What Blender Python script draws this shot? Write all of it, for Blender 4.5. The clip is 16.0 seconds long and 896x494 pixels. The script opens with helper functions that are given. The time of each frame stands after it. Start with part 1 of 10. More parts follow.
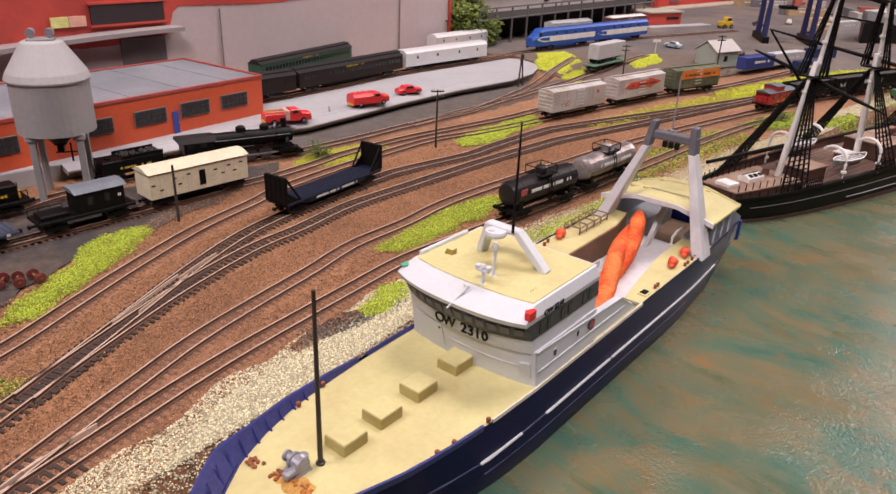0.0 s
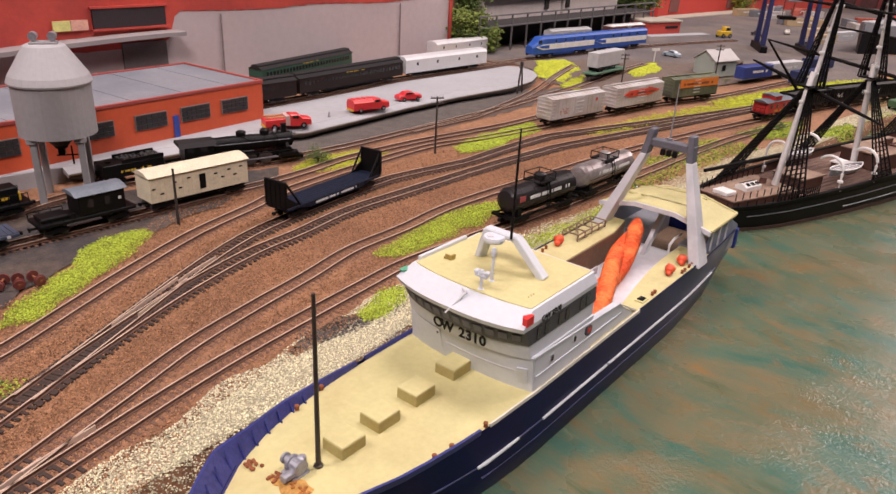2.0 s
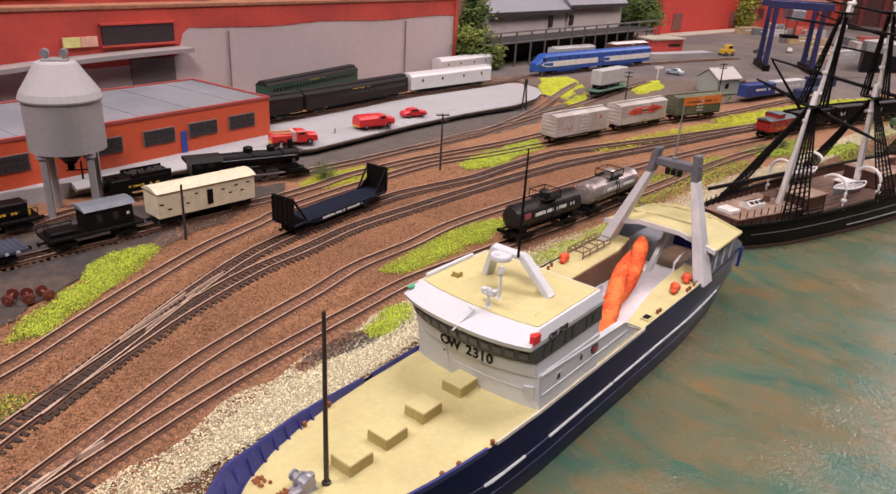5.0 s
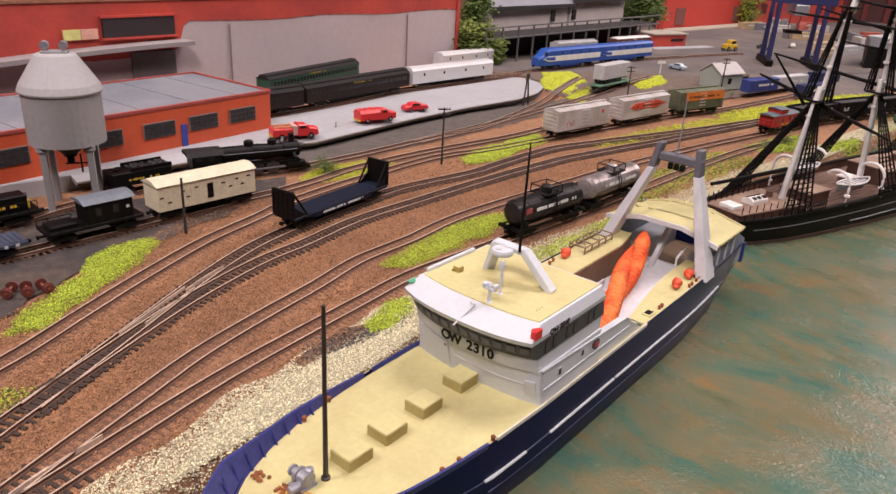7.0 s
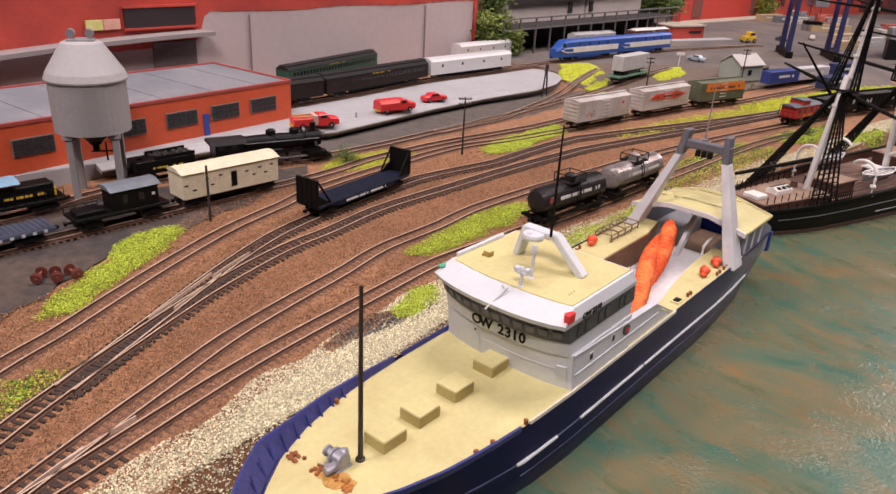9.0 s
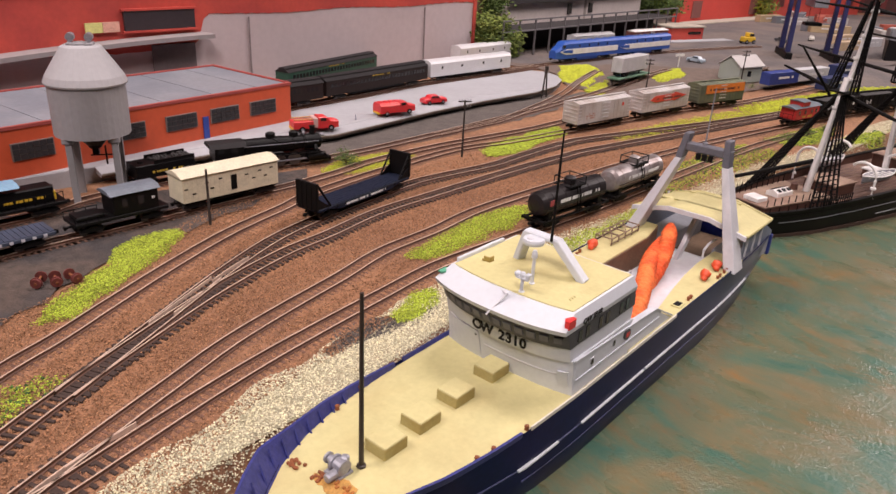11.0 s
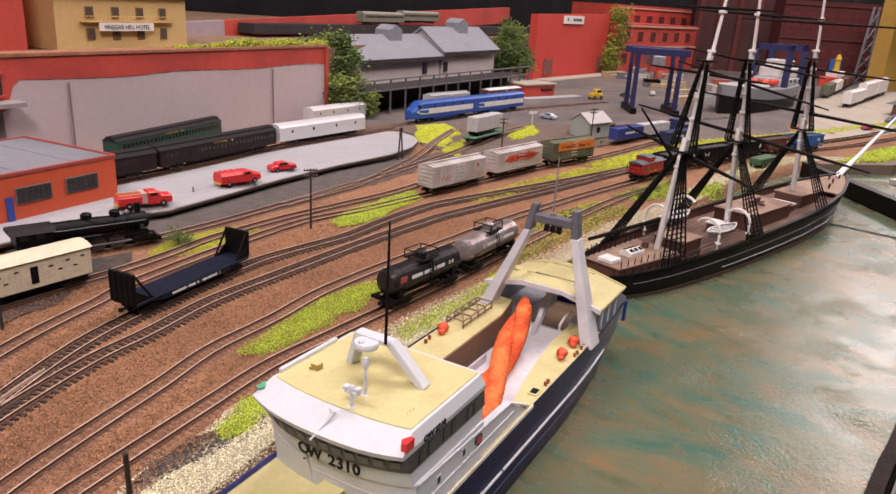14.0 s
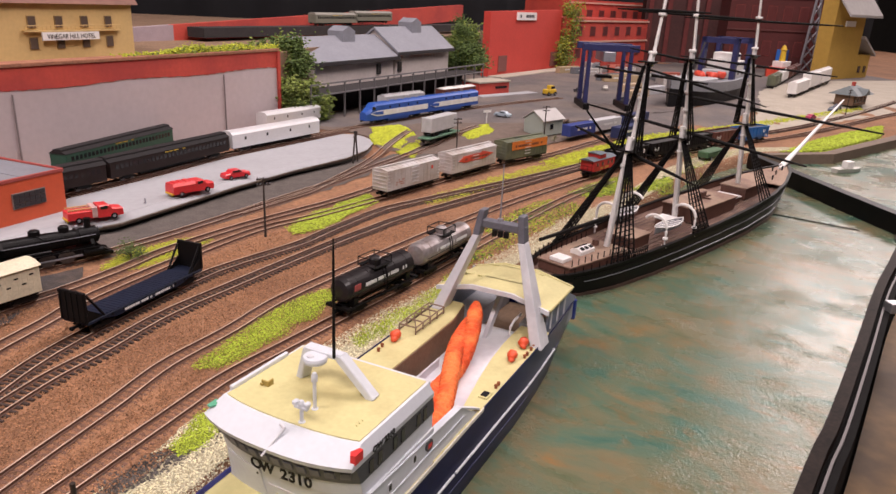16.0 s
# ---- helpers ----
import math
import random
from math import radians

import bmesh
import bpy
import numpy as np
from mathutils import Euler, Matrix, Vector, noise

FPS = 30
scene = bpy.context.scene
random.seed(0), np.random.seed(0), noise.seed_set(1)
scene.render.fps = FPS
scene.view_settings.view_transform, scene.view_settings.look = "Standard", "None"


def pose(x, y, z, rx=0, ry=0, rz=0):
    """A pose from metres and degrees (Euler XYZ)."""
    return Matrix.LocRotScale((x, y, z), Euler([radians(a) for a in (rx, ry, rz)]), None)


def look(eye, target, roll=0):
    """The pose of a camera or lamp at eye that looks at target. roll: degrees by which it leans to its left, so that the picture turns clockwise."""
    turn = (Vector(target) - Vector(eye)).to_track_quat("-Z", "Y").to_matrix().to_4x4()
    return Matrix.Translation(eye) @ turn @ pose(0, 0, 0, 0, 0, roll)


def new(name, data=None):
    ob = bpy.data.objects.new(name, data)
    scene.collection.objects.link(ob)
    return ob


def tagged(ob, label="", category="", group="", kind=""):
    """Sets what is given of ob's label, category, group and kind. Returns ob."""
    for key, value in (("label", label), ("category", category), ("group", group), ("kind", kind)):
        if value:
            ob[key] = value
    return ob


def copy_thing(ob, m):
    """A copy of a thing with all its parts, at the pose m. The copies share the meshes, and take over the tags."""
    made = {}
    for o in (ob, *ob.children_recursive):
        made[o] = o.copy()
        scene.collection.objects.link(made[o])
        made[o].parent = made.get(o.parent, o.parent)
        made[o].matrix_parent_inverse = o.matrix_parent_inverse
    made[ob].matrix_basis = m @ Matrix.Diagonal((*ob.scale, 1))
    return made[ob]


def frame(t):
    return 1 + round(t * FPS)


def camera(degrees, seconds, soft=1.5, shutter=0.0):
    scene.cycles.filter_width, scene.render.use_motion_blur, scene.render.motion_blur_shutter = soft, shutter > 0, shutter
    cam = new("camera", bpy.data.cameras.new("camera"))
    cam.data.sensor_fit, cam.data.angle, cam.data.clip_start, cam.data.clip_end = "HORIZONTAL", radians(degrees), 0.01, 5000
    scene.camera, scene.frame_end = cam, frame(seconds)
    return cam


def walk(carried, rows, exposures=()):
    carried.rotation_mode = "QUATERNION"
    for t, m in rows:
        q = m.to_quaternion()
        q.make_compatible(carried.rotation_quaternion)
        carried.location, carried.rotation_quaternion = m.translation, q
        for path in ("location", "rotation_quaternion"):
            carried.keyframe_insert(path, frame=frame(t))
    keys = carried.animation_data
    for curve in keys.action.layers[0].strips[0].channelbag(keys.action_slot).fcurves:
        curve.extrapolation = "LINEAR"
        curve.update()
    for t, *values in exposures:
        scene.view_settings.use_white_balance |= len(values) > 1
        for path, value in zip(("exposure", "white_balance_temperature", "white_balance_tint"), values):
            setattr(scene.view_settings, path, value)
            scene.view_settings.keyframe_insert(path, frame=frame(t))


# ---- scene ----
# camera and walk
cam = camera(63.97, 16.0)
PATH = [
    (0, look((0.02027, -0.03179, 0.18449), (-0.00054, 0.24056, 0.06044), 2.548)),
    (0.5, look((0.02148, -0.03066, 0.18243), (-0.00004, 0.24069, 0.05630), 2.195)),
    (1, look((0.02127, -0.03143, 0.18444), (0.00045, 0.24000, 0.05838), 2.455)),
    (1.5, look((0.02076, -0.03302, 0.18513), (0.00056, 0.23943, 0.06117), 2.862)),
    (2, look((0.02015, -0.03391, 0.18493), (-0.00007, 0.23959, 0.06334), 3.082)),
    (2.5, look((0.01843, -0.03515, 0.18373), (-0.00177, 0.23928, 0.06423), 3.345)),
    (3, look((0.01708, -0.03746, 0.18373), (-0.00372, 0.23818, 0.06716), 3.346)),
    (3.5, look((0.01844, -0.03722, 0.18300), (-0.00255, 0.23889, 0.06757), 3.478)),
    (4, look((0.01770, -0.03625, 0.18446), (-0.00297, 0.23995, 0.06919), 3.371)),
    (6.5, look((0.01857, -0.03531, 0.18780), (-0.00438, 0.23958, 0.06988), 3.267)),
    (7, look((0.01797, -0.03402, 0.18605), (-0.00395, 0.24092, 0.06802), 3.475)),
    (7.5, look((0.01771, -0.03620, 0.18685), (-0.00477, 0.23907, 0.06973), 3.432)),
    (8, look((0.01814, -0.03798, 0.18615), (-0.00517, 0.23704, 0.06859), 3.399)),
    (8.5, look((0.01545, -0.03705, 0.18459), (-0.00898, 0.23757, 0.06633), 3.355)),
    (9, look((0.01046, -0.03591, 0.18130), (-0.01600, 0.23769, 0.06111), 3.281)),
    (11.5, look((0.00990, -0.03474, 0.18447), (-0.01615, 0.23902, 0.06457), 3.153)),
    (12, look((0.01267, -0.03357, 0.18705), (-0.01117, 0.24124, 0.06911), 3.168)),
    (12.5, look((0.01636, -0.02651, 0.18769), (-0.00097, 0.25121, 0.07555), 3.710)),
    (13, look((0.02036, -0.00947, 0.18950), (0.01529, 0.27117, 0.08360), 3.387)),
    (13.5, look((0.02460, 0.00532, 0.18473), (0.03686, 0.28754, 0.08370), 3.647)),
    (14, look((0.02677, 0.00547, 0.18738), (0.05005, 0.28835, 0.09023), 3.683)),
    (14.5, look((0.02703, 0.00147, 0.19228), (0.05463, 0.28450, 0.09674), 3.287)),
    (15, look((0.02706, 0.00249, 0.19215), (0.05839, 0.28514, 0.09660), 2.952)),
    (15.5, look((0.03187, 0.00239, 0.19382), (0.06659, 0.28373, 0.09564), 2.741)),
    (16, look((0.03350, -0.00026, 0.19651), (0.07170, 0.28061, 0.09824), 2.774)),
]
walk(cam, PATH)
# end of walk

# ---- light ----
world = bpy.data.worlds.new("hall")
scene.world = world
world.use_nodes = True
world.node_tree.nodes["Background"].inputs[0].default_value = (1.0, 0.93, 0.86, 1)
world.node_tree.nodes["Background"].inputs[1].default_value = 0.075


def lamp(name, place, target, power, size, colour):
    data = bpy.data.lights.new(name, "AREA")
    data.shape, data.size, data.size_y = "RECTANGLE", size[0], size[1]
    data.energy, data.color = power, colour
    ob = new(name, data)
    ob.matrix_world = look(place, target)
    return ob


WARM = (1.0, 0.85, 0.838)
LAMPS = (
    ("ceiling_lamp", (-1.2, -0.2, 1.75), (-0.1, 0.5, 0), 27.5, (0.6, 0.6)),
    ("ceiling_lamp", (0.15, -1.1, 1.75), (0.1, 0.4, 0), 35.5, (0.6, 0.6)),
    ("ceiling_lamp", (3.5, 3.75, 2.1), (0.4, 0.5, 0), 70, (1.6, 1.0)),
    ("ceiling_lamp", (0.35, 0.95, 2.1), (0.1, 1.3, 0), 31, (0.7, 0.7)),
    ("ceiling_lamp", (1.5, 1.1, 2.2), (1.0, 1.9, 0), 30, (0.7, 0.7)),
)
for n_, p_, t_, e_, s_ in LAMPS:
    lamp(n_, p_, t_, e_, s_, WARM)
scene.view_settings.exposure = 0.0

# ---- helpers of the place ----
V = Vector
TAU = math.tau


def smooth(a, b, x):
    k = np.clip((x - a) / (b - a), 0, 1)
    return k * k * (3 - 2 * k)


def mat(name, colour, rough=0.6, metal=0.0, vary=0.12, scale=60.0, bump=0.0, bump_scale=300.0, spread=0.0, second=None, mix_scale=20.0, mix_lo=0.45, mix_hi=0.6, spec=0.5):
    """A painted or natural surface: colour broken by two scales of noise, an optional second colour in stains, fine relief."""
    m = bpy.data.materials.new(name)
    m.use_nodes = True
    nt = m.node_tree
    b = nt.nodes["Principled BSDF"]
    b.inputs["Roughness"].default_value, b.inputs["Metallic"].default_value = rough, metal
    b.inputs["Specular IOR Level"].default_value = spec
    tc = nt.nodes.new("ShaderNodeTexCoord")
    n1 = nt.nodes.new("ShaderNodeTexNoise")
    n1.inputs["Scale"].default_value, n1.inputs["Detail"].default_value = scale, 6
    n2 = nt.nodes.new("ShaderNodeTexNoise")
    n2.inputs["Scale"].default_value, n2.inputs["Detail"].default_value = scale * 7.3, 3
    for n in (n1, n2):
        nt.links.new(tc.outputs["Object"], n.inputs["Vector"])
    add = nt.nodes.new("ShaderNodeMath")
    add.operation = "ADD"
    nt.links.new(n1.outputs["Fac"], add.inputs[0])
    nt.links.new(n2.outputs["Fac"], add.inputs[1])
    mr = nt.nodes.new("ShaderNodeMapRange")
    mr.inputs["From Min"].default_value, mr.inputs["From Max"].default_value = 0.65, 1.35
    mr.inputs["To Min"].default_value, mr.inputs["To Max"].default_value = 1 - vary, 1 + vary
    nt.links.new(add.outputs[0], mr.inputs["Value"])
    if spread:
        info = nt.nodes.new("ShaderNodeNewGeometry")
        r2 = nt.nodes.new("ShaderNodeMapRange")
        r2.inputs["To Min"].default_value, r2.inputs["To Max"].default_value = 1 - spread, 1 + spread
        nt.links.new(info.outputs["Random Per Island"], r2.inputs["Value"])
        mu = nt.nodes.new("ShaderNodeMath")
        mu.operation = "MULTIPLY"
        nt.links.new(mr.outputs[0], mu.inputs[0])
        nt.links.new(r2.outputs[0], mu.inputs[1])
        factor = mu.outputs[0]
    else:
        factor = mr.outputs[0]
    base = nt.nodes.new("ShaderNodeRGB")
    base.outputs[0].default_value = (*colour, 1)
    col = base.outputs[0]
    if second:
        n3 = nt.nodes.new("ShaderNodeTexNoise")
        n3.inputs["Scale"].default_value, n3.inputs["Detail"].default_value = mix_scale, 5
        nt.links.new(tc.outputs["Object"], n3.inputs["Vector"])
        r3 = nt.nodes.new("ShaderNodeMapRange")
        r3.inputs["From Min"].default_value, r3.inputs["From Max"].default_value = mix_lo, mix_hi
        nt.links.new(n3.outputs["Fac"], r3.inputs["Value"])
        mx = nt.nodes.new("ShaderNodeMixRGB")
        mx.inputs[2].default_value = (*second, 1)
        nt.links.new(r3.outputs[0], mx.inputs[0])
        nt.links.new(col, mx.inputs[1])
        col = mx.outputs[0]
    vm = nt.nodes.new("ShaderNodeVectorMath")
    vm.operation = "SCALE"
    nt.links.new(col, vm.inputs[0])
    nt.links.new(factor, vm.inputs["Scale"])
    nt.links.new(vm.outputs[0], b.inputs["Base Color"])
    if bump:
        n4 = nt.nodes.new("ShaderNodeTexNoise")
        n4.inputs["Scale"].default_value, n4.inputs["Detail"].default_value = bump_scale, 4
        nt.links.new(tc.outputs["Object"], n4.inputs["Vector"])
        bp = nt.nodes.new("ShaderNodeBump")
        bp.inputs["Strength"].default_value, bp.inputs["Distance"].default_value = bump, 0.6 / bump_scale
        nt.links.new(n4.outputs["Fac"], bp.inputs["Height"])
        nt.links.new(bp.outputs[0], b.inputs["Normal"])
    return m


def mesh_of(bm, name):
    me = bpy.data.meshes.new(name)
    bm.normal_update()
    bm.to_mesh(me)
    bm.free()
    return me


def part(name, bm, material, parent, label="", soft=False):
    """Links a bmesh as one mesh object under a thing or a part; closes it with its material."""
    me = mesh_of(bm, name)
    me.materials.append(material)
    if soft:
        me.shade_smooth()
    ob = new(name, me)
    ob.parent = parent
    if label:
        tagged(ob, label)
    return ob


def solo(name, bm, material, label, category, kind="", group="", soft=False, m=None):
    ob = part(name, bm, material, None, soft=soft)
    if m is not None:
        ob.matrix_basis = m
    return tagged(ob, label, category, group, kind)


def thing(name, label, category, m=None, group="", kind=""):
    ob = new(name)
    ob.empty_display_size = 0.01
    if m is not None:
        ob.matrix_basis = m
    return tagged(ob, label, category, group, kind)


def BM():
    return bmesh.new()


def box(bm, x0, x1, y0, y1, z0, z1, bev=0.0, m=None):
    vs = [bm.verts.new((x, y, z)) for z in (z0, z1) for x, y in ((x0, y0), (x1, y0), (x1, y1), (x0, y1))]
    fs = [bm.faces.new([vs[i] for i in f]) for f in ((3, 2, 1, 0), (4, 5, 6, 7), (0, 1, 5, 4), (1, 2, 6, 5), (2, 3, 7, 6), (3, 0, 4, 7))]
    if bev:
        es = list({e for f in fs for e in f.edges})
        r = bmesh.ops.bevel(bm, geom=es, offset=bev, segments=1, affect="EDGES")
        vs = list({v for f in r["faces"] for v in f.verts} | {v for v in vs if v.is_valid})
    if m is not None:
        for v in vs:
            v.co = m @ v.co
    return bm


def prism(bm, pts, z0, z1, axis="z"):
    """A closed outline pushed along an axis. pts: (a, b) pairs; z: (x, y); y: (x, z); x: (y, z)."""
    def co(p, h):
        return (p[0], p[1], h) if axis == "z" else ((p[0], h, p[1]) if axis == "y" else (h, p[0], p[1]))
    lo, hi = [bm.verts.new(co(p, z0)) for p in pts], [bm.verts.new(co(p, z1)) for p in pts]
    n = len(pts)
    new_faces = [bm.faces.new(lo[::-1]), bm.faces.new(hi)]
    for i in range(n):
        new_faces.append(bm.faces.new((lo[i], lo[(i + 1) % n], hi[(i + 1) % n], hi[i])))
    bmesh.ops.recalc_face_normals(bm, faces=new_faces)
    return bm


def rod(bm, p0, p1, r0, r1=None, n=8, caps=True):
    p0, p1 = V(p0), V(p1)
    r1 = r0 if r1 is None else r1
    q = (p1 - p0).to_track_quat("Z", "Y")
    rings = []
    for p, r in ((p0, r0), (p1, r1)):
        rings.append([bm.verts.new(p + q @ V((r * math.cos(TAU * i / n), r * math.sin(TAU * i / n), 0))) for i in range(n)])
    for i in range(n):
        bm.faces.new((rings[0][i], rings[0][(i + 1) % n], rings[1][(i + 1) % n], rings[1][i]))
    if caps:
        bm.faces.new(rings[0][::-1])
        bm.faces.new(rings[1])
    return bm


def tube(bm, pts, r, n=6, closed=False):
    """A round bar that bends through the points."""
    pts = [V(p) for p in pts]
    k = len(pts)
    rings = []
    for i, p in enumerate(pts):
        a, b = (pts[i - 1], pts[(i + 1) % k]) if closed else (pts[max(i - 1, 0)], pts[min(i + 1, k - 1)])
        q = (b - a).to_track_quat("Z", "Y")
        rr = r[i] if isinstance(r, (list, tuple)) else r
        rings.append([bm.verts.new(p + q @ V((rr * math.cos(TAU * j / n), rr * math.sin(TAU * j / n), 0))) for j in range(n)])
    for i in range(k if closed else k - 1):
        for j in range(n):
            bm.faces.new((rings[i][j], rings[i][(j + 1) % n], rings[(i + 1) % k][(j + 1) % n], rings[(i + 1) % k][j]))
    if not closed:
        bm.faces.new(rings[0][::-1])
        bm.faces.new(rings[-1])
    return bm


def lathe(bm, profile, n=24, centre=(0, 0, 0), axis="z"):
    """Turns (radius, height) pairs about an upright axis (or x)."""
    rings = []
    for r, h in profile:
        ring = []
        for i in range(n):
            c, s = r * math.cos(TAU * i / n), r * math.sin(TAU * i / n)
            p = (c, s, h) if axis == "z" else ((h, c, s) if axis == "x" else (s, h, c))
            ring.append(bm.verts.new(V(p) + V(centre)))
        rings.append(ring)
    for a, b in zip(rings, rings[1:]):
        for i in range(n):
            bm.faces.new((a[i], a[(i + 1) % n], b[(i + 1) % n], b[i]))
    bm.faces.new(rings[0][::-1])
    bm.faces.new(rings[-1])
    return bm


def loft(bm, sections, closed=False, caps=True):
    """Skins rows of points of equal count."""
    rows = [[bm.verts.new(p) for p in s] for s in sections]
    n = len(rows[0])
    for a, b in zip(rows, rows[1:]):
        for i in range(n if closed else n - 1):
            j = (i + 1) % n
            quad = [a[i], a[j], b[j], b[i]]
            try:
                bm.faces.new(quad)
            except ValueError:
                pass
    if caps:
        for r in (rows[0], rows[-1]):
            try:
                bm.faces.new(r)
            except ValueError:
                pass
    bmesh.ops.remove_doubles(bm, verts=bm.verts, dist=1e-6)
    bmesh.ops.recalc_face_normals(bm, faces=bm.faces)
    return bm


def lump(bm, place, r, rng, flat=1.0, n=1):
    """A small uneven clump."""
    made = bmesh.ops.create_icosphere(bm, subdivisions=n, radius=r)["verts"]
    turn = Euler((rng.random() * 6, rng.random() * 6, rng.random() * 6)).to_matrix()
    for v in made:
        p = turn @ (v.co * rng.uniform(0.75, 1.25))
        v.co = V((p.x, p.y, p.z * flat)) + V(place)


def scatter(name, places, sizes, material, label, category, seed=1, flat=0.8, parent=None):
    """Many grains as one mesh: uneven octahedra."""
    rs = np.random.RandomState(seed)
    base = np.array([(1, 0, 0), (0, 1, 0), (-1, 0, 0), (0, -1, 0), (0, 0, 1), (0, 0, -1)], float)
    tri = np.array([(0, 1, 4), (1, 2, 4), (2, 3, 4), (3, 0, 4), (1, 0, 5), (2, 1, 5), (3, 2, 5), (0, 3, 5)])
    n = len(places)
    verts = base[None] * rs.uniform(0.6, 1.3, (n, 6, 1)) * np.asarray(sizes)[:, None, None]
    ang = rs.uniform(0, TAU, n)
    tilt = rs.uniform(-0.6, 0.6, n)
    ct, st = np.cos(tilt)[:, None], np.sin(tilt)[:, None]
    x, y, z = verts[..., 0], verts[..., 1], verts[..., 2] * flat
    y, z = ct * y - st * z, st * y + ct * z
    c, s = np.cos(ang)[:, None], np.sin(ang)[:, None]
    verts = np.stack([c * x - s * y, s * x + c * y, z], -1) + np.asarray(places)[:, None]
    faces = (tri[None] + 6 * np.arange(n)[:, None, None]).reshape(-1, 3)
    me = bpy.data.meshes.new(name)
    me.from_pydata(verts.reshape(-1, 3).tolist(), [], faces.tolist())
    me.materials.append(material)
    ob = new(name, me)
    ob.parent = parent
    return tagged(ob, label, category, "", "stuff") if parent is None else tagged(ob, label, kind="stuff")


def along(pts, step):
    """Points at even steps along a smooth line through pts, with their headings."""
    p = np.array(pts, float)
    k = len(p)
    fine = []
    for i in range(k - 1):
        p0, p1, p2, p3 = p[max(i - 1, 0)], p[i], p[i + 1], p[min(i + 2, k - 1)]
        for u in np.linspace(0, 1, 24, endpoint=False):
            fine.append(0.5 * (2 * p1 + (p2 - p0) * u + (2 * p0 - 5 * p1 + 4 * p2 - p3) * u**2 + (3 * p1 - p0 - 3 * p2 + p3) * u**3))
    fine = np.array(fine + [p[-1]])
    s = np.r_[0, np.cumsum(np.linalg.norm(np.diff(fine, axis=0), axis=1))]
    at = np.arange(0, s[-1], step)
    q = np.stack([np.interp(at, s, fine[:, 0]), np.interp(at, s, fine[:, 1])], 1)
    h = np.arctan2(np.gradient(q[:, 1]), np.gradient(q[:, 0]))
    return q, np.unwrap(h)


def spot(track, where):
    """The pose of a car on a track, where it passes nearest to a plan point."""
    q, h = TRACK_LINES[track]
    i = int(np.argmin(((q - np.array(where)) ** 2).sum(1)))
    return pose(q[i, 0], q[i, 1], track_z(track, *q[i]) + RAIL_TOP, 0, 0, math.degrees(h[i]))


def inside(poly, x, y):
    """Even-odd test of arrays of points."""
    r = np.zeros(np.shape(x), bool)
    n = len(poly)
    for i in range(n):
        (x0, y0), (x1, y1) = poly[i], poly[(i + 1) % n]
        cross = ((y0 > y) != (y1 > y)) & (x < (x1 - x0) * (y - y0) / (y1 - y0 + 1e-12) + x0)
        r ^= cross
    return r


def line_distance(pts, x, y):
    """Distance from points to an open line, and on which side (left +)."""
    best, side = np.full(np.shape(x), 9.0), np.zeros(np.shape(x))
    for (x0, y0), (x1, y1) in zip(pts, pts[1:]):
        dx, dy = x1 - x0, y1 - y0
        u = np.clip(((x - x0) * dx + (y - y0) * dy) / (dx * dx + dy * dy), 0, 1)
        d = np.hypot(x - x0 - u * dx, y - y0 - u * dy)
        s = np.sign(dx * (y - y0) - dy * (x - x0))
        near = d < best
        best, side = np.where(near, d, best), np.where(near, s, side)
    return best * side


# ---- materials ----
BALLAST = mat("ballast", (0.290, 0.148, 0.078), 0.95, vary=0.45, scale=220, bump=1.0, bump_scale=900, second=(0.205, 0.102, 0.056), mix_scale=14, mix_lo=0.42, mix_hi=0.66)
CINDER = mat("cinder", (0.040, 0.034, 0.034), 0.95, vary=0.45, scale=160, bump=1.0, bump_scale=900, second=(0.075, 0.055, 0.045), mix_scale=22)
GRAVEL = mat("gravel", (0.66, 0.62, 0.44), 0.9, vary=0.2, scale=500, spread=0.45, bump=0.3, bump_scale=900)
GRAIN = mat("ballast_grain", (0.310, 0.159, 0.082), 0.95, vary=0.25, scale=300, spread=0.60)
BED_GRAIN = mat("track_bed_grain", (0.215, 0.110, 0.072), 0.95, vary=0.25, scale=300, spread=0.60)
CINDER_GRAIN = mat("cinder_grain", (0.085, 0.075, 0.068), 0.95, vary=0.3, scale=200, spread=0.6)
TURF = mat("turf", (0.36, 0.44, 0.045), 0.9, vary=0.25, scale=120, spread=0.62)
TURF_DARK = mat("turf_dark", (0.06, 0.12, 0.025), 0.9, vary=0.25, scale=120, spread=0.5)
TURF_YELLOW = mat("turf_yellow", (0.44, 0.48, 0.04), 0.9, vary=0.2, scale=120, spread=0.35)
RAIL_SIDE = mat("rail_rust", (0.110, 0.050, 0.030), 0.65, 0.0, vary=0.25, scale=90)
RAIL_HEAD = mat("rail_head", (0.66, 0.50, 0.40), 0.32, 0.25, vary=0.15, scale=60)
TIE = mat("tie", (0.045, 0.027, 0.021), 0.9, vary=0.35, scale=200, bump=0.3, bump_scale=900)
TIE_PALE = mat("tie_pale", (0.140, 0.072, 0.048), 0.9, vary=0.35, scale=200, bump=0.3, bump_scale=900)
CONCRETE = mat("concrete", (0.345, 0.345, 0.365), 0.85, vary=0.07, scale=25, bump=0.15, bump_scale=400)
EDGE_BLACK = mat("edge_black", (0.007, 0.0065, 0.0065), 0.85, vary=0.3, scale=80, spec=0.12)
BLACK = mat("black_paint", (0.006, 0.0055, 0.006), 0.5, vary=0.3, scale=80, spec=0.15)
STEEL = mat("steel", (0.35, 0.35, 0.36), 0.4, 0.7, vary=0.15, scale=120)


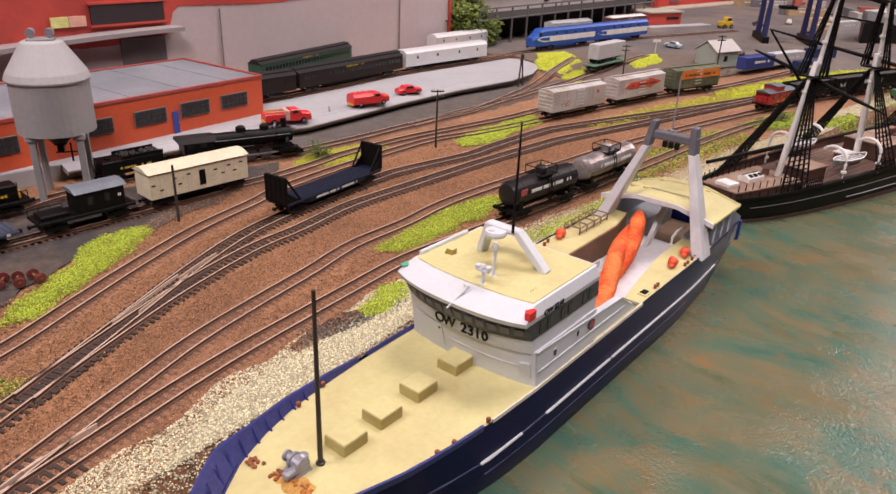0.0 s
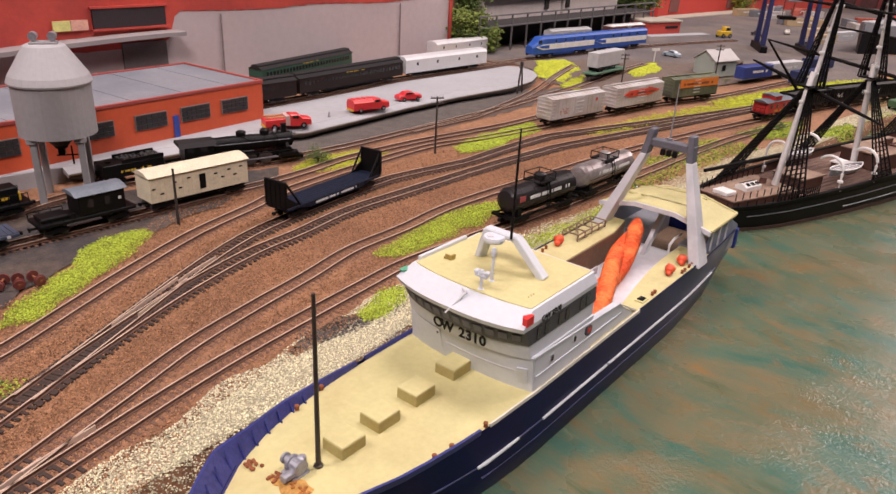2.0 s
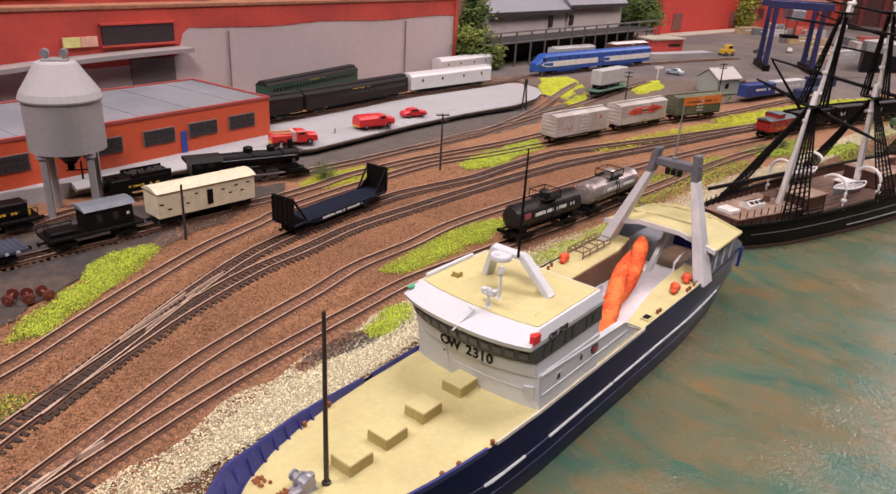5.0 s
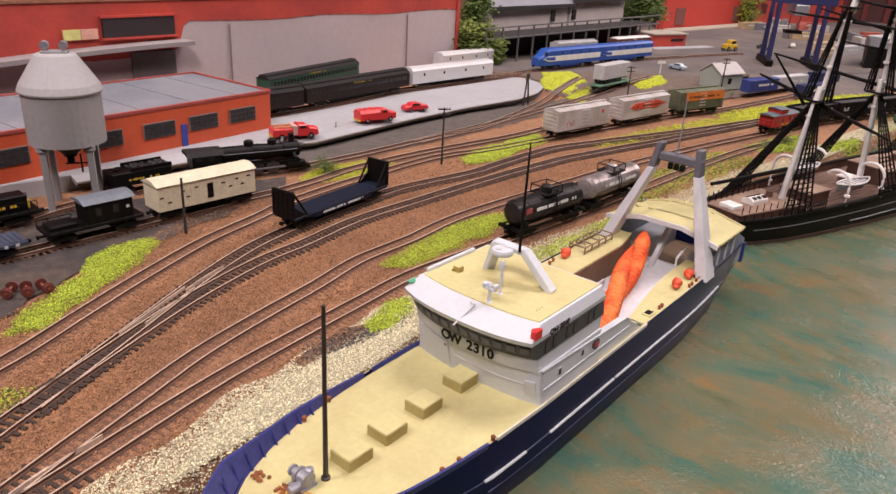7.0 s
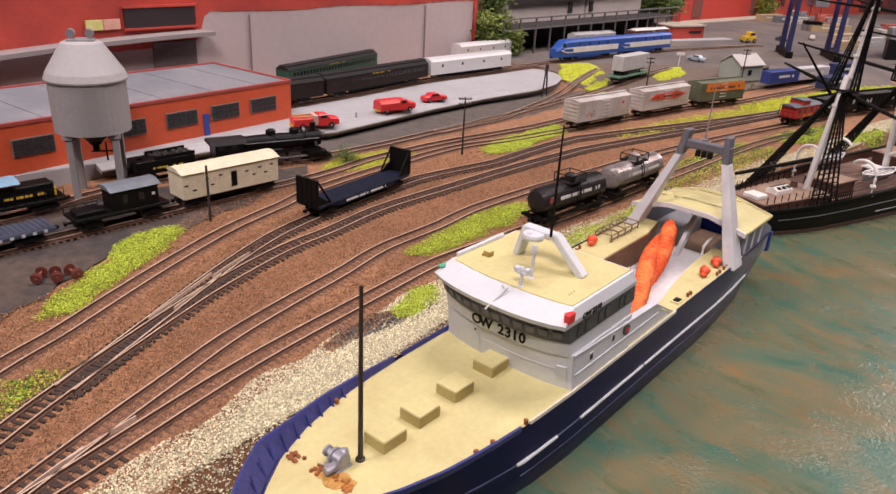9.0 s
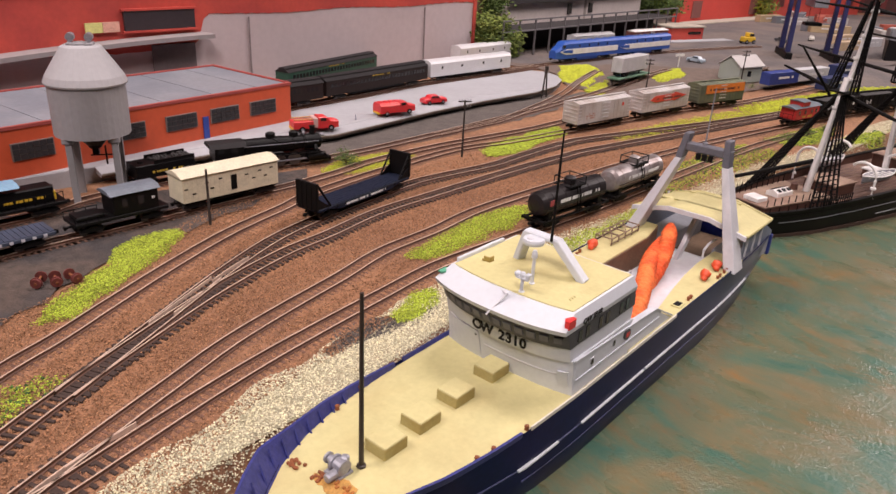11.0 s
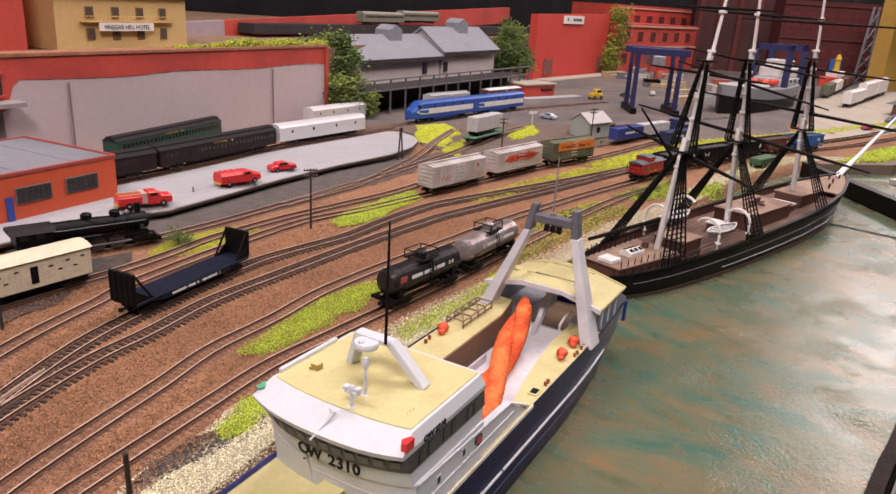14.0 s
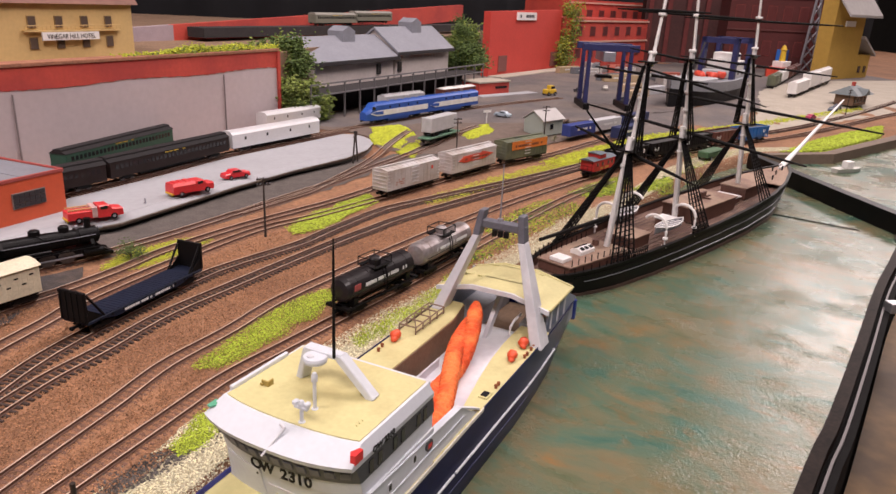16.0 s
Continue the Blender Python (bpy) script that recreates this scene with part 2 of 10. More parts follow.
def water_material():
    """Brushed harbour water: teal, olive and tan strokes under rippled gloss varnish."""
    m = bpy.data.materials.new("painted_water")
    m.use_nodes = True
    nt = m.node_tree
    b = nt.nodes["Principled BSDF"]
    tc = nt.nodes.new("ShaderNodeTexCoord")
    turn = nt.nodes.new("ShaderNodeMapping")
    turn.inputs["Rotation"].default_value = (0, 0, radians(42))
    nt.links.new(tc.outputs["Object"], turn.inputs["Vector"])

    def noise_at(scale, detail, stretch=None, distortion=0.0, rough=0.55):
        n = nt.nodes.new("ShaderNodeTexNoise")
        n.inputs["Scale"].default_value, n.inputs["Detail"].default_value = scale, detail
        n.inputs["Distortion"].default_value, n.inputs["Roughness"].default_value = distortion, rough
        if stretch:
            mp = nt.nodes.new("ShaderNodeMapping")
            mp.inputs["Scale"].default_value = stretch
            nt.links.new(turn.outputs[0], mp.inputs["Vector"])
            nt.links.new(mp.outputs[0], n.inputs["Vector"])
        else:
            nt.links.new(tc.outputs["Object"], n.inputs["Vector"])
        return n.outputs["Fac"]

    def ranged(value, lo, hi, to_lo=0.0, to_hi=1.0):
        r = nt.nodes.new("ShaderNodeMapRange")
        for k, v in (("From Min", lo), ("From Max", hi), ("To Min", to_lo), ("To Max", to_hi)):
            r.inputs[k].default_value = v
        nt.links.new(value, r.inputs["Value"])
        return r.outputs[0]

    def mixed(factor, col, other):
        x = nt.nodes.new("ShaderNodeMixRGB")
        x.inputs[2].default_value = (*other, 1)
        nt.links.new(factor, x.inputs[0])
        nt.links.new(col, x.inputs[1])
        return x.outputs[0]
    ramp = nt.nodes.new("ShaderNodeValToRGB")
    e = ramp.color_ramp.elements
    e[0].position, e[0].color = 0.30, (0.036, 0.098, 0.074, 1)
    e[1].position, e[1].color = 0.70, (0.209, 0.116, 0.041, 1)
    for pos, col in ((0.40, (0.056, 0.118, 0.084, 1)), (0.46, (0.084, 0.124, 0.080, 1)), (0.53, (0.112, 0.125, 0.075, 1)), (0.61, (0.145, 0.130, 0.072, 1))):
        k = e.new(pos)
        k.color = col
    nt.links.new(noise_at(13, 8, (1.0, 1.5, 1.0), 1.3, 0.66), ramp.inputs[0])
    col = mixed(ranged(noise_at(46, 8, (0.9, 1.8, 1.0), 0.9, 0.65), 0.50, 0.68, 0, 0.7), ramp.outputs[0], (0.165, 0.107, 0.046))
    col = mixed(ranged(noise_at(30, 7, (0.6, 3.0, 1.0), 0.5), 0.56, 0.70, 0, 0.65), col, (0.044, 0.081, 0.041))
    col = mixed(ranged(noise_at(120, 5, (0.5, 3.0, 1.0), 0.3), 0.58, 0.72, 0, 0.4), col, (0.174, 0.162, 0.103))
    nt.links.new(col, b.inputs["Base Color"])
    nt.links.new(ranged(noise_at(26, 4), 0.35, 0.65, 0.22, 0.33), b.inputs["Roughness"])
    b.inputs["Specular IOR Level"].default_value = 0.34
    patches = ranged(noise_at(20, 3), 0.48, 0.66, 0.45, 1.8)
    fine = nt.nodes.new("ShaderNodeMath")
    fine.operation = "MULTIPLY_ADD"
    fine.inputs[1].default_value = 0.45
    nt.links.new(noise_at(900, 3), fine.inputs[0])
    nt.links.new(noise_at(420, 4, None, 0.4), fine.inputs[2])
    level = nt.nodes.new("ShaderNodeMath")
    level.operation = "SUBTRACT"
    level.inputs[1].default_value = 0.725
    nt.links.new(fine.outputs[0], level.inputs[0])
    rough_h = nt.nodes.new("ShaderNodeMath")
    rough_h.operation = "MULTIPLY"
    nt.links.new(level.outputs[0], rough_h.inputs[0])
    nt.links.new(patches, rough_h.inputs[1])
    bp = nt.nodes.new("ShaderNodeBump")
    bp.inputs["Strength"].default_value, bp.inputs["Distance"].default_value = 0.36, 0.0010
    nt.links.new(rough_h.outputs[0], bp.inputs["Height"])
    nt.links.new(bp.outputs[0], b.inputs["Normal"])
    return m


WATER = water_material()

# ---- plan of the tracks ----
TRACKS = {
    "quay": [(-0.16, 0.06), (-0.142, 0.122), (-0.132, 0.147), (-0.117, 0.184), (-0.105, 0.212), (-0.089, 0.245), (-0.056, 0.306), (-0.034, 0.345), (-0.006, 0.381), (0.025, 0.42), (0.065, 0.469), (0.115, 0.535), (0.145, 0.574), (0.203, 0.65), (0.263, 0.722), (0.33, 0.79)],
    "main": [(-0.165, 0.06), (-0.15, 0.115), (-0.136, 0.172), (-0.127, 0.205), (-0.117, 0.241), (-0.102, 0.279), (-0.084, 0.32), (-0.068, 0.36), (-0.042, 0.401), (-0.010, 0.456), (0.07, 0.556), (0.134, 0.632), (0.226, 0.729), (0.336, 0.834), (0.42, 0.908), (0.606, 1.040), (0.743, 1.115), (0.95, 1.262), (1.21, 1.455), (1.7, 1.80)],
    "yard_one": [(-0.19, 0.05), (-0.175, 0.125), (-0.167, 0.184), (-0.153, 0.253), (-0.142, 0.296), (-0.125, 0.344), (-0.107, 0.378), (-0.085, 0.424), (-0.053, 0.47), (0.005, 0.55), (0.048, 0.604), (0.08, 0.64), (0.19, 0.744), (0.30, 0.85), (0.40, 0.942), (0.549, 1.045), (0.803, 1.205), (1.0, 1.355), (1.33, 1.613)],
    "yard_two": [(-0.165, 0.19), (-0.157, 0.25), (-0.148, 0.314), (-0.135, 0.37), (-0.11, 0.425), (-0.075, 0.489), (-0.055, 0.515), (-0.013, 0.560), (0.008, 0.592), (0.049, 0.65), (0.083, 0.684), (0.211, 0.785), (0.28, 0.842), (0.36, 0.912)],
    "yard_three": [(-0.215, 0.08), (-0.202, 0.19), (-0.194, 0.229), (-0.188, 0.268), (-0.180, 0.314), (-0.168, 0.367), (-0.15, 0.417), (-0.139, 0.45), (-0.10, 0.52), (-0.05, 0.596), (0.0, 0.642), (0.048, 0.692), (0.121, 0.770), (0.20, 0.852), (0.281, 0.922), (0.36, 1.005), (0.46, 1.115)],
    "shop_one": [(-0.37, 0.19), (-0.31, 0.262), (-0.272, 0.314), (-0.235, 0.364), (-0.1935, 0.420), (-0.158, 0.466), (-0.135, 0.502), (-0.112, 0.545), (-0.066, 0.606), (-0.021, 0.655), (0.02, 0.70), (0.065, 0.76)],
    "shop_two": [(-0.43, 0.22), (-0.31, 0.345), (-0.283, 0.40), (-0.241, 0.462), (-0.17, 0.522), (-0.14, 0.556), (-0.106, 0.6), (-0.036, 0.702), (0.019, 0.785), (0.08, 0.885), (0.149, 0.993), (0.22, 1.085)],
    "shop_three": [(-0.072, 0.645), (-0.038, 0.692), (-0.0155, 0.723), (0.0105, 0.779), (0.043, 0.857), (0.075, 0.95), (0.11, 1.03)],
    "back_one": [(-0.30, 0.56), (-0.25, 0.625), (-0.2, 0.70), (-0.16, 0.765), (-0.117, 0.838), (-0.022, 0.962), (0.02, 1.02)],
    "back_two": [(-0.34, 0.60), (-0.262, 0.71), (-0.19, 0.868), (-0.12, 0.96), (-0.06, 1.04)],
    "far": [(-0.02, 0.98), (0.037, 1.048), (0.15, 1.175), (0.26, 1.29), (0.45, 1.45)],
}
DARK_TIES = ("yard_one", "yard_two")
RAISED = {"back_one": 0.0125, "back_two": 0.0125}

# ---- ground, water, table ----
WATER_Z, RAIL_TOP = -0.0137, 0.0036
SHORE = [(-0.15, -0.3), (-0.133, 0.08), (-0.0975, 0.147), (-0.0775, 0.1795), (-0.049, 0.224), (-0.013, 0.289), (0.043, 0.370), (0.103, 0.448), (0.172, 0.532),
         (0.24, 0.618), (0.335, 0.71), (0.46, 0.86), (0.61, 0.985), (0.74, 1.01), (1.0, 1.19), (1.7, 1.6), (2.6, 2.0)]


def heights(x, y):
    d = line_distance(SHORE, x, y)
    z = -0.04 * (1 - smooth(-0.010, 0.003, d))
    return z + 0.012 * smooth(0.86, 0.99, y - 0.50 * x)


def ground_at(x, y):
    return float(heights(np.array([x]), np.array([y]))[0])


def ground():
    xs = np.unique(np.r_[np.arange(-2.2, -0.4, 0.1), np.arange(-0.4, 0.76, 0.004), np.arange(0.76, 3.2, 0.06)].round(4))
    ys = np.unique(np.r_[np.arange(-0.5, 0.0, 0.06), np.arange(0.0, 1.15, 0.004), np.arange(1.15, 4.2, 0.08)].round(4))
    X, Y = np.meshgrid(xs, ys)
    rs = np.random.RandomState(3)
    Z = heights(X, Y)
    near = (X > -0.42) & (X < 0.76) & (Y > 0) & (Y < 1.16)
    Z = Z + near * rs.normal(0, 0.00022, Z.shape)
    for key, pts in TRACKS.items():
        if key not in RAISED:
            bed = 0.0007 if key in DARK_TIES else 0.0011
            d = np.abs(line_distance(pts, X, Y))
            Z = np.maximum(Z, heights(X, Y) + bed * (1 - smooth(0.009, 0.014, d)) - 0.0003 * (d > 0.013))
    nx, ny = len(xs), len(ys)
    idx = np.arange(nx * ny).reshape(ny, nx)
    f = np.stack([idx[:-1, :-1], idx[:-1, 1:], idx[1:, 1:], idx[1:, :-1]], -1).reshape(-1, 4)
    zf = Z.ravel()[f].max(1)
    f = f[zf > -0.036]
    me = bpy.data.meshes.new("ground")
    me.from_pydata(np.stack([X, Y, Z], -1).reshape(-1, 3).tolist(), [], f.tolist())
    me.materials.append(BALLAST)
    me.shade_smooth()
    tagged(new("ground", me), "brown ballast-covered ground of the model railway layout", "ground", kind="structure")


ground()
EDGE = [(-0.02, -0.03), (0.2366, 0.2560), (0.2925, 0.3150), (0.3742, 0.4060), (0.4621, 0.5050), (0.556, 0.603), (0.65, 0.715), (1.2, 1.3), (2.4, 2.45)]
bm = BM()
pts = EDGE + [(2.6, 2.6), (2.6, 3.0), (-0.3, 0.6), (-0.3, -0.3), (-0.25, -0.3)]
bm.faces.new([bm.verts.new((x, y, WATER_Z)) for x, y in pts])
bmesh.ops.triangulate(bm, faces=bm.faces)
solo("water", bm, WATER, "painted harbour water, green and brown streaks under gloss varnish", "water", "structure")
# ---- tracks ----
TRACK_LINES = {k: along(v, 0.001) for k, v in TRACKS.items()}

def track_z(key, x, y):
    return RAISED[key] if key in RAISED else ground_at(x, y)



def rail_mesh(q, h, off, key):
    """One rail: a foot, a web and a head along the line, and the worn top."""
    prof = [(-0.0007, 0.0016), (0.0007, 0.0016), (0.0002, 0.0021), (0.00035, 0.0034), (-0.00035, 0.0034), (-0.0002, 0.0021)]
    q, h = q[::4], h[::4]
    nx, ny = -np.sin(h), np.cos(h)
    zz = np.array([track_z(key, *p) for p in q])
    rows = [[(q[i, 0] + nx[i] * (off + a), q[i, 1] + ny[i] * (off + a), zz[i] + b) for a, b in prof] for i in range(len(q))]
    return rows


def rows_mesh(name, rows, material):
    n, k = len(rows), len(rows[0])
    idx = np.arange(n * k).reshape(n, k)
    nxt = np.roll(idx, -1, axis=1)
    f = np.stack([idx[:-1], nxt[:-1], nxt[1:], idx[1:]], -1).reshape(-1, 4)
    me = bpy.data.meshes.new(name)
    me.from_pydata([p for r in rows for p in r], [], f.tolist())
    me.materials.append(material)
    return me


def top_rows(q, h, off, key):
    q, h = q[::4], h[::4]
    nx, ny = -np.sin(h), np.cos(h)
    zz = np.array([track_z(key, *p) for p in q])
    pr = [(-0.00034, 0.0033), (0.00034, 0.0033), (0.00029, 0.0036), (-0.00029, 0.0036)]
    return [[(q[i, 0] + nx[i] * (off + a), q[i, 1] + ny[i] * (off + a), zz[i] + b) for a, b in pr] for i in range(len(q))]


def lay_track(key):
    q, h = TRACK_LINES[key]
    t = thing("railway_track", "model railway track with rusty rails on wooden ties", "railway track", kind="structure")
    for off in (-0.0045, 0.0045):
        ob = new("rail", rows_mesh("rail", rail_mesh(q, h, off, key), RAIL_SIDE))
        ob.parent = t
        hd = new("rail_head", rows_mesh("rail_head", top_rows(q, h, off, key), RAIL_HEAD))
        hd.parent = ob
    return t


TRACK_THINGS = {k: lay_track(k) for k in TRACKS}
# ---- the stern trawler ----
CREAM = mat("deck_cream", (0.54, 0.49, 0.24), 0.6, vary=0.08, scale=60, bump=0.12, bump_scale=700, second=(0.47, 0.40, 0.19), mix_scale=35, mix_lo=0.5, mix_hi=0.72)
NAVY = mat("hull_navy", (0.006, 0.008, 0.050), 0.28, vary=0.25, scale=50, spec=0.05)
BLUE = mat("bulwark_blue", (0.030, 0.035, 0.17), 0.5, vary=0.3, scale=90, bump=0.2, bump_scale=400)
WHITE = mat("white_paint", (0.57, 0.595, 0.64), 0.45, vary=0.05, scale=60)
PALE = mat("pale_grey_paint", (0.60, 0.60, 0.63), 0.5, vary=0.06, scale=60, second=(0.50, 0.50, 0.54), mix_scale=40)
CHARCOAL = mat("charcoal", (0.055, 0.056, 0.065), 0.5, vary=0.25, scale=90)
SLATE = mat("slate_paint", (0.115, 0.115, 0.14), 0.5, vary=0.2, scale=90)
MAST_BROWN = mat("mast_brown", (0.035, 0.025, 0.020), 0.45, vary=0.3, scale=120)
TRIM_WHITE = mat("trim_white", (0.66, 0.63, 0.56), 0.5, vary=0.15, scale=120)
PALE_NAVY = mat("navy_edge", (0.05, 0.055, 0.14), 0.4, vary=0.25, scale=90)
HATCH = mat("hatch_shaded_khaki", (0.40, 0.335, 0.13), 0.7, vary=0.12, scale=120, bump=0.15, bump_scale=700, second=(0.33, 0.26, 0.09), mix_scale=60)
DARK_GLASS = mat("dark_glass", (0.02, 0.02, 0.022), 0.15, vary=0.1, scale=90)
ORANGE = mat("net_orange", (0.85, 0.185, 0.045), 0.85, vary=0.3, scale=160, bump=1.0, bump_scale=420, second=(0.70, 0.09, 0.02), mix_scale=90)
RED = mat("signal_red", (0.62, 0.03, 0.03), 0.45, vary=0.15, scale=90)
RUST = mat("rust", (0.22, 0.07, 0.025), 0.85, vary=0.4, scale=200, bump=0.4, bump_scale=900)
RUST_STAIN = mat("rust_stain", (0.45, 0.24, 0.06), 0.8, vary=0.35, scale=200)
GREY_METAL = mat("grey_metal", (0.32, 0.32, 0.36), 0.4, 0.4, vary=0.2, scale=120)
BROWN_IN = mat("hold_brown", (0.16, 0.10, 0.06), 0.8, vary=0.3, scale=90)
WASH = mat("washed_deck", (0.72, 0.73, 0.77), 0.35, vary=0.1, scale=30, second=(0.56, 0.57, 0.63), mix_scale=30)


def curve(table, x):
    return float(np.interp(x, [a for a, _ in table], [b for _, b in table]))


BEAM = [(-0.1235, 0.0), (-0.1215, 0.0035), (-0.1135, 0.0100), (-0.102, 0.0178), (-0.0866, 0.0240), (-0.0712, 0.0280), (-0.0526, 0.0308), (-0.03, 0.0326), (0.0, 0.0336), (0.17, 0.0336), (0.20, 0.0328), (0.225, 0.0312), (0.238, 0.0298)]
DECK = 0.0338
RISE = [(-0.13, 1.0), (-0.104, 1.0), (-0.088, 0.58), (-0.0712, 0.42), (-0.0526, 0.24), (-0.03, 0.0)]


def trawler():
    ship = thing("stern_trawler", "model stern trawler with navy hull and cream decks afloat", "ship", pose(0.0125, 0.2225, WATER_Z, 0, 0, 56))
    xs = np.unique(np.r_[np.linspace(-0.1235, -0.06, 26), np.linspace(-0.06, 0.238, 24)])
    rows = []
    for x in xs:
        b = curve(BEAM, x)
        flare = curve([(-0.13, 0.0), (-0.11, 0.15), (-0.08, 0.60), (-0.03, 0.95), (0.0, 0.985), (0.14, 0.985), (0.20, 0.88), (0.238, 0.74)], x)
        shift = curve([(-0.13, 0.016), (-0.09, 0.007), (-0.04, 0.0)], x)
        knuckle = curve([(-0.13, 0.55), (-0.08, 0.86), (-0.03, 0.99), (0.15, 1.0), (0.238, 0.92)], x)
        half = [(x + shift, b * flare * 0.8, -0.012), (x + shift * 0.8, b * flare, 0.0), (x + shift * 0.5, b * (0.45 * flare + 0.55 * knuckle), 0.0095), (x + shift * 0.3, b * knuckle, 0.0165), (x, b, DECK)]
        rows.append([(p[0], p[1], p[2]) for p in half] + [(p[0], -p[1], p[2]) for p in half[::-1]])
    bm = BM()
    loft(bm, rows, caps=True)
    for f in [f for f in bm.faces if f.normal.z > 0.8 and f.calc_center_median().z > 0.03]:
        bm.faces.remove(f)
    hull = part("hull", bm, NAVY, ship, "dark navy hull", soft=True)

    def belt(name, a, b, z, out, hgt, material):
        """A moulding that follows the side of the hull."""
        for side in (1, -1):
            bm_ = BM()
            rowz = []
            for x in np.linspace(a, b, 14):
                w = curve(BEAM, x) * curve([(-0.13, 0.55), (-0.08, 0.86), (-0.03, 0.99), (0.15, 1.0), (0.238, 0.92)], x)
                w = w if z > 0.014 else w * curve([(-0.13, 0.5), (-0.03, 0.975), (0.0, 0.993), (0.14, 0.993), (0.238, 0.88)], x)
                xx = x + 0.3 * curve([(-0.13, 0.016), (-0.09, 0.007), (-0.04, 0.0)], x)
                rowz.append([(xx, side * (w - 0.0008), z - hgt), (xx, side * (w + out), z - hgt * 0.8), (xx, side * (w + out), z + hgt * 0.5), (xx, side * (w - 0.0004), z + hgt)])
            loft(bm_, rowz, closed=True)
            part(name, bm_, material, hull)
    # rub rails: white bars along both sides over a dark moulding, a lower chine strip
    belt("rub_rail", -0.0340, -0.0090, 0.0168, 0.0009, 0.0005, WHITE)
    belt("rub_rail", 0.0080, 0.0630, 0.0168, 0.0009, 0.0005, WHITE)
    belt("rub_rail", 0.0645, 0.1500, 0.0168, 0.0009, 0.0005, WHITE)
    belt("rub_rail", 0.1510, 0.2000, 0.0168, 0.0009, 0.0005, WHITE)
    belt("moulding", -0.1000, 0.2100, 0.0166, 0.0004, 0.0004, PALE_NAVY)
    belt("chine_strip", -0.0300, 0.2000, 0.0090, 0.0003, 0.0003, PALE_NAVY)
    # fore deck, slightly cambered
    bm = BM()
    rowd = []
    for x in xs[xs < 0.052]:
        w, z = max(curve(BEAM, x) - 0.0008, 0.0), DECK - 0.0010
        rowd.append([(x, -w, z), (x, -w * 0.4, z + 0.0004), (x, w * 0.4, z + 0.0004), (x, w, z)])
    loft(bm, rowd, caps=False)
    part("fore_deck", bm, CREAM, ship, "cream painted fore deck", soft=True)
    # bulwark round the bow: blue, flared, lower amidships
    for side in (1, -1):
        bm = BM()
        rb = []
        for x in xs[xs < -0.0285]:
            w = curve(BEAM, x)
            k = curve(RISE, x) if side > 0 else curve([(-0.13, 1.0), (-0.11, 0.9), (-0.09, 0.30), (-0.06, 0.10), (-0.03, 0.0)], x)
            t = min(0.0011, w)
            top = (x - 0.006 * k, w + 0.0030 * k + 0.0003, DECK + 0.0070 * k + 0.0007)
            rb.append([(x, side * w, DECK - 0.0016), (top[0], side * top[1], top[2]), (top[0], side * (top[1] - t), top[2]), (x, side * (w - t), DECK - 0.0016)])
        loft(bm, rb, closed=True)
        bulwark = part("bulwark", bm, BLUE, ship, "blue bulwark round the bow")
        for x in np.linspace(-0.116, -0.064, 9) if side > 0 else ():
            w, k = curve(BEAM, x), curve(RISE, x)
            bm = BM()
            prism(bm, [(side * (w - 0.0009), DECK - 0.001), (side * (w - 0.0024), DECK - 0.001), (side * (w + 0.0026 * k - 0.0009), DECK + 0.0066 * k)], x - 0.0003 - 0.003 * k, x + 0.0003 - 0.003 * k, "x")
            part("stay", bm, BLUE, bulwark)
    # hatches on the centre line
    for x, y in ((-0.0103, 0.0003), (-0.0334, -0.0002), (-0.0540, -0.0010), (-0.0724, -0.0018)):
        bm = BM()
        box(bm, x - 0.0056, x + 0.0056, y - 0.0050, y + 0.0050, DECK - 0.002, DECK + 0.0038, 0.0003)
        # darker than the cream lid: the shade on the sides is in this colour
        hatch = part("hatch", bm, HATCH, ship)
        bm = BM()
        box(bm, x - 0.0055, x + 0.0055, y - 0.0049, y + 0.0049, DECK + 0.0037, DECK + 0.0042, 0.0003)
        part("lid", bm, CREAM, hatch)

    # ---- wheelhouse ----
    def front(y, bulge, x0):
        u = min(abs(y) / 0.0318, 1.0)
        return x0 - bulge * (1 - u ** 2.6)

    def block(z0, z1, bulge0, bulge1, x00, x01, half0, half1, back0, back1, n=20):
        b_ = BM()
        rings = []
        for z, bulge, x0, half, back in ((z0, bulge0, x00, half0, back0), (z1, bulge1, x01, half1, back1)):
            ys = [half * math.sin(a) for a in np.linspace(-math.pi / 2, math.pi / 2, n)]
            rings.append([(front(y, bulge, x0), y, z) for y in ys] + [(back, half, z), (back, -half, z)])
        loft(b_, rings, closed=True)
        return b_
    base = DECK - 0.0015
    house = part("wheelhouse", block(base, 0.0494, 0.0040, 0.0062, 0.0003, -0.0018, 0.0316, 0.0316, 0.046, 0.046), WHITE, ship, "white wheelhouse")
    part("upper_wall", block(0.0490, 0.0562, 0.0064, 0.0070, -0.0024, -0.0042, 0.0308, 0.0308, 0.046, 0.046), WHITE, house)
    part("window_band", block(0.0560, 0.0645, 0.0074, 0.0074, -0.0046, -0.0080, 0.0312, 0.0312, 0.0465, 0.0450), CHARCOAL, house, "dark band of wheelhouse windows")
    part("visor_lip", block(0.0640, 0.0660, 0.0056, 0.0056, -0.0106, -0.0114, 0.0316, 0.0318, 0.0450, 0.0445), WHITE, house)
    part("visor", block(0.0660, 0.0702, 0.0056, 0.0042, -0.0114, -0.0026, 0.0318, 0.0300, 0.0445, 0.0430), WHITE, house, "white overhanging roof edge")
    part("roof", block(0.0690, 0.0706, 0.0040, 0.0040, -0.0018, -0.0016, 0.0290, 0.0288, 0.0432, 0.0432), CREAM, house, "cream painted wheelhouse roof")
    bm = BM()
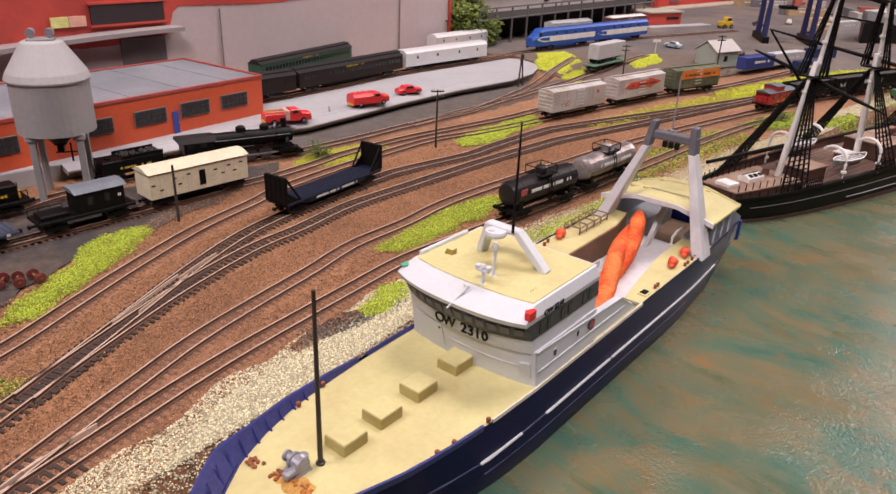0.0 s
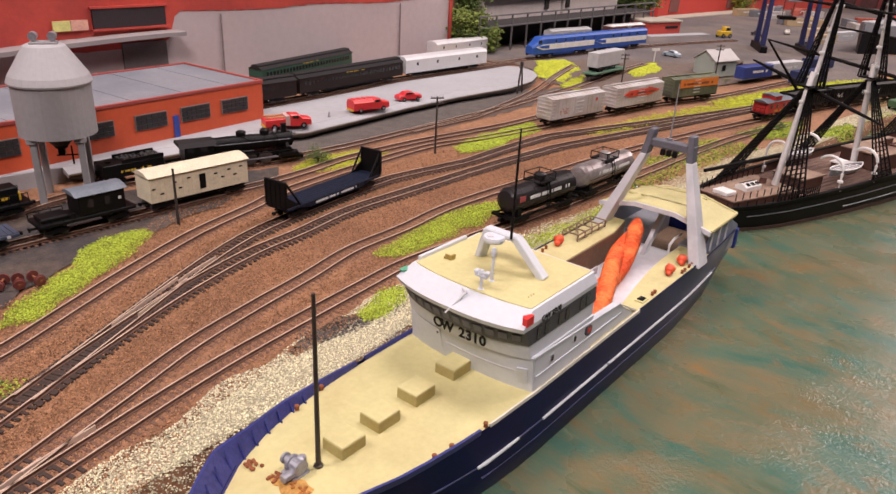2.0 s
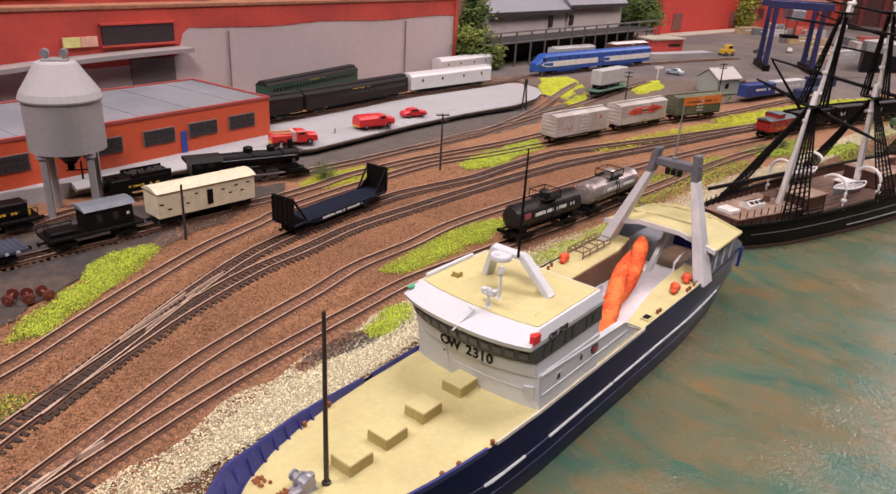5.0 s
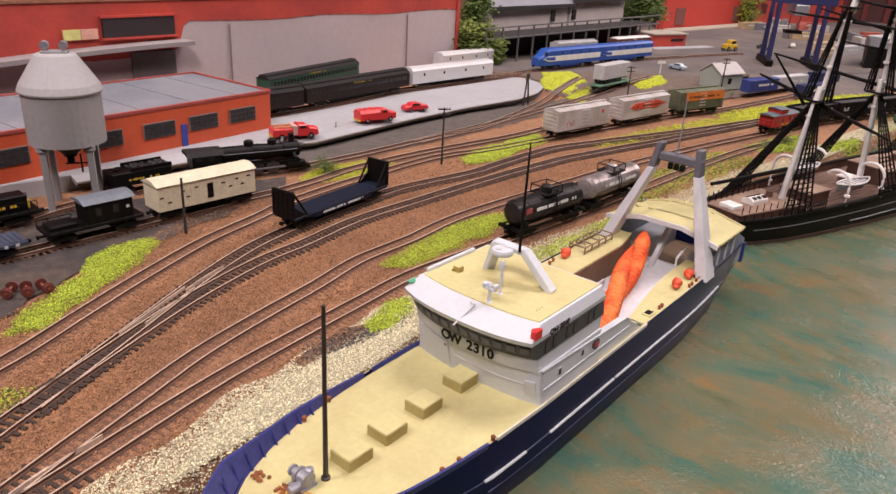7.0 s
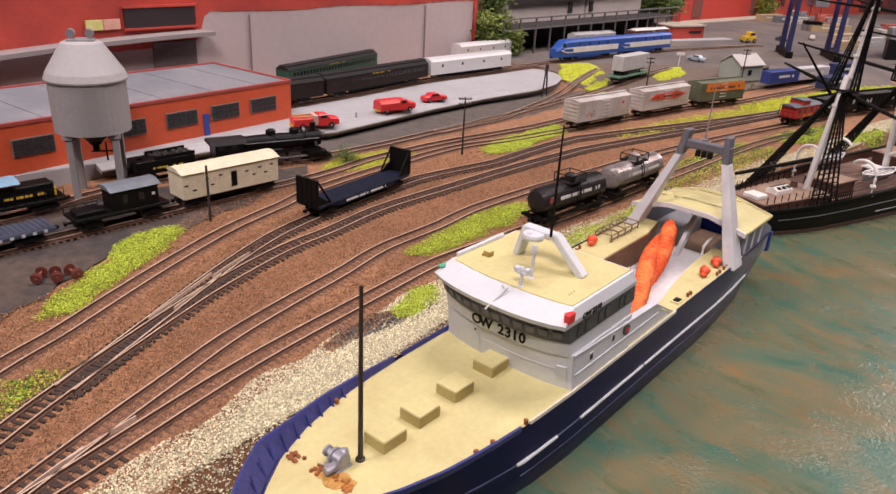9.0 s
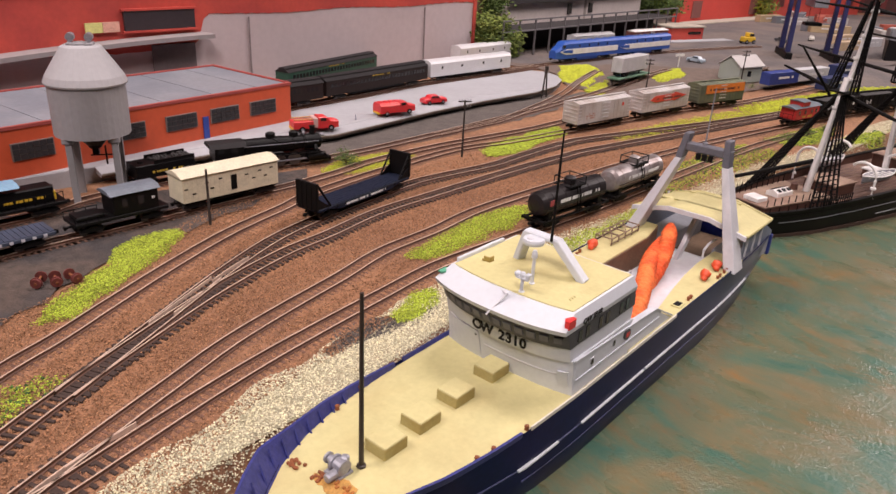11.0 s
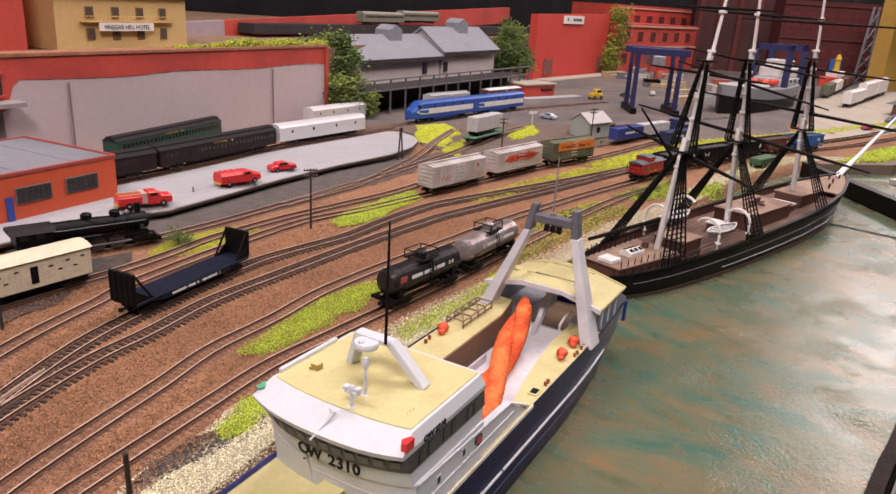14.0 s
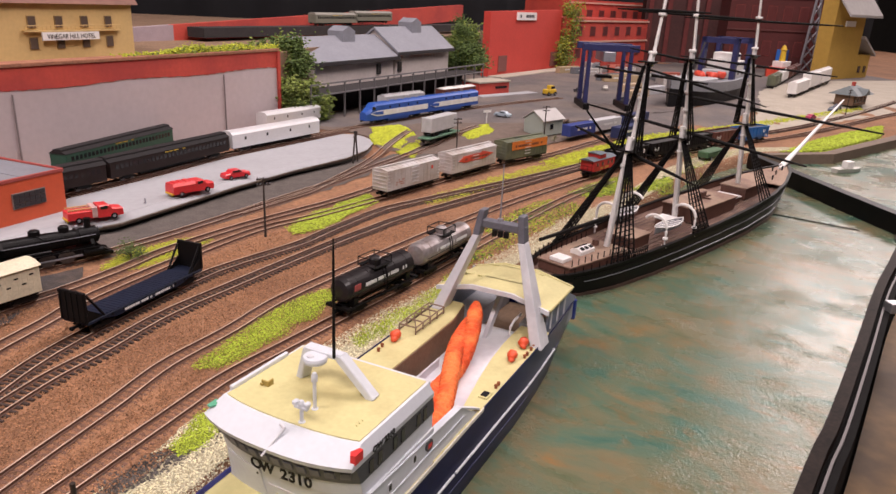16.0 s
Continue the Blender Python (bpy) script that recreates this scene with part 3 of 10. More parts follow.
    box(bm, 0.000, 0.032, 0.0286, 0.0302, 0.0694, 0.0722, 0.0003)
    part("coaming", bm, WHITE, house)
    # panes in the band
    for y in np.linspace(-0.0275, 0.0275, 12):
        x = front(y, 0.0074, -0.0062) - 0.0001
        d = (front(y + 0.001, 0.0074, 0) - front(y - 0.001, 0.0074, 0)) / 0.002
        bm = BM()
        box(bm, -0.0004, 0.0004, -0.0018, 0.0018, -0.0020, 0.0018, 0.0002, Matrix.Translation((x, y, 0.0600)) @ Matrix.Rotation(-math.atan(d), 4, "Z") @ Matrix.Rotation(-0.38, 4, "Y"))
        part("pane", bm, SLATE, house)
    for x in (0.001, 0.0065, 0.0165, 0.022, 0.0335, 0.0385):
        for s in (1, -1):
            bm = BM()
            box(bm, x - 0.0013, x + 0.0013, s * 0.0308, s * 0.0315, 0.0572, 0.0622)
            part("pane", bm, DARK_GLASS, house)
    # moulding and doors on the lower front
    bm = BM()
    rows_ = []
    for y in np.linspace(-0.0265, 0.0080, 16):
        x = front(y, 0.0051, -0.0008)
        rows_.append([(x - 0.0004, y, 0.0416), (x - 0.0004, y, 0.0420), (x + 0.0010, y, 0.0420), (x + 0.0010, y, 0.0416)])
    loft(bm, rows_, closed=True)
    part("moulding", bm, PALE, house)
    for y0, y1, z0, z1 in ((0.0105, 0.0290, 0.0352, 0.0476), (-0.0300, -0.0262, 0.0362, 0.0440)):
        bm = BM()
        rows_ = []
        for y in np.linspace(y0, y1, 8):
            lo, hi = front(y, 0.0042, 0.0001), front(y, 0.0060, -0.0016)
            rows_.append([(lo - 0.0005, y, z0), (hi - 0.0005, y, z1), (hi + 0.0012, y, z1), (lo + 0.0012, y, z0)])
        loft(bm, rows_, closed=True)
        door = part("door", bm, WHITE, house)
        bm = BM()
        lathe(bm, [(0.0005, 0), (0.0005, 0.0004)], 8, (0, 0, 0), "x")
        k = part("knob", bm, DARK_GLASS, door)
        k.location = (front(y0, 0.0056, -0.0010) - 0.0009, y0 + 0.0014, z1 - 0.0022)
    for s in (1, -1):
        # side wall that runs aft of the wheelhouse, with a bright capping
        bm = BM()
        prism(bm, [(0.0000, DECK - 0.001), (0.0900, DECK - 0.001), (0.0700, 0.0452), (0.0000, 0.0490)], s * 0.0298, s * 0.0318, "y")
        wing = part("side_wall", bm, WHITE, house)
        bm = BM()
        loft(bm, [[(x, s * 0.0292, z), (x, s * 0.0323, z), (x, s * 0.0323, z + 0.0008), (x, s * 0.0292, z + 0.0008)] for x, z in ((-0.0012, 0.0488), (0.070, 0.0450), (0.0905, 0.0338))], closed=True)
        part("capping", bm, WHITE, wing)
        bm = BM()
        box(bm, 0.001, 0.074, s * 0.0316, s * 0.0323, 0.0394, 0.0399)
        part("moulding", bm, WHITE, wing)
        for x, z, w in ((0.0126, 0.0434, 0.0014), (0.0303, 0.0445, 0.0012)):
            bm = BM()
            box(bm, x - w, x + w, s * 0.0314, s * 0.0321, z - 0.0016, z + 0.0016)
            win = part("window", bm, PALE, wing)
            bm = BM()
            box(bm, x - w * 0.7, x + w * 0.4, s * 0.0320, s * 0.0324, z - 0.0012, z + 0.0012)
            part("pane", bm, DARK_GLASS, win)
        bm = BM()
        lathe(bm, [(0.0026, -0.0006), (0.0026, 0.0003), (0.0016, 0.0003)], 20, (0.0415, s * 0.0320, 0.0440), "y")
        ring = part("badge", bm, CHARCOAL, wing, "round dark badge with a red mark")
        bm = BM()
        box(bm, 0.0401, 0.0429, s * 0.0321, s * 0.0327, 0.0430, 0.0450)
        part("mark", bm, RED, ring)
        # corner lamp
        bm = BM()
        prism(bm, [(-0.0048, s * 0.0304), (-0.0082, s * 0.0290), (-0.0100, s * 0.0302), (-0.0096, s * 0.0319), (-0.0050, s * 0.0319)], 0.0662 if s < 0 else 0.0680, 0.0698 if s < 0 else 0.0686)
        part("side_lamp", bm, RED if s < 0 else mat("lamp_green", (0.10, 0.35, 0.22), 0.4), house, "red corner navigation lamp" if s < 0 else "green corner navigation lamp")
    # lettering on front and side
    def letters(body, size, m, parent):
        cu = bpy.data.curves.new("lettering", "FONT")
        cu.body, cu.size, cu.extrude, cu.align_x = body, size, 0.00012, "CENTER"
        cu.offset = size * 0.03
        ob = new("lettering_source", cu)
        dg = bpy.context.evaluated_depsgraph_get()
        me = bpy.data.meshes.new_from_object(ob.evaluated_get(dg))
        bpy.data.objects.remove(ob)
        me.materials.clear()
        me.materials.append(BLACK)
        o = new("lettering", me)
        o.parent = parent
        o.matrix_basis = m
        return tagged(o, "black painted lettering")
    for ch, y in zip("OW2310", (0.0088, 0.0038, -0.0036, -0.0070, -0.0102, -0.0134)):
        x = front(y, 0.0067, -0.0032)
        letters(ch, 0.0062, Matrix.Translation((x - 0.0011, y, 0.0512)) @ Matrix.Rotation(-0.12 * y / 0.02, 4, "Z") @ Matrix.Rotation(-0.1, 4, "Y") @ Matrix.Rotation(radians(-90), 4, "Z") @ Matrix.Rotation(radians(90), 4, "X"), house)
    letters("OW 2310", 0.0034, pose(0.0080, -0.0319, 0.0646, 90, 0, 0), house)
    # wiper, arch and posts on the roof
    bm = BM()
    rod(bm, (-0.0185, -0.0005, 0.0640), (-0.0100, -0.0035, 0.0708), 0.0004)
    rod(bm, (-0.0100, -0.0035, 0.0708), (-0.0090, -0.0012, 0.0712), 0.0006)
    part("wiper_arm", bm, PALE, house)
    arch = BM()
    for (p0, p1) in (((0.0225, -0.0185, 0.0700), (0.0215, -0.0045, 0.0842)), ((0.0225, 0.0140, 0.0700), (0.0215, 0.0095, 0.0842))):
        d = V(p1) - V(p0)
        box(arch, -0.0024, 0.0024, -0.0016, 0.0016, 0, d.length, 0.0004, Matrix.Translation(p0) @ d.to_track_quat("Z", "X").to_matrix().to_4x4() @ Matrix.Rotation(radians(90), 4, "Z"))
    box(arch, 0.0192, 0.0238, -0.0062, 0.0110, 0.0830, 0.0854, 0.0006)
    arch_ob = part("radar_arch", arch, WHITE, house, "white arch on the wheelhouse roof")
    bm = BM()
    lathe(bm, [(0.0044, 0.0822), (0.0047, 0.0834), (0.0043, 0.0844)], 20, (0.0165, 0.0035, 0))
    disc = part("disc", bm, WHITE, arch_ob)
    bm = BM()
    lathe(bm, [(0.0014, 0.0843), (0.0012, 0.0849), (0.0006, 0.0850)], 12, (0.0150, 0.0045, 0))
    part("hub", bm, PALE, disc)
    bm = BM()
    lathe(bm, [(0.0006, 0.0846), (0.0005, 0.118), (0.0003, 0.1305)], 8, (0.0185, -0.0035, 0))
    part("mast", bm, BLACK, house, "thin dark mast")
    for x, y, hh in ((-0.0035, -0.0058, 0.0090), (0.0055, -0.0045, 0.0150)):
        bm = BM()
        lathe(bm, [(0.0013, 0.070), (0.0013, 0.0708), (0.0007, 0.0711), (0.0007, 0.070 + hh * 0.75), (0.0012, 0.070 + hh * 0.78), (0.0012, 0.070 + hh * 0.9), (0.0007, 0.070 + hh)], 10, (x, y, 0))
        post = part("lamp_post", bm, WHITE, house)
        if hh < 0.01:
            bm = BM()
            box(bm, x - 0.0010, x + 0.0010, y - 0.0030, y + 0.0030, 0.0758, 0.0772, 0.0004)
            box(bm, x - 0.0012, x + 0.0012, y - 0.0034, y - 0.0016, 0.0770, 0.0790, 0.0004)
            box(bm, x - 0.0012, x + 0.0012, y + 0.0014, y + 0.0034, 0.0768, 0.0786, 0.0004)
            part("floodlight", bm, WHITE, post)
    bm = BM()
    box(bm, 0.0085, 0.0091, 0.0190, 0.0225, 0.070, 0.0728, 0.0002)
    box(bm, 0.0092, 0.0116, 0.0190, 0.0197, 0.070, 0.0728, 0.0002)
    box(bm, 0.0080, 0.0084, 0.0215, 0.0228, 0.070, 0.0716, 0.0001)
    part("locker", bm, mat("ochre", (0.33, 0.24, 0.06), 0.7), house)
    bm = BM()
    for i in range(3):
        tube(bm, [(0.004 + i * 0.0018, -0.0235, 0.0705), (0.004 + i * 0.0018, -0.0232, 0.0709), (0.0052 + i * 0.0018, -0.0222, 0.0705)], 0.00025)
    part("cable_loop", bm, CREAM, house)
    bm = BM()
    box(bm, 0.0440, 0.0465, -0.0290, 0.0290, 0.0325, 0.0692)
    part("rear_wall", bm, PALE, house)

    # ---- work deck: side decks, sunken well, fittings ----
    PORT = 0.0420
    INNER = {1: [(0.0460, 0.0135), (0.155, 0.0145), (0.166, 0.0165), (0.178, 0.0190)], -1: [(0.0460, -0.0255), (0.085, -0.0250), (0.100, -0.0225), (0.118, -0.0195), (0.140, -0.0165), (0.160, -0.0150), (0.185, -0.0150)]}
    for s in (1, -1):
        top = PORT if s > 0 else 0.0336
        bm = BM()
        outer = [(x, s * (curve(BEAM, x) - 0.0006)) for x in np.linspace(0.0460, INNER[s][-1][0], 14)]
        inner = INNER[s][::-1]
        pl = outer + inner
        prism(bm, pl if s < 0 else pl[::-1], 0.0300, top)
        part("side_deck", bm, CREAM, ship, "cream painted side deck")
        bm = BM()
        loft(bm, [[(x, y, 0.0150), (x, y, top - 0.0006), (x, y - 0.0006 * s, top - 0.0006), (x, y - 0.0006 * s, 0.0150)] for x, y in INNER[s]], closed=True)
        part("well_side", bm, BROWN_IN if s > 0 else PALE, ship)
        if s > 0:
            bm = BM()
            loft(bm, [[(x, curve(BEAM, x), 0.0330), (x, curve(BEAM, x), PORT + 0.0004), (x, curve(BEAM, x) - 0.0008, PORT + 0.0004), (x, curve(BEAM, x) - 0.0008, 0.0330)] for x in np.linspace(0.040, 0.190, 14)], closed=True)
            part("raised_side", bm, NAVY, ship)
        for xa, xb, mt in ((-0.0290, 0.092, TRIM_WHITE if s < 0 else BLUE), (0.092, 0.238, NAVY)):
            bm = BM()
            rr = []
            for x in np.linspace(xa, xb, 14):
                w = curve(BEAM, x)
                rr.append([(x, s * (w - 0.0010), 0.0330), (x, s * (w + 0.0002), 0.0330), (x, s * (w + 0.0002), 0.0346), (x, s * (w - 0.0004), 0.0346)])
            loft(bm, rr, closed=True)
            part("gunwale", bm, mt, ship)
    bm = BM()
    loft(bm, [[(x, -0.0260, z), (x, 0.0190, z)] for x, z in ((0.0460, 0.0255), (0.15, 0.0262), (0.190, 0.0250), (0.236, 0.012))], caps=False)
    bmesh.ops.solidify(bm, geom=bm.faces[:], thickness=0.001)
    part("well_deck", bm, WASH, ship, "worn pale grey well deck")
    for x0, x1, y in ((0.060, 0.130, 0.0098), (0.142, 0.172, 0.0105), (0.050, 0.075, -0.0190)):
        bm = BM()
        box(bm, x0, x1, y - 0.0006, y + 0.0006, 0.0250, 0.0305, 0.0002)
        part("well_rail", bm, PALE, ship)
    # square scuttle, bollards, floats
    for x, y, z in ((0.1035, -0.0290, 0.0336), (0.0790, 0.0290, PORT)):
        bm = BM()
        box(bm, x - 0.0034, x + 0.0034, y - 0.0024, y + 0.0024, z, z + 0.0008, 0.0002)
        fr = part("scuttle", bm, CREAM, ship)
        bm = BM()
        box(bm, x - 0.0024, x + 0.0024, y - 0.0016, y + 0.0016, z + 0.0004, z + 0.00095)
        part("opening", bm, DARK_GLASS, fr)
    for x, y, z in ((0.1125, -0.0306, 0.0336), (0.1155, -0.0306, 0.0336), (0.1490, -0.0312, 0.0336), (0.1525, -0.0312, 0.0336), (0.1590, -0.0310, 0.0336), (0.1630, -0.0310, 0.0336), (0.1010, 0.0290, PORT), (0.1060, 0.0300, PORT), (-0.0555, 0.0292, 0.0332), (-0.0700, 0.0262, 0.0332), (-0.0300, -0.0312, 0.0332), (-0.0480, -0.0298, 0.0332), (-0.0560, -0.0288, 0.0332)):
        bm = BM()
        lathe(bm, [(0.0009, z), (0.0006, z + 0.0010), (0.0010, z + 0.0012), (0.0009, z + 0.0018), (0.0003, z + 0.0021)], 8, (x, y, 0))
        part("bollard", bm, RUST, ship)
    for x, y, z in ((0.1430, -0.0262, 0.0336), (0.1605, -0.0258, 0.0336), (0.1160, 0.0285, PORT)):
        bm = BM()
        r_ = random.Random(int(x * 1000))
        lump(bm, (x, y, z + 0.0029), 0.0028, r_, 0.95, 2)
        lump(bm, (x + 0.0028, y + 0.0006, z + 0.0026), 0.0023, r_, 0.9, 2)
        lump(bm, (x - 0.0024, y - 0.0008, z + 0.0018), 0.0018, r_, 0.9, 2)
        part("float", bm, mat("float_orange", (0.66, 0.085, 0.03), 0.5, vary=0.15, scale=200), ship, "orange buoy on the side deck", soft=True)
    # cradle of rails on the port side deck
    bm = BM()
    for y in (0.0225, 0.0325):
        for z in (PORT + 0.0012, PORT + 0.0040):
            rod(bm, (0.1270, y, z), (0.1590, y, z), 0.0004, n=6)
    for x in np.linspace(0.1270, 0.1590, 5):
        rod(bm, (x, 0.0225, PORT + 0.0040), (x, 0.0325, PORT + 0.0040), 0.0004, n=6)
        for y in (0.0225, 0.0325):
            rod(bm, (x, y, PORT - 0.0002), (x, y, PORT + 0.0040), 0.0004, n=6)
    rod(bm, (0.1270, 0.0225, PORT + 0.0040), (0.1430, 0.0325, PORT + 0.0040), 0.0003, n=6)
    rod(bm, (0.1430, 0.0225, PORT + 0.0040), (0.1590, 0.0325, PORT + 0.0040), 0.0003, n=6)
    part("fish_rack", bm, mat("rack_brown", (0.20, 0.13, 0.09), 0.7), ship)
    # winch, rust and mast on the fore deck
    z = DECK - 0.0008
    bm = BM()
    box(bm, -0.0955, -0.0885, -0.0030, 0.0040, z, z + 0.0010, 0.0003)
    lathe(bm, [(0.0020, -0.0036), (0.0028, -0.0034), (0.0028, -0.0026), (0.0023, -0.0024), (0.0024, 0.0004), (0.0030, 0.0006), (0.0030, 0.0016), (0.0013, 0.0019), (0.0013, 0.0040), (0.0020, 0.0042), (0.0020, 0.0050)], 14, (-0.0920, 0.0008, z + 0.0034), "y")
    lathe(bm, [(0.0014, -0.0060), (0.0017, -0.0056), (0.0017, -0.0010), (0.0012, 0.0)], 10, (-0.0925, -0.0010, z + 0.0022), "x")
    lathe(bm, [(0.0016, z), (0.0016, z + 0.0052), (0.0008, z + 0.0058)], 10, (-0.0895, 0.0002, 0))
    part("winch", bm, GREY_METAL, ship, "grey metal anchor winch")
    for cx, cy, ln in ((-0.0965, -0.0070, 0.009), (-0.0990, 0.0130, 0.005), (-0.0985, 0.0030, 0.004)):
        bm = BM()
        r_ = random.Random(int(-cx * 1e4))
        zz = DECK - 0.0008
        for i in range(14):
            lump(bm, (cx + r_.uniform(-0.002, 0.002), cy + r_.uniform(-ln, ln) / 2, zz + 0.0006), 0.0008, r_, 0.8)
        part("anchor_chain", bm, RUST if ln < 0.008 else mat("chain_orange", (0.38, 0.14, 0.03), 0.8, vary=0.4, scale=300), ship)
    bm = BM()
    r_ = random.Random(4)
    ring = [(-0.0965 + 0.009 * r_.uniform(0.5, 1.1) * math.cos(a) * 0.55, -0.0030 + 0.010 * r_.uniform(0.6, 1.0) * math.sin(a)) for a in np.linspace(0, TAU, 22, endpoint=False)]
    prism(bm, ring, DECK - 0.0012, DECK - 0.00045)
    part("rust_patch", bm, RUST_STAIN, ship)
    z = DECK - 0.001
    bm = BM()
    lathe(bm, [(0.0017, z), (0.0016, z + 0.0012), (0.0009, z + 0.0014), (0.00065, 0.0980)], 10, (-0.0850, -0.0028, 0))
    part("foremast", bm, MAST_BROWN, ship, "thin dark foremast")

    # ---- stern: covered deck and gantry ----
    bm = BM()
    prof = [(-0.0345, 0.0500), (-0.0345, 0.0513), (-0.0125, 0.0568), (0.0125, 0.0568), (0.0350, 0.0516), (0.0350, 0.0503), (0.0125, 0.0554), (-0.0125, 0.0554)]
    loft(bm, [[(0.174, y, z) for y, z in prof], [(0.2155, y * (0.82 if y > 0 else 1), z) for y, z in prof]], closed=True)
    roof = part("stern_deck", bm, CREAM, ship, "cream angled stern deck")
    bm = BM()
    loft(bm, [[(0.1728, y, z + 0.0002), (0.1742, y, z + 0.0002), (0.1742, y, z - 0.0024), (0.1728, y, z - 0.0024)] for y, z in ((-0.0345, 0.0513), (-0.0125, 0.0568), (0.0125, 0.0568), (0.0350, 0.0516))], closed=True)
    part("fascia", bm, PALE, roof)
    for a, b in (((0.174, -0.0343, 0.0515), (0.2155, -0.0343, 0.0515)), ((0.2155, -0.0343, 0.0515), (0.2155, -0.0125, 0.0570)), ((0.2155, -0.0125, 0.0570), (0.2155, 0.0102, 0.0570)), ((0.2155, 0.0102, 0.0570), (0.2155, 0.0285, 0.0518))):
        bm = BM()
        rod(bm, a, b, 0.0008, n=6)
        part("rim", bm, CREAM, roof)
    for x, y in ((0.198, 0.0290), (0.205, 0.0250)):
        bm = BM()
        lathe(bm, [(0.0034, 0.0), (0.0036, 0.0006), (0.0030, 0.0011)], 14, (x - 0.006, y, 0.0524 + (0.029 - y) * 0.22))
        part("hatch_lid", bm, CREAM, roof)
    for s in (1, -1):
        for x in (0.190, 0.202, 0.214):
            bm = BM()
            box(bm, x, x + 0.0012, s * 0.0300, s * 0.0310, 0.0336, 0.0520)
            part("stanchion", bm, PALE, roof)
        bm = BM()
        prism(bm, [(0.185, 0.0336), (0.238, 0.0336), (0.238, 0.0370), (0.226, 0.0430), (0.212, 0.0510), (0.206, 0.0440), (0.192, 0.0440), (0.187, 0.0510)], s * 0.0290, s * 0.0302, "y")
        part("stern_side", bm, mat("stern_grey_blue", (0.17, 0.20, 0.27), 0.5, vary=0.2, scale=90), roof)
        bm = BM()
        box(bm, 0.187, 0.236, s * 0.0130, s * 0.0300, 0.0225, 0.0338)
        part("stern_box", bm, mat("stern_shadow_grey", (0.30, 0.31, 0.35), 0.5, vary=0.15, scale=90), roof)
        bm = BM()
        box(bm, 0.2385, 0.2415, s * 0.006, s * 0.0310, 0.020, 0.0338, 0.0006)
        part("transom", bm, mat("transom_blue", (0.02, 0.035, 0.19), 0.45, vary=0.2), roof)
    for x in (0.190, 0.2115):
        bm = BM()
        box(bm, x, x + 0.0013, -0.0165, 0.0165, 0.0558, 0.0568)
        part("deck_beam", bm, CREAM, roof)
    bm = BM()
    prism(bm, [(0.172, 0.0235), (0.178, 0.0235), (0.206, 0.0505), (0.198, 0.0505)], 0.002, 0.0045, "y")
    part("brace_plate", bm, PALE, roof)
    bm = BM()
    lathe(bm, [(0.0040, 0.0338), (0.0042, 0.0350), (0.0042, 0.0410), (0.0030, 0.0425)], 16, (0.203, -0.0255, 0))
    part("drum", bm, WHITE, roof)
    bm = BM()
    box(bm, 0.192, 0.236, -0.0128, 0.0128, 0.0230, 0.0236)
    part("hold_floor", bm, BROWN_IN, roof)
    bm = BM()
    tube(bm, [(0.170, -0.014, 0.0336), (0.170, -0.014, 0.0385), (0.176, -0.014, 0.0405), (0.186, -0.014, 0.0405)], 0.0008)
    part("hand_rail", bm, PALE, roof)
    gantry = part("gantry_beam", box(BM(), 0.1775, 0.1835, -0.0150, 0.0130, 0.0905, 0.0950, 0.0005), SLATE, ship, "dark grey stern gantry beam")
    for s, top, foot in ((1, 0.0112, 0.0290), (-1, -0.0120, -0.0325)):
        p0, p1, p2 = V((0.168, foot, 0.0415 if s > 0 else 0.0330)), V((0.179, top * 1.18, 0.086)), V((0.181, top, 0.1005))
        for a_, b_, w0, w1, mt, nm in ((p0, p1, 0.0062, 0.0036, PALE, "gantry_leg"), (p1, p2, 0.0036, 0.0032, SLATE, "gantry_head")):
            bm = BM()
            rings = []
            for p, w in ((a_, w0), (b_, w1)):
                rings.append([(p.x - w, p.y - w * 0.55, p.z), (p.x + w, p.y - w * 0.55, p.z), (p.x + w, p.y + w * 0.55, p.z), (p.x - w, p.y + w * 0.55, p.z)])
            loft(bm, rings, closed=True)
            bmesh.ops.bevel(bm, geom=bm.edges[:], offset=0.0004, segments=1, affect="EDGES")
            part(nm, bm, mt, gantry)
    for y in (-0.0045, -0.001, 0.0025):
        bm = BM()
        box(bm, 0.1765, 0.1785, y - 0.0014, y + 0.0014, 0.0868, 0.0905, 0.0003)
        part("block", bm, BLACK, gantry)
    bm = BM()
    lathe(bm, [(0.0016, 0.095), (0.0016, 0.0965), (0.0005, 0.0968), (0.0003, 0.127)], 8, (0.1805, 0.001, 0))
    part("aerial", bm, GREY_METAL, gantry)
    # the trawl net: two twisted bundles
    bm = BM()
    r_ = random.Random(8)
    for k in (0, 1):
        pts_, rad = [], []
        for i in range(150):
            u = i / 149
            x = 0.0705 + (0.176 - 0.0705) * u
            turn = 1.1 + math.pi * k - 6.2 * u
            wide = 0.0028 + 0.0016 * float(1 - smooth(0.0, 0.35, u))
            mid = -0.0155 + 0.0245 * u
            pts_.append((x, mid + wide * math.cos(turn), 0.0325 + 0.0030 * math.sin(turn) + 0.002 * math.sin(u * 3.1) + 0.0090 * float(smooth(0.45, 1, u))))
            rad.append(0.0044 * (1 + 0.075 * math.sin(i * 1.45 + k) + r_.uniform(-0.03, 0.03)) * (0.5 + 0.5 * min(1, u * 14, (1 - u) * 9)))
        tube(bm, pts_, rad, 14)
    part("trawl_net", bm, ORANGE, ship, "bright orange twisted trawl net", soft=True)
    return ship


trawler()
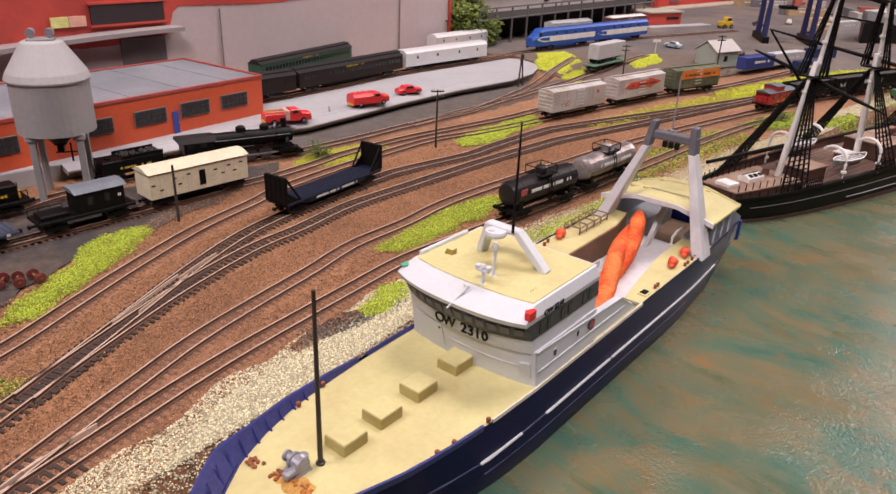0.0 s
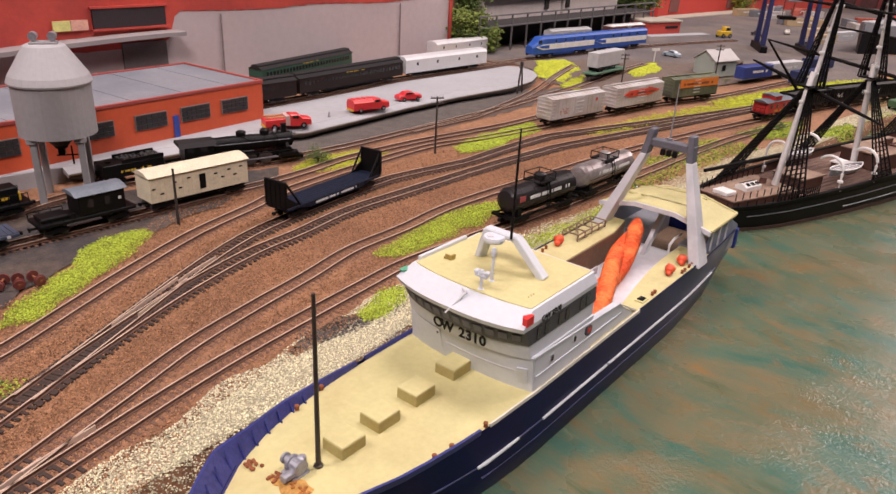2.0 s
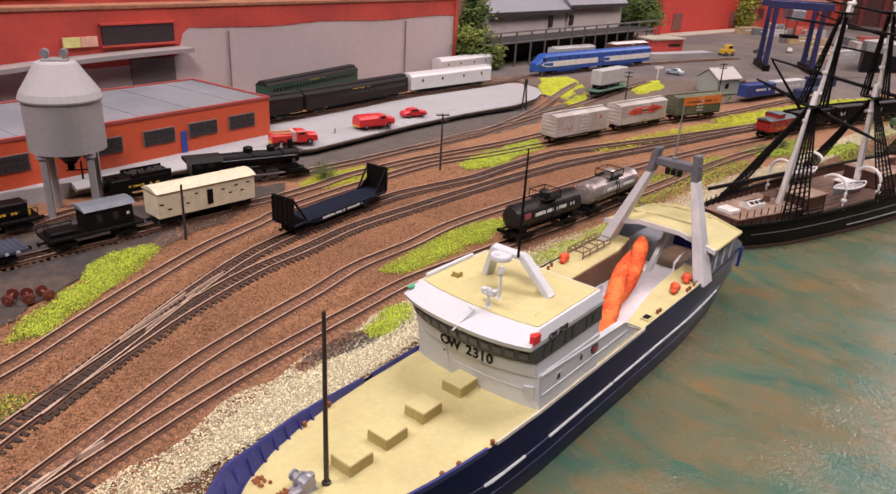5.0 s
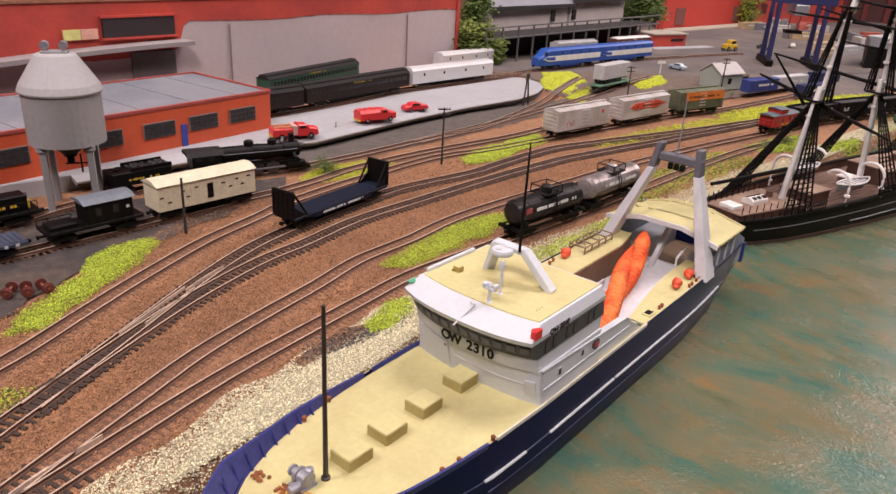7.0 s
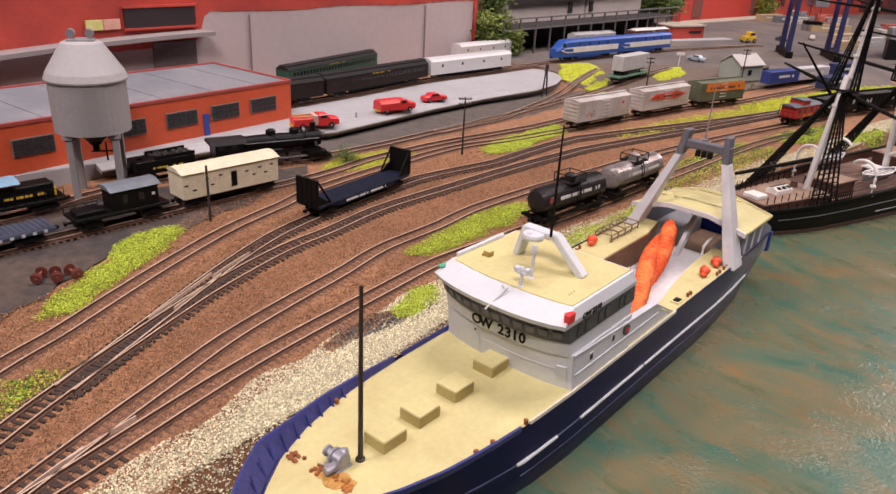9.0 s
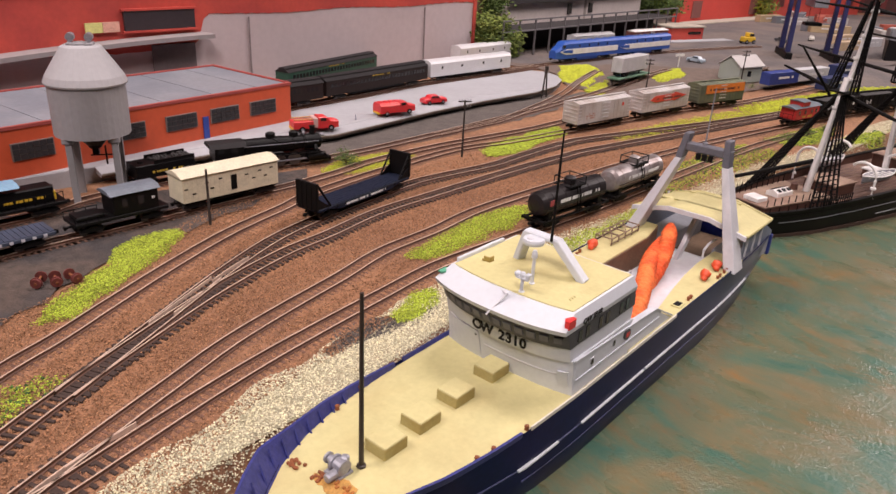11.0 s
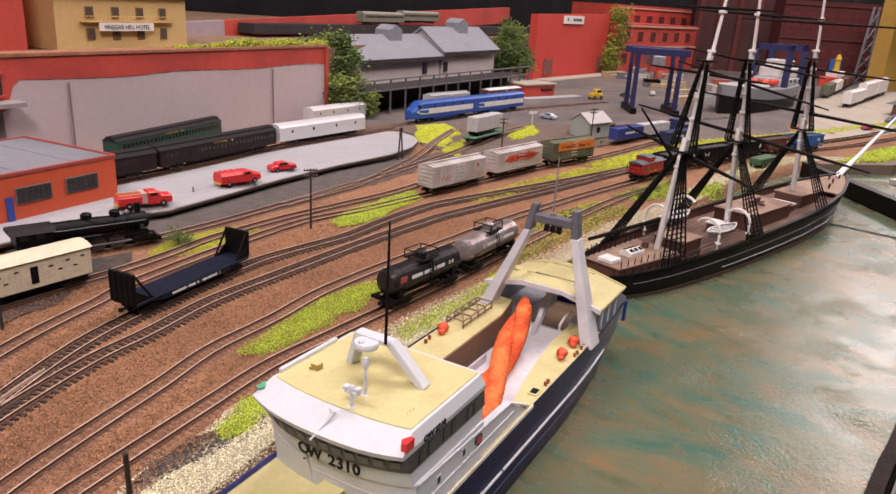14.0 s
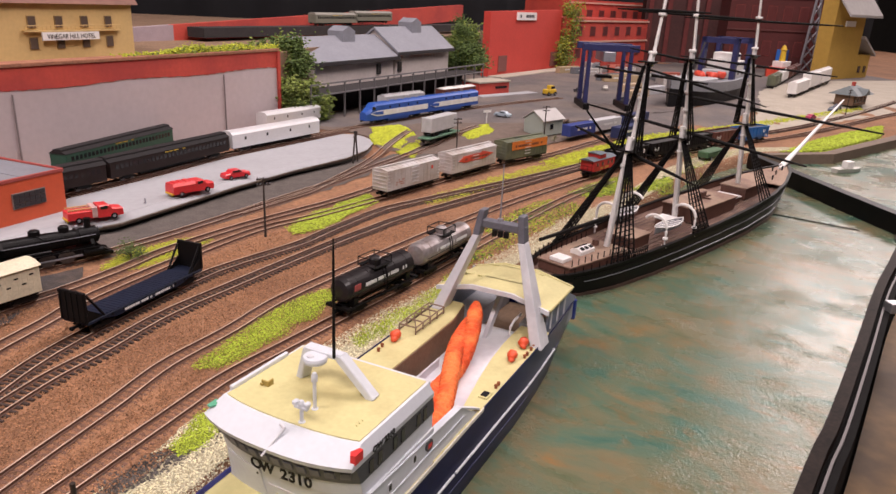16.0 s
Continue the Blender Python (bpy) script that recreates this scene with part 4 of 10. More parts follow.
# ---- rolling stock ----
def paint(name, colour, rough=0.5, **k):
    return mat(name, colour, rough, vary=k.pop("vary", 0.16), scale=k.pop("scale", 120), **k)


HOPPER_BLUE = paint("hopper_blue", (0.022, 0.135, 0.42), second=(0.03, 0.10, 0.28), mix_scale=60)
HOPPER_BROWN = paint("hopper_brown", (0.125, 0.042, 0.032), 0.6)
HOPPER_BLACK = paint("hopper_black", (0.010, 0.009, 0.0095), 0.55, spec=0.18)
COAL = mat("coal", (0.030, 0.027, 0.027), 0.7, vary=0.5, scale=300, bump=1.0, bump_scale=700)
LETTER_WHITE = mat("letter_white", (0.72, 0.72, 0.72), 0.6, vary=0.15, scale=400)
LETTER_GOLD = mat("letter_gold", (0.55, 0.38, 0.05), 0.5)
CABOOSE_RED = paint("caboose_red", (0.47, 0.030, 0.028), 0.5)
ROOF_SLATE = paint("roof_slate", (0.10, 0.12, 0.14), 0.6)
TANK_BLACK = paint("tank_black", (0.018, 0.015, 0.016), 0.32, spec=0.3)
TANK_SILVER = mat("tank_silver", (0.36, 0.33, 0.33), 0.33, 0.55, vary=0.18, scale=60, second=(0.24, 0.19, 0.18), mix_scale=40)
SILVER = mat("boxcar_silver", (0.60, 0.575, 0.565), 0.42, 0.2, vary=0.12, scale=90, second=(0.48, 0.43, 0.40), mix_scale=45)
SILVER_BRIGHT = mat("coach_silver", (0.70, 0.70, 0.72), 0.32, 0.25, vary=0.06, scale=90)
LIVERY_RED = paint("livery_red", (0.62, 0.07, 0.04))
LIVERY_ORANGE = paint("livery_orange", (0.68, 0.20, 0.04))
OLIVE = paint("car_olive", (0.14, 0.15, 0.09), 0.6, second=(0.09, 0.10, 0.07), mix_scale=60)
REEFER_CREAM = paint("outfit_car_cream", (0.60, 0.54, 0.40), 0.7)
STEEL_BLUE = paint("deck_blue_black", (0.010, 0.014, 0.030), 0.55, spec=0.2)
PULLMAN = paint("coach_green", (0.022, 0.07, 0.048), 0.5)
COACH_BROWN = paint("coach_brown", (0.018, 0.011, 0.010), 0.5, spec=0.2)
COACH_ROOF = paint("coach_roof", (0.020, 0.018, 0.019), 0.7, spec=0.2)
LOCO_BLACK = paint("loco_black", (0.0055, 0.005, 0.0055), 0.45, spec=0.15)
DIESEL_BLUE = paint("diesel_blue", (0.025, 0.085, 0.36), 0.4)
DIESEL_WHITE = paint("diesel_white", (0.72, 0.71, 0.66), 0.45)
YELLOW = paint("safety_yellow", (0.62, 0.40, 0.03), 0.5)
TRAILER_GREY = paint("trailer_grey", (0.46, 0.46, 0.47), 0.5)
WHEEL_STEEL = mat("wheel_steel", (0.10, 0.085, 0.08), 0.45, 0.6, vary=0.2)


def shared(bm, name, material):
    me = mesh_of(bm, name)
    me.materials.append(material)
    return me


def make_bogie():
    bm = BM()
    for s in (1, -1):
        prism(bm, [(-0.0085, 0.0030), (-0.0075, 0.0044), (-0.003, 0.0046), (-0.002, 0.0054), (0.002, 0.0054), (0.003, 0.0046), (0.0075, 0.0044), (0.0085, 0.0030), (0.004, 0.0022), (-0.004, 0.0022)], s * 0.0066, s * 0.0078, "y")
    box(bm, -0.0022, 0.0022, -0.0066, 0.0066, 0.0028, 0.0056)
    frame_me = shared(bm, "bogie_frame", BLACK)
    bm = BM()
    for s in (1, -1):
        lathe(bm, [(0.0030, s * 0.0042), (0.0030, s * 0.0047), (0.0027, s * 0.0047), (0.0027, s * 0.0060)][:: 1 if s > 0 else -1], 14, (0, 0, 0.0027), "y")
    rod(bm, (0, -0.0066, 0.0027), (0, 0.0066, 0.0027), 0.0006)
    bmesh.ops.recalc_face_normals(bm, faces=bm.faces)
    return frame_me, shared(bm, "wheelset", WHEEL_STEEL)


BOGIE_ME, WHEELSET_ME = make_bogie()


def bogie(parent, x):
    t = new("bogie", BOGIE_ME)
    t.parent, t.location = parent, (x, 0, 0)
    for dx in (-0.0055, 0.0055):
        w = new("wheelset", WHEELSET_ME)
        w.parent, w.location = t, (dx, 0, 0)
    return t


def couplers(parent, half):
    for s in (1, -1):
        bm = BM()
        box(bm, s * (half - 0.003), s * (half + 0.003), -0.0007, 0.0007, 0.0045, 0.0057, 0.0002)
        box(bm, s * (half + 0.0025), s * (half + 0.0042), -0.0014, 0.0010, 0.0040, 0.0062, 0.0003)
        part("coupler", bm, BLACK, parent)


def bars(parent, x0, x1, z0, z1, y, material, rows=2, seed=1, name="lettering", fill=0.75):
    """Unreadable lettering: broken plain bars on a side."""
    r = random.Random(seed)
    hgt = (z1 - z0) / rows
    bm = BM()
    for k in range(rows):
        x = x0
        while x < x1:
            w = r.uniform(0.5, 1.2) * hgt
            if r.random() < fill:
                box(bm, x, min(x + w * 0.8, x1), min(y, y * 1.012), max(y, y * 1.012), z0 + k * hgt + hgt * 0.15, z0 + k * hgt + hgt * 0.8)
            x += w
    return part(name, bm, material, parent)


def hopper(paint_, label, length=0.074, ribs=8, load=COAL):
    car = thing("hopper_car", label, "hopper car", group="coal train")
    L, W, top, low = length / 2, 0.0100, 0.0235, 0.0080
    bm = BM()
    slope = 0.012
    prism(bm, [(-L, top), (L, top), (L, 0.0165), (L - slope, low), (-L + slope, low), (-L, 0.0165)], -W, W, "y")
    inner = [f for f in bm.faces if f.normal.z > 0.9]
    bm.faces.remove(inner[0]) if inner else None
    body = part("body", bm, paint_, car)
    for s in (1, -1):
        bm = BM()
        box(bm, -L - 0.0004, L + 0.0004, s * W - 0.0007, s * W + 0.0007, top - 0.0008, top + 0.0008, 0.0002)
        part("side_rim", bm, paint_, body)
        bm = BM()
        box(bm, s * L - 0.0007, s * L + 0.0007, -W, W, top - 0.0008, top + 0.0008)
        part("end_rim", bm, paint_, body)
        for x in np.linspace(-L + 0.004, L - 0.004, ribs):
            bm = BM()
            box(bm, x - 0.0005, x + 0.0005, s * W, s * (W + 0.0008), low + 0.003, top - 0.0008) if s > 0 else box(bm, x - 0.0005, x + 0.0005, s * (W + 0.0008), s * W, low + 0.003, top - 0.0008)
            part("rib", bm, paint_, body)
        bars(body, -L + 0.008, -L + 0.019, 0.0135, 0.0185, s * (W + 0.0003), LETTER_WHITE, 3, 2)
        bm = BM()
        lathe(bm, [(0.0030, -0.0001), (0.0030, 0.0001)], 16, (L - 0.013, s * (W + 0.00035), 0.0170), "y")
        part("emblem", bm, LETTER_WHITE, body, "round white emblem")
        # end frames and ladders
        bm = BM()
        box(bm, s * (L - 0.006), s * (L + 0.001), -W, W, 0.0066, 0.0086, 0.0003)
        for y in (-W + 0.001, 0, W - 0.001):
            rod(bm, (s * (L - 0.0004), y, 0.0085), (s * (L - 0.0004), y, 0.0170), 0.0005, n=6)
        part("end_platform", bm, paint_, car)
        bm = BM()
        for i in range(4):
            rod(bm, (s * (L + 0.0006), W - 0.0045, 0.0095 + i * 0.0028), (s * (L + 0.0006), W - 0.0005, 0.0095 + i * 0.0028), 0.00025, n=5)
        part("ladder", bm, paint_, car)
    for x in (-0.018, 0.0, 0.018):
        bm = BM()
        prism(bm, [(x - 0.008, low), (x + 0.008, low), (x + 0.002, 0.0038), (x - 0.002, 0.0038)], -W * 0.8, W * 0.8, "y")
        part("discharge_bay", bm, paint_, car)
    bm = BM()
    n, mth = 24, 8
    r = random.Random(7)
    rows_ = [[(-L + 0.001 + (2 * L - 0.002) * i / n, -W + 0.001 + (2 * W - 0.002) * j / mth, top - 0.0016 + 0.0012 * math.sin(math.pi * j / mth) + r.uniform(-0.0003, 0.0003)) for j in range(mth + 1)] for i in range(n + 1)]
    loft(bm, rows_, caps=False)
    part("coal_load", bm, load, car, "dark coal load")
    for x in (-L + 0.013, L - 0.013):
        bogie(car, x)
    couplers(car, L)
    return car


def caboose():
    car = thing("caboose", "red caboose with grey roof and cupola at the train's tail", "caboose", group="coal train")
    L, W = 0.030, 0.0092
    bm = BM()
    box(bm, -L + 0.005, L - 0.005, -W, W, 0.0075, 0.0205, 0.0002)
    body = part("body", bm, CABOOSE_RED, car)
    bm = BM()
    prism(bm, [(-W - 0.0008, 0.0203), (W + 0.0008, 0.0203), (W * 0.5, 0.0222), (0, 0.0227), (-W * 0.5, 0.0222)], -L + 0.001, L - 0.001, "x")
    part("roof", bm, ROOF_SLATE, car, "dark grey roof")
    bm = BM()
    box(bm, -0.0115, 0.0035, -W + 0.001, W - 0.001, 0.0215, 0.0268, 0.0002)
    cup = part("cupola", bm, CABOOSE_RED, car)
    bm = BM()
    prism(bm, [(-W - 0.0002, 0.0266), (W + 0.0002, 0.0266), (0, 0.0282)], -0.0132, 0.0052, "x")
    part("cupola_roof", bm, ROOF_SLATE, cup)
    for s in (1, -1):
        for x in (-0.017, -0.005, 0.009, 0.018):
            bm = BM()
            box(bm, x - 0.0016, x + 0.0016, s * W - 0.0003, s * W + 0.0003, 0.0130, 0.0175)
            part("window", bm, DARK_GLASS, body)
        bars(body, -0.010, 0.012, 0.0085, 0.0120, s * (W + 0.0003), LETTER_GOLD, 1, 4)
        bm = BM()
        box(bm, s * (L - 0.006), s * L, -W, W, 0.0066, 0.0078, 0.0002)
        for y in (-W + 0.0006, -0.003, 0.003, W - 0.0006):
            rod(bm, (s * (L - 0.0005), y, 0.0078), (s * (L - 0.0005), y, 0.0205 if abs(y) > 0.005 else 0.0140), 0.0003, n=5)
        rod(bm, (s * (L - 0.0005), -W, 0.0140), (s * (L - 0.0005), W, 0.0140), 0.0003, n=5)
        part("end_platform", bm, BLACK, car)
    bm = BM()
    rod(bm, (0.015, 0.003, 0.022), (0.015, 0.003, 0.0265), 0.0006)
    part("smoke_jack", bm, BLACK, car)
    box_ = BM()
    box(box_, -L + 0.004, L - 0.004, -0.004, 0.004, 0.0055, 0.0076)
    part("underframe", box_, BLACK, car)
    for x in (-0.018, 0.018):
        bogie(car, x)
    couplers(car, L)
    return car


def tank_car(paint_, label, seed):
    car = thing("tank_car", label, "tank car", group="tank cars on the quay track")
    L, R, zc = 0.037, 0.0088, 0.0172
    bm = BM()
    prof = [(0.0, -L), (R * 0.45, -L + 0.0003), (R * 0.8, -L + 0.0015), (R, -L + 0.0042), (R, L - 0.0042), (R * 0.8, L - 0.0015), (R * 0.45, L - 0.0003), (0.0, L)]
    prof = [(max(r, 1e-5), h) for r, h in prof]
    lathe(bm, prof, 28, (0, 0, zc), "x")
    bmesh.ops.recalc_face_normals(bm, faces=bm.faces)
    tank = part("tank", bm, paint_, car, soft=False)
    for x in (-0.026, -0.013, 0.013, 0.026):
        bm = BM()
        lathe(bm, [(R, x - 0.0004), (R + 0.0002, x - 0.0003), (R + 0.0002, x + 0.0003), (R, x + 0.0004)], 28, (0, 0, zc), "x")
        part("tank_band", bm, paint_, tank)
    bm = BM()
    lathe(bm, [(0.0042, zc + R - 0.0012), (0.0042, zc + R + 0.0035), (0.0030, zc + R + 0.0046), (0.0012, zc + R + 0.0052)], 18, (0, 0, 0))
    part("dome", bm, paint_, tank)
    zr = zc + R + 0.0050
    corners = [(-0.0085, -0.0072), (0.0085, -0.0072), (0.0085, 0.0072), (-0.0085, 0.0072)]
    for y0, y1 in ((-0.0072, -0.0044), (0.0044, 0.0072)):
        bm = BM()
        box(bm, -0.0085, 0.0085, y0, y1, zr - 0.0060, zr - 0.0054)
        part("dome_platform", bm, BLACK, tank, "black walkway beside the dome")
    for a, b in zip(corners, corners[1:] + corners[:1]):
        for za, zb, p, q, rr in ((zr, zr, a, b, 0.0004), (zr - 0.0055, zr - 0.0055, a, b, 0.0006), (zr - 0.0055, zr, a, a, 0.0004)):
            bm = BM()
            rod(bm, (*p, za), (*q, zb), rr, n=5)
            part("railing", bm, BLACK, tank)
    for s in (1, -1):
        bm = BM()
        for x in (-0.0016, 0.0016):
            tube(bm, [(x, s * 0.0072, zr - 0.005), (x, s * 0.0094, zc + 0.002), (x, s * 0.0098, 0.0075)], 0.0003, 5)
        for k in range(7):
            z = 0.0085 + k * 0.0022
            rod(bm, (-0.0016, s * (0.0098 - 0.0003 * k), z), (0.0016, s * (0.0098 - 0.0003 * k), z), 0.00025, n=5)
        part("ladder", bm, BLACK, tank)
        bm = BM()
        tube(bm, [(-0.034, s * 0.0096, 0.0160), (0.034, s * 0.0096, 0.0160)], 0.0003, 5)
        part("grab_rail", bm, BLACK, tank)
        bm = BM()
        r = random.Random(seed)
        x = -0.020
        while x < 0.024:
            w = r.uniform(0.0010, 0.0018)
            ang = 0.18
            if r.random() < 0.86:
                y0 = s * (R * math.cos(ang) + 0.0002)
                box(bm, x, x + w * 0.8, min(y0, y0 + s * 0.0002), max(y0, y0 + s * 0.0002), zc + R * math.sin(ang) - 0.0012, zc + R * math.sin(ang) + 0.0012)
            x += w
        part("lettering", bm, LETTER_WHITE, tank)
        if seed == 3:
            bm = BM()
            box(bm, -0.031, -0.025, s * (R * 0.985), s * (R * 0.985) + 0.0004 * s, zc + 0.0002, zc + 0.0042, m=None) if s > 0 else box(bm, -0.031, -0.025, -R * 0.985 - 0.0004, -R * 0.985, zc + 0.0002, zc + 0.0042)
            part("red_emblem", bm, mat("faded_emblem_red", (0.36, 0.075, 0.075), 0.6, vary=0.3, scale=300), tank, "small red emblem")
    bm = BM()
    box(bm, -L - 0.001, L + 0.001, -0.0028, 0.0028, 0.0058, 0.0078, 0.0003)
    for s in (1, -1):
        box(bm, -L, L, s * 0.0078 if s > 0 else -0.0092, 0.0092 if s > 0 else -0.0078, 0.0062, 0.0070)
        box(bm, s * (L - 0.002) if s > 0 else -L - 0.001, L + 0.001 if s > 0 else -L + 0.002, -0.0092, 0.0092, 0.0060, 0.0078)
    for x in (-0.028, 0.028):
        box(bm, x - 0.002, x + 0.002, -0.0075, 0.0075, 0.0070, 0.0125)
    part("underframe", bm, BLACK, car)
    for x in (-0.025, 0.025):
        bogie(car, x)
    couplers(car, L)
    return car


def box_car(paint_, label, name="box_car", emblem=None, length=0.080, ribs=True, roof=None, group="freight cars in the yard"):
    car = thing(name, label, "box car", group=group)
    L, W, z0, z1 = length / 2, 0.0098, 0.0068, 0.0265
    bm = BM()
    box(bm, -L, L, -W, W, z0, z1, 0.0003)
    body = part("body", bm, paint_, car)
    bm = BM()
    prism(bm, [(-W - 0.0003, z1 - 0.0002), (W + 0.0003, z1 - 0.0002), (0.002, z1 + 0.0014), (-0.002, z1 + 0.0014)], -L - 0.0003, L + 0.0003, "x")
    for x in np.linspace(-L + 0.005, L - 0.005, 11):
        prism(bm, [(-W - 0.0001, z1), (W + 0.0001, z1), (0.002, z1 + 0.0018), (-0.002, z1 + 0.0018)], x - 0.0003, x + 0.0003, "x")
    rf = part("roof", bm, roof or paint_, car)
    bm = BM()
    box(bm, -L - 0.001, L + 0.001, -0.0016, 0.0016, z1 + 0.0022, z1 + 0.0027)
    part("running_board", bm, roof or paint_, rf)
    for s in (1, -1):
        if ribs:
            for x in np.linspace(-L + 0.0035, L - 0.0035, 14):
                if abs(x) > 0.009:
                    bm = BM()
                    box(bm, x - 0.00022, x + 0.00022, s * W - 0.0002, s * W + 0.0002, z0 + 0.001, z1 - 0.0005)
                    part("seam", bm, paint_, body)
        bm = BM()
        box(bm, -0.0068, 0.0068, s * W - 0.0003, s * W + 0.0007, z0 + 0.0012, z1 - 0.0012, 0.0002)
        dr = part("door", bm, paint_, car)
        for k in range(5):
            bm = BM()
            z = z0 + 0.004 + k * 0.0034
            box(bm, -0.0055, 0.0055, s * (W + 0.0008) - 0.0002, s * (W + 0.0008) + 0.0002, z - 0.0004, z + 0.0004)
            part("door_rib", bm, SILVER_BRIGHT, dr)
        for k in range(6):
            for xx in (-L + 0.0005, L - 0.0045):
                bm = BM()
                z = z0 + 0.003 + k * 0.003
                box(bm, xx, xx + 0.004, s * W - 0.0002, s * W + 0.0006, z - 0.0003, z + 0.0003)
                part("rung", bm, SILVER_BRIGHT if paint_ is SILVER else paint_, body)
        if emblem == "spot":
            bm = BM()
            lathe(bm, [(0.0018, -0.0001), (0.0018, 0.0002)], 16, (L - 0.013, s * (W + 0.0002), z1 - 0.006), "y")
            part("emblem", bm, LIVERY_RED, body, "small red round emblem")
            bars(body, -L + 0.012, -L + 0.024, z0 + 0.004, z0 + 0.010, s * (W + 0.0002), mat("faded_red", (0.45, 0.22, 0.16), 0.7), 3, 5)
        if emblem == "arrow":
            bm = BM()
            pts_ = [(-0.029, 0.0185), (-0.020, 0.0225), (0.012, 0.0225), (0.012, 0.0240), (0.033, 0.0195), (0.012, 0.0150), (0.012, 0.0160), (-0.020, 0.0160)]
            prism(bm, pts_, s * (W + 0.0001), s * (W + 0.0009), "y")
            part("emblem", bm, LIVERY_RED, body, "long red arrow emblem")
            bars(body, -0.022, 0.026, 0.0175, 0.0205, s * (W + 0.0009), HOPPER_BROWN, 1, 6)
        if emblem == "stripe":
            bm = BM()
            box(bm, -L + 0.010, L - 0.002, s * (W + 0.0001) - 0.0001, s * (W + 0.0009), z0 + 0.010, z1 - 0.0006) if s > 0 else box(bm, -L + 0.010, L - 0.002, -W - 0.0009, -W, z0 + 0.010, z1 - 0.0006)
            part("stripe", bm, LIVERY_ORANGE, body, "orange side panel")
            bars(body, -L + 0.016, L - 0.012, 0.0190, 0.0225, s * (W + 0.0009), HOPPER_BROWN, 1, 9)
        for k in range(5):
            bm = BM()
            z = z0 + 0.003 + k * 0.0036
            box(bm, min(s * L, s * (L + 0.0006)), max(s * L, s * (L + 0.0006)), -W + 0.0012, W - 0.0012, z - 0.0007, z + 0.0007, 0.0002)
            part("end_rib", bm, paint_, body)
    bm = BM()
    box(bm, -L + 0.004, L - 0.004, -0.003, 0.003, 0.0048, 0.0070)
    box(bm, -L, L, -W, -W + 0.001, 0.0058, 0.0070)
    box(bm, -L, L, W - 0.001, W, 0.0058, 0.0070)
    part("underframe", bm, BLACK, car)
    for x in (-L + 0.014, L - 0.014):
        bogie(car, x)
    couplers(car, L)
    return car


def bulkhead_flat():
    car = thing("bulkhead_flat_car", "empty dark blue-black bulkhead flat car on the yard track", "flat car", group="freight cars in the yard")
    L, W = 0.0490, 0.0095
    bm = BM()
    box(bm, -L, L, -W, W, 0.0072, 0.0092, 0.0003)
    prism(bm, [(-L * 0.75, 0.0073), (L * 0.75, 0.0073), (L * 0.55, 0.0050), (-L * 0.55, 0.0050)], -W + 0.0002, W - 0.0002, "y")
    deck = part("deck", bm, STEEL_BLUE, car, "blue-black deck")
    for i in range(26):
        x = -L + 0.012 + i * (2 * L - 0.024) / 26
        bm = BM()
        box(bm, x, x + (2 * L - 0.024) / 26 - 0.0003, -W + 0.0006, W - 0.0006, 0.0090, 0.0096)
        part("plank", bm, STEEL_BLUE, deck)
    for s in (1, -1):
        bm = BM()
        box(bm, s * L - 0.0012, s * L + 0.0008, -W, W, 0.0088, 0.0275, 0.0003)
        bulk = part("bulkhead", bm, LOCO_BLACK, car, "tall black end bulkhead")
        for y in np.linspace(-W + 0.001, W - 0.001, 5):
            bm = BM()
            box(bm, s * (L + 0.0006), s * (L + 0.0016), y - 0.0005, y + 0.0005, 0.009, 0.027) if s > 0 else box(bm, -L - 0.0016, -L - 0.0006, y - 0.0005, y + 0.0005, 0.009, 0.027)
            part("post", bm, LOCO_BLACK, bulk)
        for y in (-W + 0.0008, W - 0.0008):
            bm = BM()
            rod(bm, (s * (L - 0.001), y, 0.0255), (s * (L - 0.0125), y, 0.0092), 0.0008, n=6)
            prism(bm, [(s * (L - 0.0005), 0.009), (s * (L - 0.0118), 0.009), (s * (L - 0.0005), 0.017)], y - 0.0003, y + 0.0003, "y")
            part("brace", bm, LOCO_BLACK, bulk)
        bars(deck, -0.022, 0.020, 0.0060, 0.0082, s * (W + 0.0003), LETTER_WHITE, 1, 12, fill=0.9)
        for x in np.linspace(-0.04, 0.04, 10):
            bm = BM()
            box(bm, x - 0.0006, x + 0.0006, s * W - 0.0002, s * W + 0.0007, 0.0070, 0.0090)
            part("stake_pocket", bm, LOCO_BLACK, deck)
    for x in (-0.036, 0.036):
        bogie(car, x)
    couplers(car, L)
    return car


